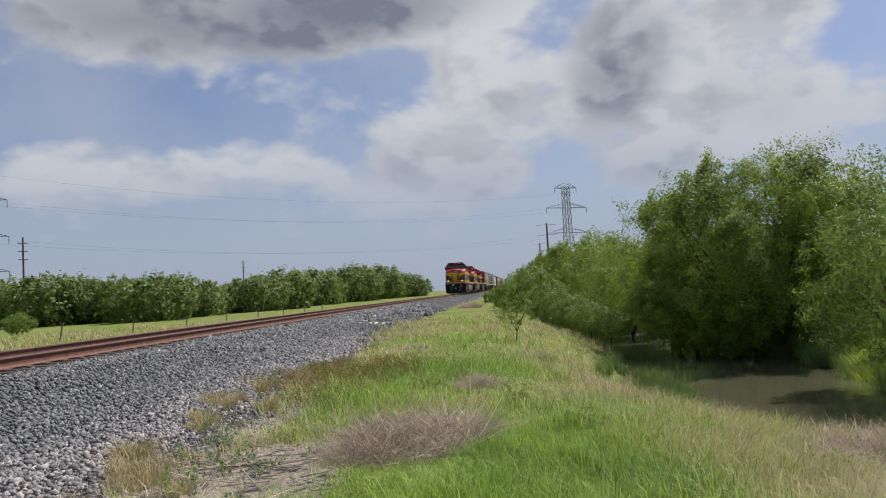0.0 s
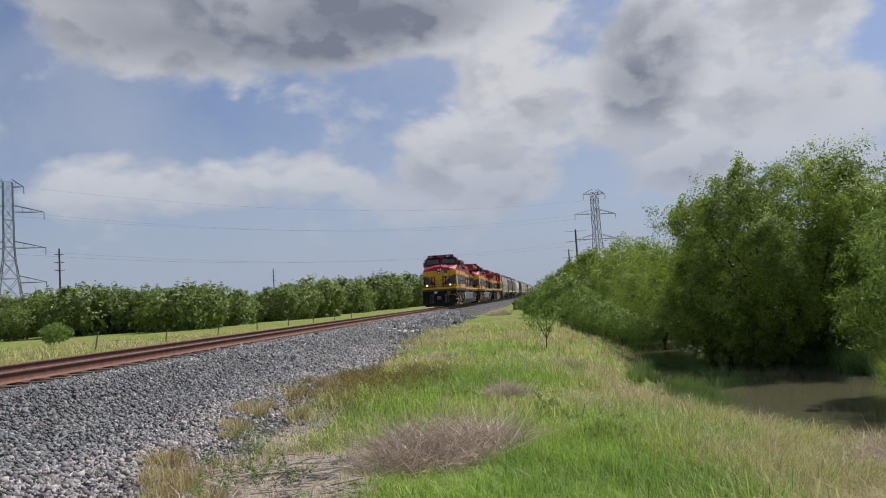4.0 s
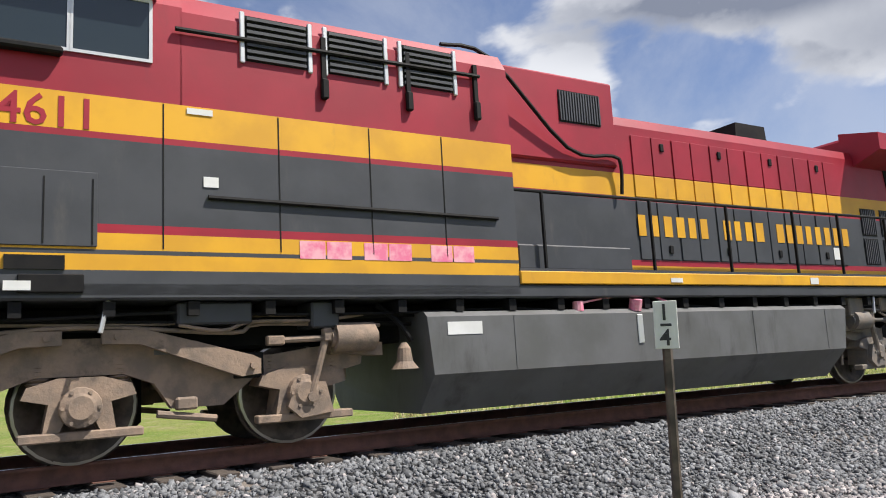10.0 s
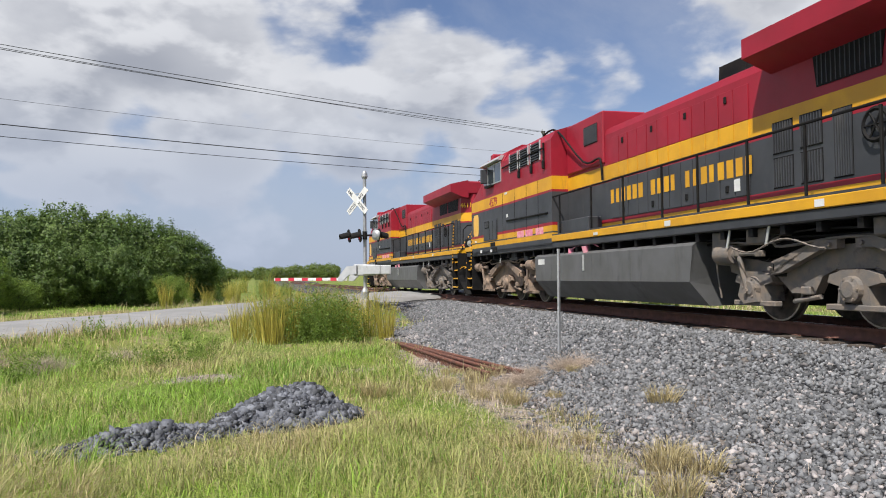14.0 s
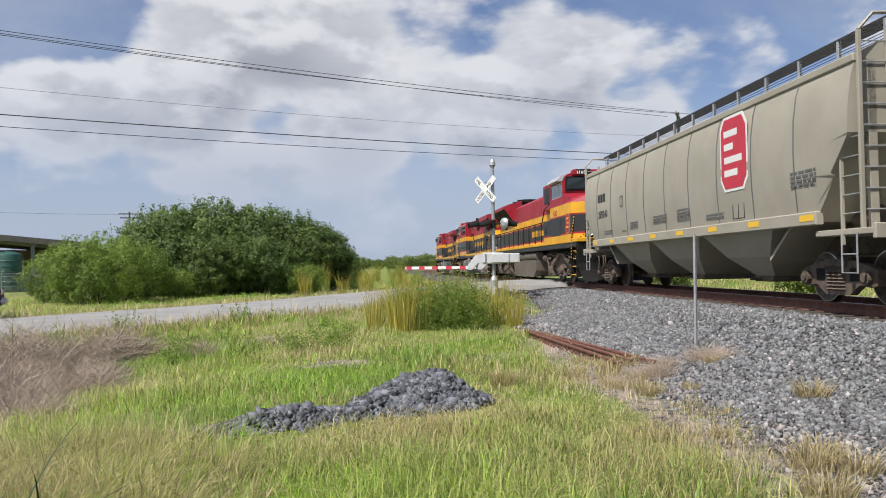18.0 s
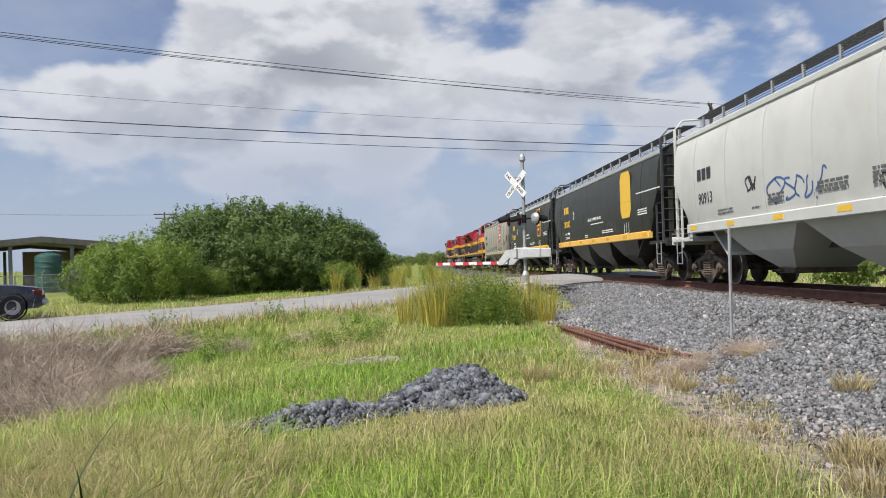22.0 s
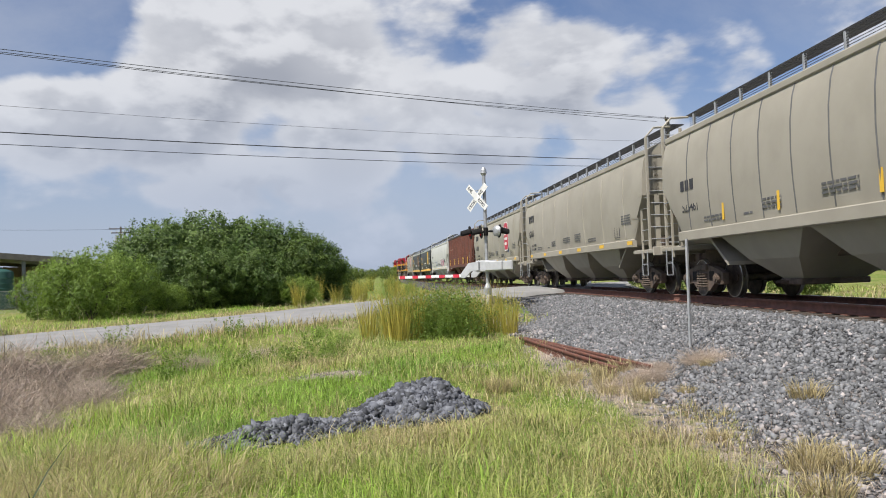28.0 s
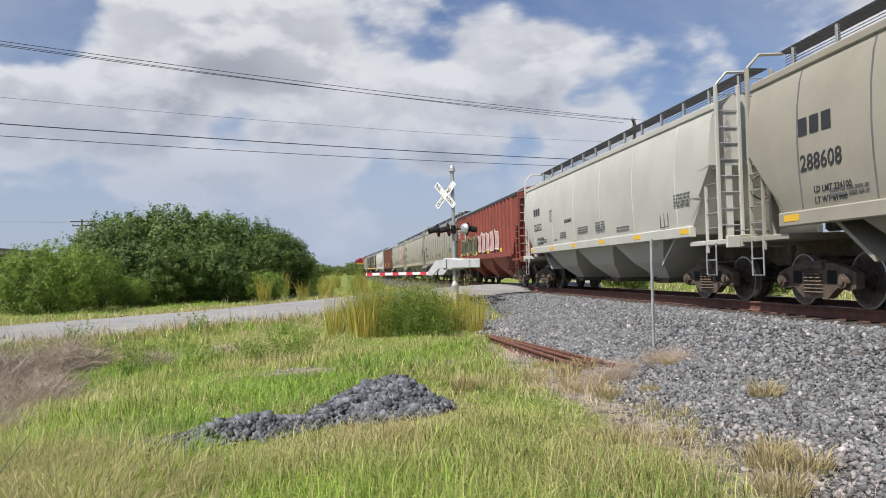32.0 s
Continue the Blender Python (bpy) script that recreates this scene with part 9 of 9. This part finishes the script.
# ---- wires, poles and towers ----
def wire(p, q, sag, r=0.012, n=22):
    pts = []
    for i in range(n + 1):
        t = i / n
        v = Vector(p).lerp(Vector(q), t)
        pts.append((v.x, v.y, v.z - sag * 4 * t * (1 - t)))
    return Mesh().rod(pts, r, 5)


def pole(name, x, y, top, label, arms=((-0.35, 1.2),), turn=0.0, r=0.15, extras=False):
    z = float(ground_z(x, y)) - 0.1
    ob = thing(name, label, "utility pole", "poles and towers", pose(x, y, z, 0, 0, turn))
    h = top - z
    part("shaft", Mesh().tube((0, 0, 0), (0, 0, h), r, 10, r * 0.62), WOODPOLE, ob, smooth=True)
    for dz, half in arms:
        a = part("crossarm", Mesh().box(-half, half, -0.06, 0.06, h + dz - 0.06, h + dz + 0.06, 0.01), WOODPOLE, ob)
        for k in (-0.92, -0.45, 0.45, 0.92):
            part("insulator", Mesh().lathe([(0.02, 0.0), (0.05, 0.03), (0.03, 0.06), (0.05, 0.09), (0.02, 0.14), (0.0, 0.14)], 8, "z", (k * half, 0, h + dz + 0.06)), GALV, a)
        part("brace", Mesh().rod([(-half * 0.6, 0.07, h + dz), (0, 0.09, h + dz - 0.6), (half * 0.6, 0.07, h + dz)], 0.018), GALV, ob)
    if extras:
        for k in (-0.45, 0.45):
            part("transformer", Mesh().tube((k, 0.2, h - 1.9), (k, 0.2, h - 1.1), 0.2, 12), GALV, ob, "grey pole transformer")
        part("street_arm", Mesh().rod([(0, 0, h - 2.2), (1.3, 0, h - 2.0), (1.35, 0, h - 2.05)], 0.03), GALV, ob)
    return ob


def build_poles():
    pole("utility_pole", -19.0, -48.9, 10.35, "wooden utility pole with two crossarms beyond the track", ((-0.25, 1.15), (-0.75, 1.0)), 63, 0.16)
    pole("utility_pole", 38.0, -19.6, 11.3, "wooden utility pole with crossarms", ((-0.25, 1.15),), 63, 0.16)
    d = Vector((-0.48, 0.88, 0))
    a, b = Vector((-19.0, -48.9, 0)), Vector((38.0, -19.6, 0))
    lines = ((-0.9, 10.25, 11.2, 0.5), (-0.1, 10.3, 11.1, 0.75), (0.9, 10.1, 10.75, 0.55), (0.0, 8.75, 8.6, 0.75), (0.1, 7.45, 7.1, 0.4), (0.0, 7.05, 6.75, 0.5))
    for k, (side, za, zb, sag) in enumerate(lines):
        w = part("wire", wire(a + d * side + Vector((0, 0, za)), b + d * side + Vector((0, 0, zb)), sag, 0.022 if k == 4 else 0.007 if k == 3 else 0.014), WIRE)
        tagged(w, "black overhead wire sagging between poles", "wire", "overhead wires")
    x, y = polar(-161.2, 92, True)
    pole("utility_pole", x, y, 7.0, "wooden utility pole with grey transformers", ((-0.25, 1.2), (-0.7, 1.0)), 20, 0.15, True)
    w = part("wire", wire((x, y, 6.7), (70, -60, 8.2), 0.7, 0.012), WIRE)
    tagged(w, "thin overhead wire by the shed", "wire", "overhead wires")
    x, y = polar(169.7, 150, True)
    pole("utility_pole", x, y, 8.8, "distant utility pole with one crossarm", ((-0.3, 2.0),), 0, 0.2)
    for bearing, dist, top in ((28.67, 170, 15.6), (14.42, 285, 15.7), (8.4, 390, 15.0), (31.0, 330, 14)):
        x, y = polar(bearing, dist)
        pole("line_pole", x, y, top, "tall thin distant line pole", ((-1.2, 0.9), (-2.8, 0.9), (-4.4, 0.9)), bearing, 0.24)
    for bearing, dist, top in ((-8.39, 350, 28.8), (-7.79, 520, 29.2)):
        x, y = polar(bearing, dist)
        pole("line_tower", x, y, top, "distant steel line tower with crossarms", ((-0.8, 4.6), (-5.4, 4.6)), 0, 0.6)


build_poles()


def lattice_tower(x, y, top, turn, label):
    z = -1.2
    H = top - z
    ob = thing("lattice_tower", label, "pylon", "poles and towers", pose(x, y, z, 0, 0, turn))

    def width(h):
        return float(np.interp(h, [0, H * 0.52, H], [3.6, 1.15, 1.0]))

    levels = [0, 0.2, 0.36, 0.48, 0.57, 0.66, 0.75, 0.84, 0.92, 1.0]
    r = 0.11
    for sx, sy in ((1, 1), (1, -1), (-1, 1), (-1, -1)):
        m = Mesh()
        for a, b in zip(levels, levels[1:]):
            wa, wb = width(a * H), width(b * H)
            m.tube((sx * wa, sy * wa, a * H), (sx * wb, sy * wb, b * H), r, 5)
        part("leg", m, LATTICE, ob)
    for axis in (0, 1):
        for s in (1, -1):
            m = Mesh()
            for a, b in zip(levels, levels[1:]):
                wa, wb = width(a * H), width(b * H)
                p = [(-wa, s * wa, a * H), (wa, s * wa, a * H), (-wb, s * wb, b * H), (wb, s * wb, b * H)]
                if axis:
                    p = [(q[1], q[0], q[2]) for q in p]
                m.tube(p[0], p[3], 0.065, 4).tube(p[1], p[2], 0.065, 4).tube(p[2], p[3], 0.065, 4)
            part("lattice_face", m, LATTICE, ob)
    for h, half in ((0.97, 3.4), (0.80, 7.6), (0.56, 7.8), (0.33, 7.8)) if top < 35.2 else ((0.985, 4.4), (0.79, 8.2), (0.545, 8.2)):
        for s in (1, -1):
            w = width(h * H)
            arm = Mesh()
            for yy in (-w, w):
                arm.tube((s * w, yy, h * H), (s * half, 0, h * H), 0.08, 4).tube((s * w, yy, h * H + 1.7), (s * half, 0, h * H), 0.08, 4)
            for t in (0.3, 0.6):
                q = w + (half - w) * t
                arm.tube((s * q, -w * (1 - t), h * H), (s * q, w * (1 - t), h * H), 0.05, 4).tube((s * q, 0, h * H), (s * q, 0, h * H + 1.7 * (1 - t)), 0.05, 4)
            ar = part("crossarm", arm, LATTICE, ob)
            part("insulator_string", Mesh().tube((s * half, 0, h * H), (s * half, 0, h * H - 1.8), 0.09, 6), LATTICE, ar)
    return ob


def build_towers():
    xa, ya = polar(31.62, 207)
    xb, yb = polar(-9.95, 274)
    lattice_tower(xa, ya, 35.0, 25, "tall grey steel lattice transmission tower")
    lattice_tower(xb, yb, 35.4, 20, "tall grey steel lattice transmission tower far off")
    for k, (h, s) in enumerate(((27.5, 1), (27.5, -1), (18.4, 1), (18.4, -1), (33.8, 1))):
        d = Vector((0.7, 0.7, 0)) * 7 * s
        w = part("power_line", wire(Vector((xa, ya, h)) + d, Vector((xb, yb, h)) + d, 5.0, 0.013, 30), WIRE)
        tagged(w, "thin high-voltage line between the towers", "wire", "overhead wires")


build_towers()


# ---- buildings ----
STEELROOF = material("weathered roof sheet", (0.16, 0.145, 0.13), 0.6, 0.2, second=(0.12, 0.11, 0.10), scale=2)
BEIGE = material("beige wall sheet", (0.40, 0.28, 0.17), 0.7, second=(0.34, 0.24, 0.15), scale=1)
TANKGREEN = material("dark green tank plastic", (0.022, 0.075, 0.062), 0.45, second=(0.03, 0.09, 0.075), scale=1.5)
REDROOF = material("rusty red roof sheet", (0.33, 0.085, 0.045), 0.8, second=(0.24, 0.065, 0.04), scale=0.8, dirt=(0.16, 0.06, 0.04), dirt_scale=0.7)
BARNWOOD = material("grey weathered barn boards", (0.27, 0.25, 0.235), 0.9, second=(0.17, 0.155, 0.145), scale=3, stretch=(6, 6, 0.5))
CARBLUE = material("dark blue car paint", (0.012, 0.016, 0.035), 0.25, coat=0.6, second=(0.014, 0.018, 0.04), scale=2)
RUBBER = material("tyre rubber", (0.018, 0.018, 0.018), 0.85)


def build_shed():
    x, y = polar(-153.0, 78, True)
    s = thing("open_shed", "open steel shed with a low gabled roof", "shed", at=pose(x, y, -0.95, 0, 0, -154 + 180 + 4))
    W, D, He, Hr = 6.6, 9.0, 3.6, 4.3
    for px in (-W, -2.2, 2.2, W):
        for py in (-D, 0, D):
            if abs(px) == W or py != 0:
                part("column", Mesh().box(px - 0.14, px + 0.14, py - 0.14, py + 0.14, 0, He + 0.05, 0.02), LATTICE, s)
    for sg in (1, -1):
        part("roof_slope", Mesh().prism([(0, Hr), (sg * (W + 0.5), He), (sg * (W + 0.5), He + 0.12), (0, Hr + 0.12)], -D - 0.4, D + 0.4), STEELROOF, s)
        part("eave_wall", Mesh().box(*sorted((sg * W, sg * (W + 0.06))), -D, D, He - 1.1, He), STEELROOF, s)
    part("gable_fascia", Mesh().prism([(0, Hr), (W + 0.5, He), (W + 0.5, He - 0.35), (0, Hr - 0.35), (-W - 0.5, He - 0.35), (-W - 0.5, He)], -D - 0.42, -D - 0.36), STEELROOF, s)
    part("gable_fascia", Mesh().prism([(0, Hr), (W + 0.5, He), (W + 0.5, He - 0.35), (0, Hr - 0.35), (-W - 0.5, He - 0.35), (-W - 0.5, He)], D + 0.36, D + 0.42), STEELROOF, s)
    part("back_wall", Mesh().box(-W, 1.0, -0.1, 0.1, 0, He - 0.2), BEIGE, s)
    part("door_leaf", Mesh().box(-5.5, -2.6, 0.12, 0.2, 0, 2.5), STEELROOF, s)
    part("white_wall", Mesh().box(-W, -2.4, 5.5, 5.7, 0, 2.6), WHITE, s)
    b = thing("white_building", "white metal building behind the shed", "building", at=pose(*polar(-158.6, 96, True), -0.95, 0, 0, 30))
    part("wall", Mesh().box(-6, 6, -4, 4, 0, 2.9), WHITE, b)
    part("roof", Mesh().prism([(-4.2, 2.9), (4.2, 2.9), (0, 3.5)], -6.2, 6.2, "x"), STEELROOF, b)
    part("door", Mesh().box(-2, 0, 4.0, 4.05, 0, 2.1), BEIGE, b)
    tx, ty = polar(-153.8, 68, True)
    t = thing("water_tank", "dark green upright plastic water tank", "tank", at=(tx, ty, -0.95))
    part("shell", Mesh().lathe([(1.0, 0.0), (1.02, 0.05), (1.02, 1.5), (1.0, 1.52), (1.0, 2.72), (0.95, 2.85), (0.5, 3.05), (0.22, 3.08), (0.22, 3.2), (0.0, 3.2)], 28, "z"), TANKGREEN, t, smooth=True)
    for k in range(6):
        part("rib", Mesh().lathe([(1.02, 0.0), (1.045, 0.03), (1.02, 0.06)], 28, "z", (0, 0, 0.3 + k * 0.4)), TANKGREEN, t)
    f = thing("chain_link_fence", "grey chain-link fence on steel posts", "fence")
    pts = [polar(-147 - 1.6 * k, 50 + 0.9 * k, True) for k in range(8)]
    for p, q in zip(pts, pts[1:]):
        z = -0.95
        part("post", Mesh().tube((p[0], p[1], z), (p[0], p[1], z + 1.45), 0.035, 6).tube((p[0], p[1], z + 1.42), (p[0] - 0.2, p[1] + 0.15, z + 1.7), 0.02, 5), GALV, f)
        part("top_rail", Mesh().tube((p[0], p[1], z + 1.4), (q[0], q[1], z + 1.4), 0.022, 5), GALV, f)
        m = Mesh()
        P, Q = Vector((p[0], p[1], z)), Vector((q[0], q[1], z))
        n = 26
        for k in range(n):
            a, b2 = P.lerp(Q, k / n), P.lerp(Q, (k + 1) / n)
            m.tube(a, b2 + Vector((0, 0, 1.4)), 0.004, 3).tube(a + Vector((0, 0, 1.4)), b2, 0.004, 3)
        part("mesh_panel", m, GALV, f)


build_shed()


def build_farm():
    x, y = polar(53.2, 165)
    b = thing("barn", "old barn with grey boards and a rusty red roof", "barn", at=pose(x, y, -1.1, 0, 0, 53 + 8))
    part("barn_body", Mesh().prism([(-3.4, 0), (3.4, 0), (3.4, 3.6), (0, 5.9), (-3.4, 3.6)], -7, 7, "x"), BARNWOOD, b)
    for k in range(20):
        part("board", Mesh().box(7.0, 7.03, -3.3 + k * 0.33, -3.3 + k * 0.33 + 0.29, 0, 3.6 + 2.2 * (1 - abs(-3.15 + k * 0.33) / 3.4)), BARNWOOD, b)
    for s in (1, -1):
        part("roof_slope", Mesh().prism([(0, 6.0), (s * 3.9, 3.45), (s * 3.9, 3.58), (0, 6.15)], -7.5, 7.5, "x"), REDROOF, b)
    x, y = polar(50.0, 130)
    t = thing("travel_trailer", "long white and grey travel trailer parked by the barn", "trailer", at=pose(x, y, -1.15, 0, 0, 50 + 14))
    part("body", Mesh().box(-5.8, 5.8, -1.25, 1.25, 0.5, 2.75, 0.12), ALU, t)
    part("end_wall", Mesh().box(5.78, 5.86, -1.2, 1.2, 0.55, 2.7, 0.03).box(4.0, 5.8, -1.29, -1.24, 0.6, 2.7), WHITE, t, "white rear end")
    part("stripe", Mesh().box(-5.7, 4.0, -1.27, -1.24, 0.6, 1.5), WHITE, t)
    for a in (-4.4, -1.9, 0.9):
        part("window", Mesh().box(a, a + 1.3, -1.285, -1.25, 1.55, 2.2, 0.02), GLASSY, t)
    part("roof_vent", Mesh().box(3.9, 4.6, -0.4, 0.4, 2.75, 2.95, 0.05), WHITE, t)
    for a in (-0.8, 0.2):
        part("wheel", Mesh().tube((a, -1.2, 0.36), (a, -0.95, 0.36), 0.36, 14), RUBBER, t)
        part("wheel", Mesh().tube((a, 0.95, 0.36), (a, 1.2, 0.36), 0.36, 14), RUBBER, t)
    for k, (bearing, dist, w, h) in enumerate(((168.2, 125, 5.0, 1.7), (165.6, 122, 7.5, 2.3), (163.6, 110, 3.6, 2.9))):
        x, y = polar(bearing, dist, True)
        s = thing("white_house", "low white building beyond the crossing", "building", "buildings beyond the crossing", pose(x, y, -1.0, 0, 0, bearing + 8))
        part("wall", Mesh().box(-w, w, -3, 3, 0, h), WHITE, s)
        part("roof", Mesh().prism([(-3.4, h), (3.4, h), (0, h + 0.8)], -w - 0.4, w + 0.4, "x"), ALU if k < 2 else BEIGE, s)
        for a in (-0.6, 0.1, 0.6):
            part("window", Mesh().box(a * w, a * w + 0.9, 2.98, 3.04, h * 0.4, h * 0.75).box(a * w, a * w + 0.9, -3.04, -2.98, h * 0.4, h * 0.75), GLASSY, s)
    f = thing("field_fence", "leaning old wooden fence posts in the field", "fence")
    rng = random.Random(77)
    for k in range(13):
        y = 2 + k * 7.2
        x = float(track_x(y)) - 13.5
        z = float(ground_z(x, y))
        part("fence_post", Mesh().tube((x, y, z - 0.1), (x + rng.uniform(-0.05, 0.05), y + 0.3 + rng.uniform(-0.1, 0.2), z + rng.uniform(0.75, 1.0)), 0.04, 6), WOODPOLE, f)


build_farm()


def build_car():
    x, y = polar(-147.8, 24.0, True)
    c = thing("car", "dark blue car waiting on the road", "car", at=pose(x, y, -0.56, 0, 0, heading(-0.72, -0.69)))
    secs = []
    for px, half, z0, z1 in ((-2.35, 0.70, 0.42, 0.86), (-2.1, 0.82, 0.28, 0.98), (-1.2, 0.88, 0.25, 1.02), (0.6, 0.89, 0.25, 1.0), (1.5, 0.87, 0.26, 0.94), (2.1, 0.80, 0.28, 0.86), (2.3, 0.70, 0.36, 0.72)):
        secs.append([(px, -half, z0), (px, half, z0), (px, half * 1.02, (z0 + z1) / 2), (px, half * 0.94, z1 - 0.03), (px, half * 0.8, z1), (px, -half * 0.8, z1), (px, -half * 0.94, z1 - 0.03), (px, -half * 1.02, (z0 + z1) / 2)])
    part("body", Mesh().loft(secs), CARBLUE, c, smooth=True)
    cab = [[(px, -h, 0.98), (px, h, 0.98), (px + t, h * 0.82, z), (px + t, -h * 0.82, z)] for px, h, z, t in ((-1.9, 0.8, 1.02, 0.0), (-1.4, 0.84, 1.36, 0.15), (-0.2, 0.86, 1.44, 0.0), (0.35, 0.84, 1.34, -0.1), (0.95, 0.80, 1.0, 0.0))]
    part("glasshouse", Mesh().loft(cab), GLASSY, c)
    part("roof_panel", Mesh().loft([[(px, -h, z), (px, h, z), (px, h, z + 0.03), (px, -h, z + 0.03)] for px, h, z in ((-1.25, 0.68, 1.37), (-0.2, 0.70, 1.45), (0.25, 0.66, 1.36))]), CARBLUE, c)
    for s in (1, -1):
        for px in (-1.4, 1.42):
            w = part("wheel", Mesh().lathe([(0.2, -0.1), (0.31, -0.1), (0.325, 0.0), (0.31, 0.1), (0.2, 0.1)], 20, "y", (px, s * 0.80, 0.325)), RUBBER, c)
            part("rim", Mesh().lathe([(0.0, 0.05), (0.18, 0.07), (0.21, 0.09), (0.21, -0.09), (0.0, -0.05)], 16, "y", (px, s * 0.80, 0.325)), GALV, w)
            part("wheel_arch", Mesh().lathe([(0.37, -0.06), (0.40, 0.0), (0.37, 0.06)], 20, "y", (px, s * 0.84, 0.34)), BLACK, c)
        part("headlight", Mesh().box(2.08, 2.27, *sorted((s * 0.42, s * 0.78)), 0.62, 0.76, 0.04), ALU, c)
        part("marker_light", Mesh().box(1.95, 2.2, *sorted((s * 0.74, s * 0.815)), 0.60, 0.78, 0.03), material_red_glass, c, "red-orange corner lamp")
        part("door_mirror", Mesh().box(0.5, 0.7, *sorted((s * 0.88, s * 1.06)), 0.98, 1.12, 0.03), CARBLUE, c)
        part("side_moulding", Mesh().box(-1.0, 1.0, *sorted((s * 0.90, s * 0.915)), 0.52, 0.58, 0.01), BLACK, c)
    part("front_bumper", Mesh().box(2.15, 2.38, -0.78, 0.78, 0.36, 0.54, 0.06), GALV, c)
    part("rear_bumper", Mesh().box(-2.42, -2.25, -0.78, 0.78, 0.4, 0.58, 0.06), BLACK, c)


build_car()


def bird(name, length, span, label):
    """A dark bird in flight, its wings hinged at the shoulders."""
    b = thing(name, label, "bird")
    secs = [[(x, r * math.cos(a), r * math.sin(a)) for a in (k * math.pi / 4 for k in range(8))] for x, r in
            ((-0.5 * length, 0.01 * length), (-0.25 * length, 0.05 * length), (0.0, 0.11 * length), (0.22 * length, 0.10 * length), (0.38 * length, 0.06 * length), (0.5 * length, 0.008 * length))]
    part("body", Mesh().loft(secs), BIRD, b, smooth=True)
    part("tail", Mesh().prism([(-0.3 * length, 0.03 * length), (-0.62 * length, 0.10 * length), (-0.62 * length, -0.10 * length), (-0.3 * length, -0.03 * length)], -0.012 * length, 0.012 * length, "z"), BIRD, b)
    wings = []
    for s in (1, -1):
        w = Mesh().prism([(0.22 * length, 0.0), (0.26 * length, s * span * 0.22), (0.02 * length, s * span * 0.5), (-0.04 * length, s * span * 0.25), (-0.12 * length, 0.0)], -0.01 * length, 0.01 * length, "z")
        wings.append((part("wing", w, BIRD, b), s))
    return b, wings


BIRD = material("black feathers", (0.012, 0.012, 0.013), 0.6, second=(0.02, 0.02, 0.022), scale=20)
BIRDS = [(bird("swallow", 0.17, 0.34, "small black swallow flying over the meadow"), (-23.2, 49.8, 3.4), (8.2, -7.54, -0.12), 7.0),
         (bird("grackle", 0.36, 0.46, "black long-tailed bird flying past overhead"), (-70.9, 50.2, 4.9), (12.7, -5.5, -0.08), 5.0)]


# ---- what moves ----
def motions():
    for ob, a, b, flip in UNITS:
        walk(ob, [(t, train_pose(a, b, t, flip)) for t in range(33)])
    # the wheels turn while they roll past near by
    for ob, x, r, c in ROLLERS:
        flip = -1.0 if ob.parent.parent.name.startswith("locomotive.002") else 1.0
        near = min(max(c / SPEED, 2.5), 30.5)
        first, last = max(0, round((near - 2.4) * FPS)), min(32 * FPS, round((near + 2.4) * FPS))
        rows = []
        for k in sorted({0, 32 * FPS, *range(first, last + 1)}):
            turn = math.degrees(SPEED * min(max(k, first), last) / FPS / r) * flip
            rows.append((k / FPS, pose(x, 0, r, 0, turn % 360, 0)))
        walk(ob, rows)

    for (ob, wings), start, speed, beats in BIRDS:
        start, speed = Vector(start), Vector(speed)
        walk(ob, [(t, pose(*(start + speed * t + Vector((0, 0, max(0, t - 7) * 0.6))), 0, 0, math.degrees(math.atan2(speed.y, speed.x)))) for t in range(33)])
        for wing, s in wings:
            walk(wing, [(k / 10, pose(0, 0, 0, s * (12 + 34 * math.sin(beats * k / 10 * 2.6)), 0, 0)) for k in range(0, 81)] + [(32.0, pose(0, 0, 0, s * 10, 0, 0))])


motions()
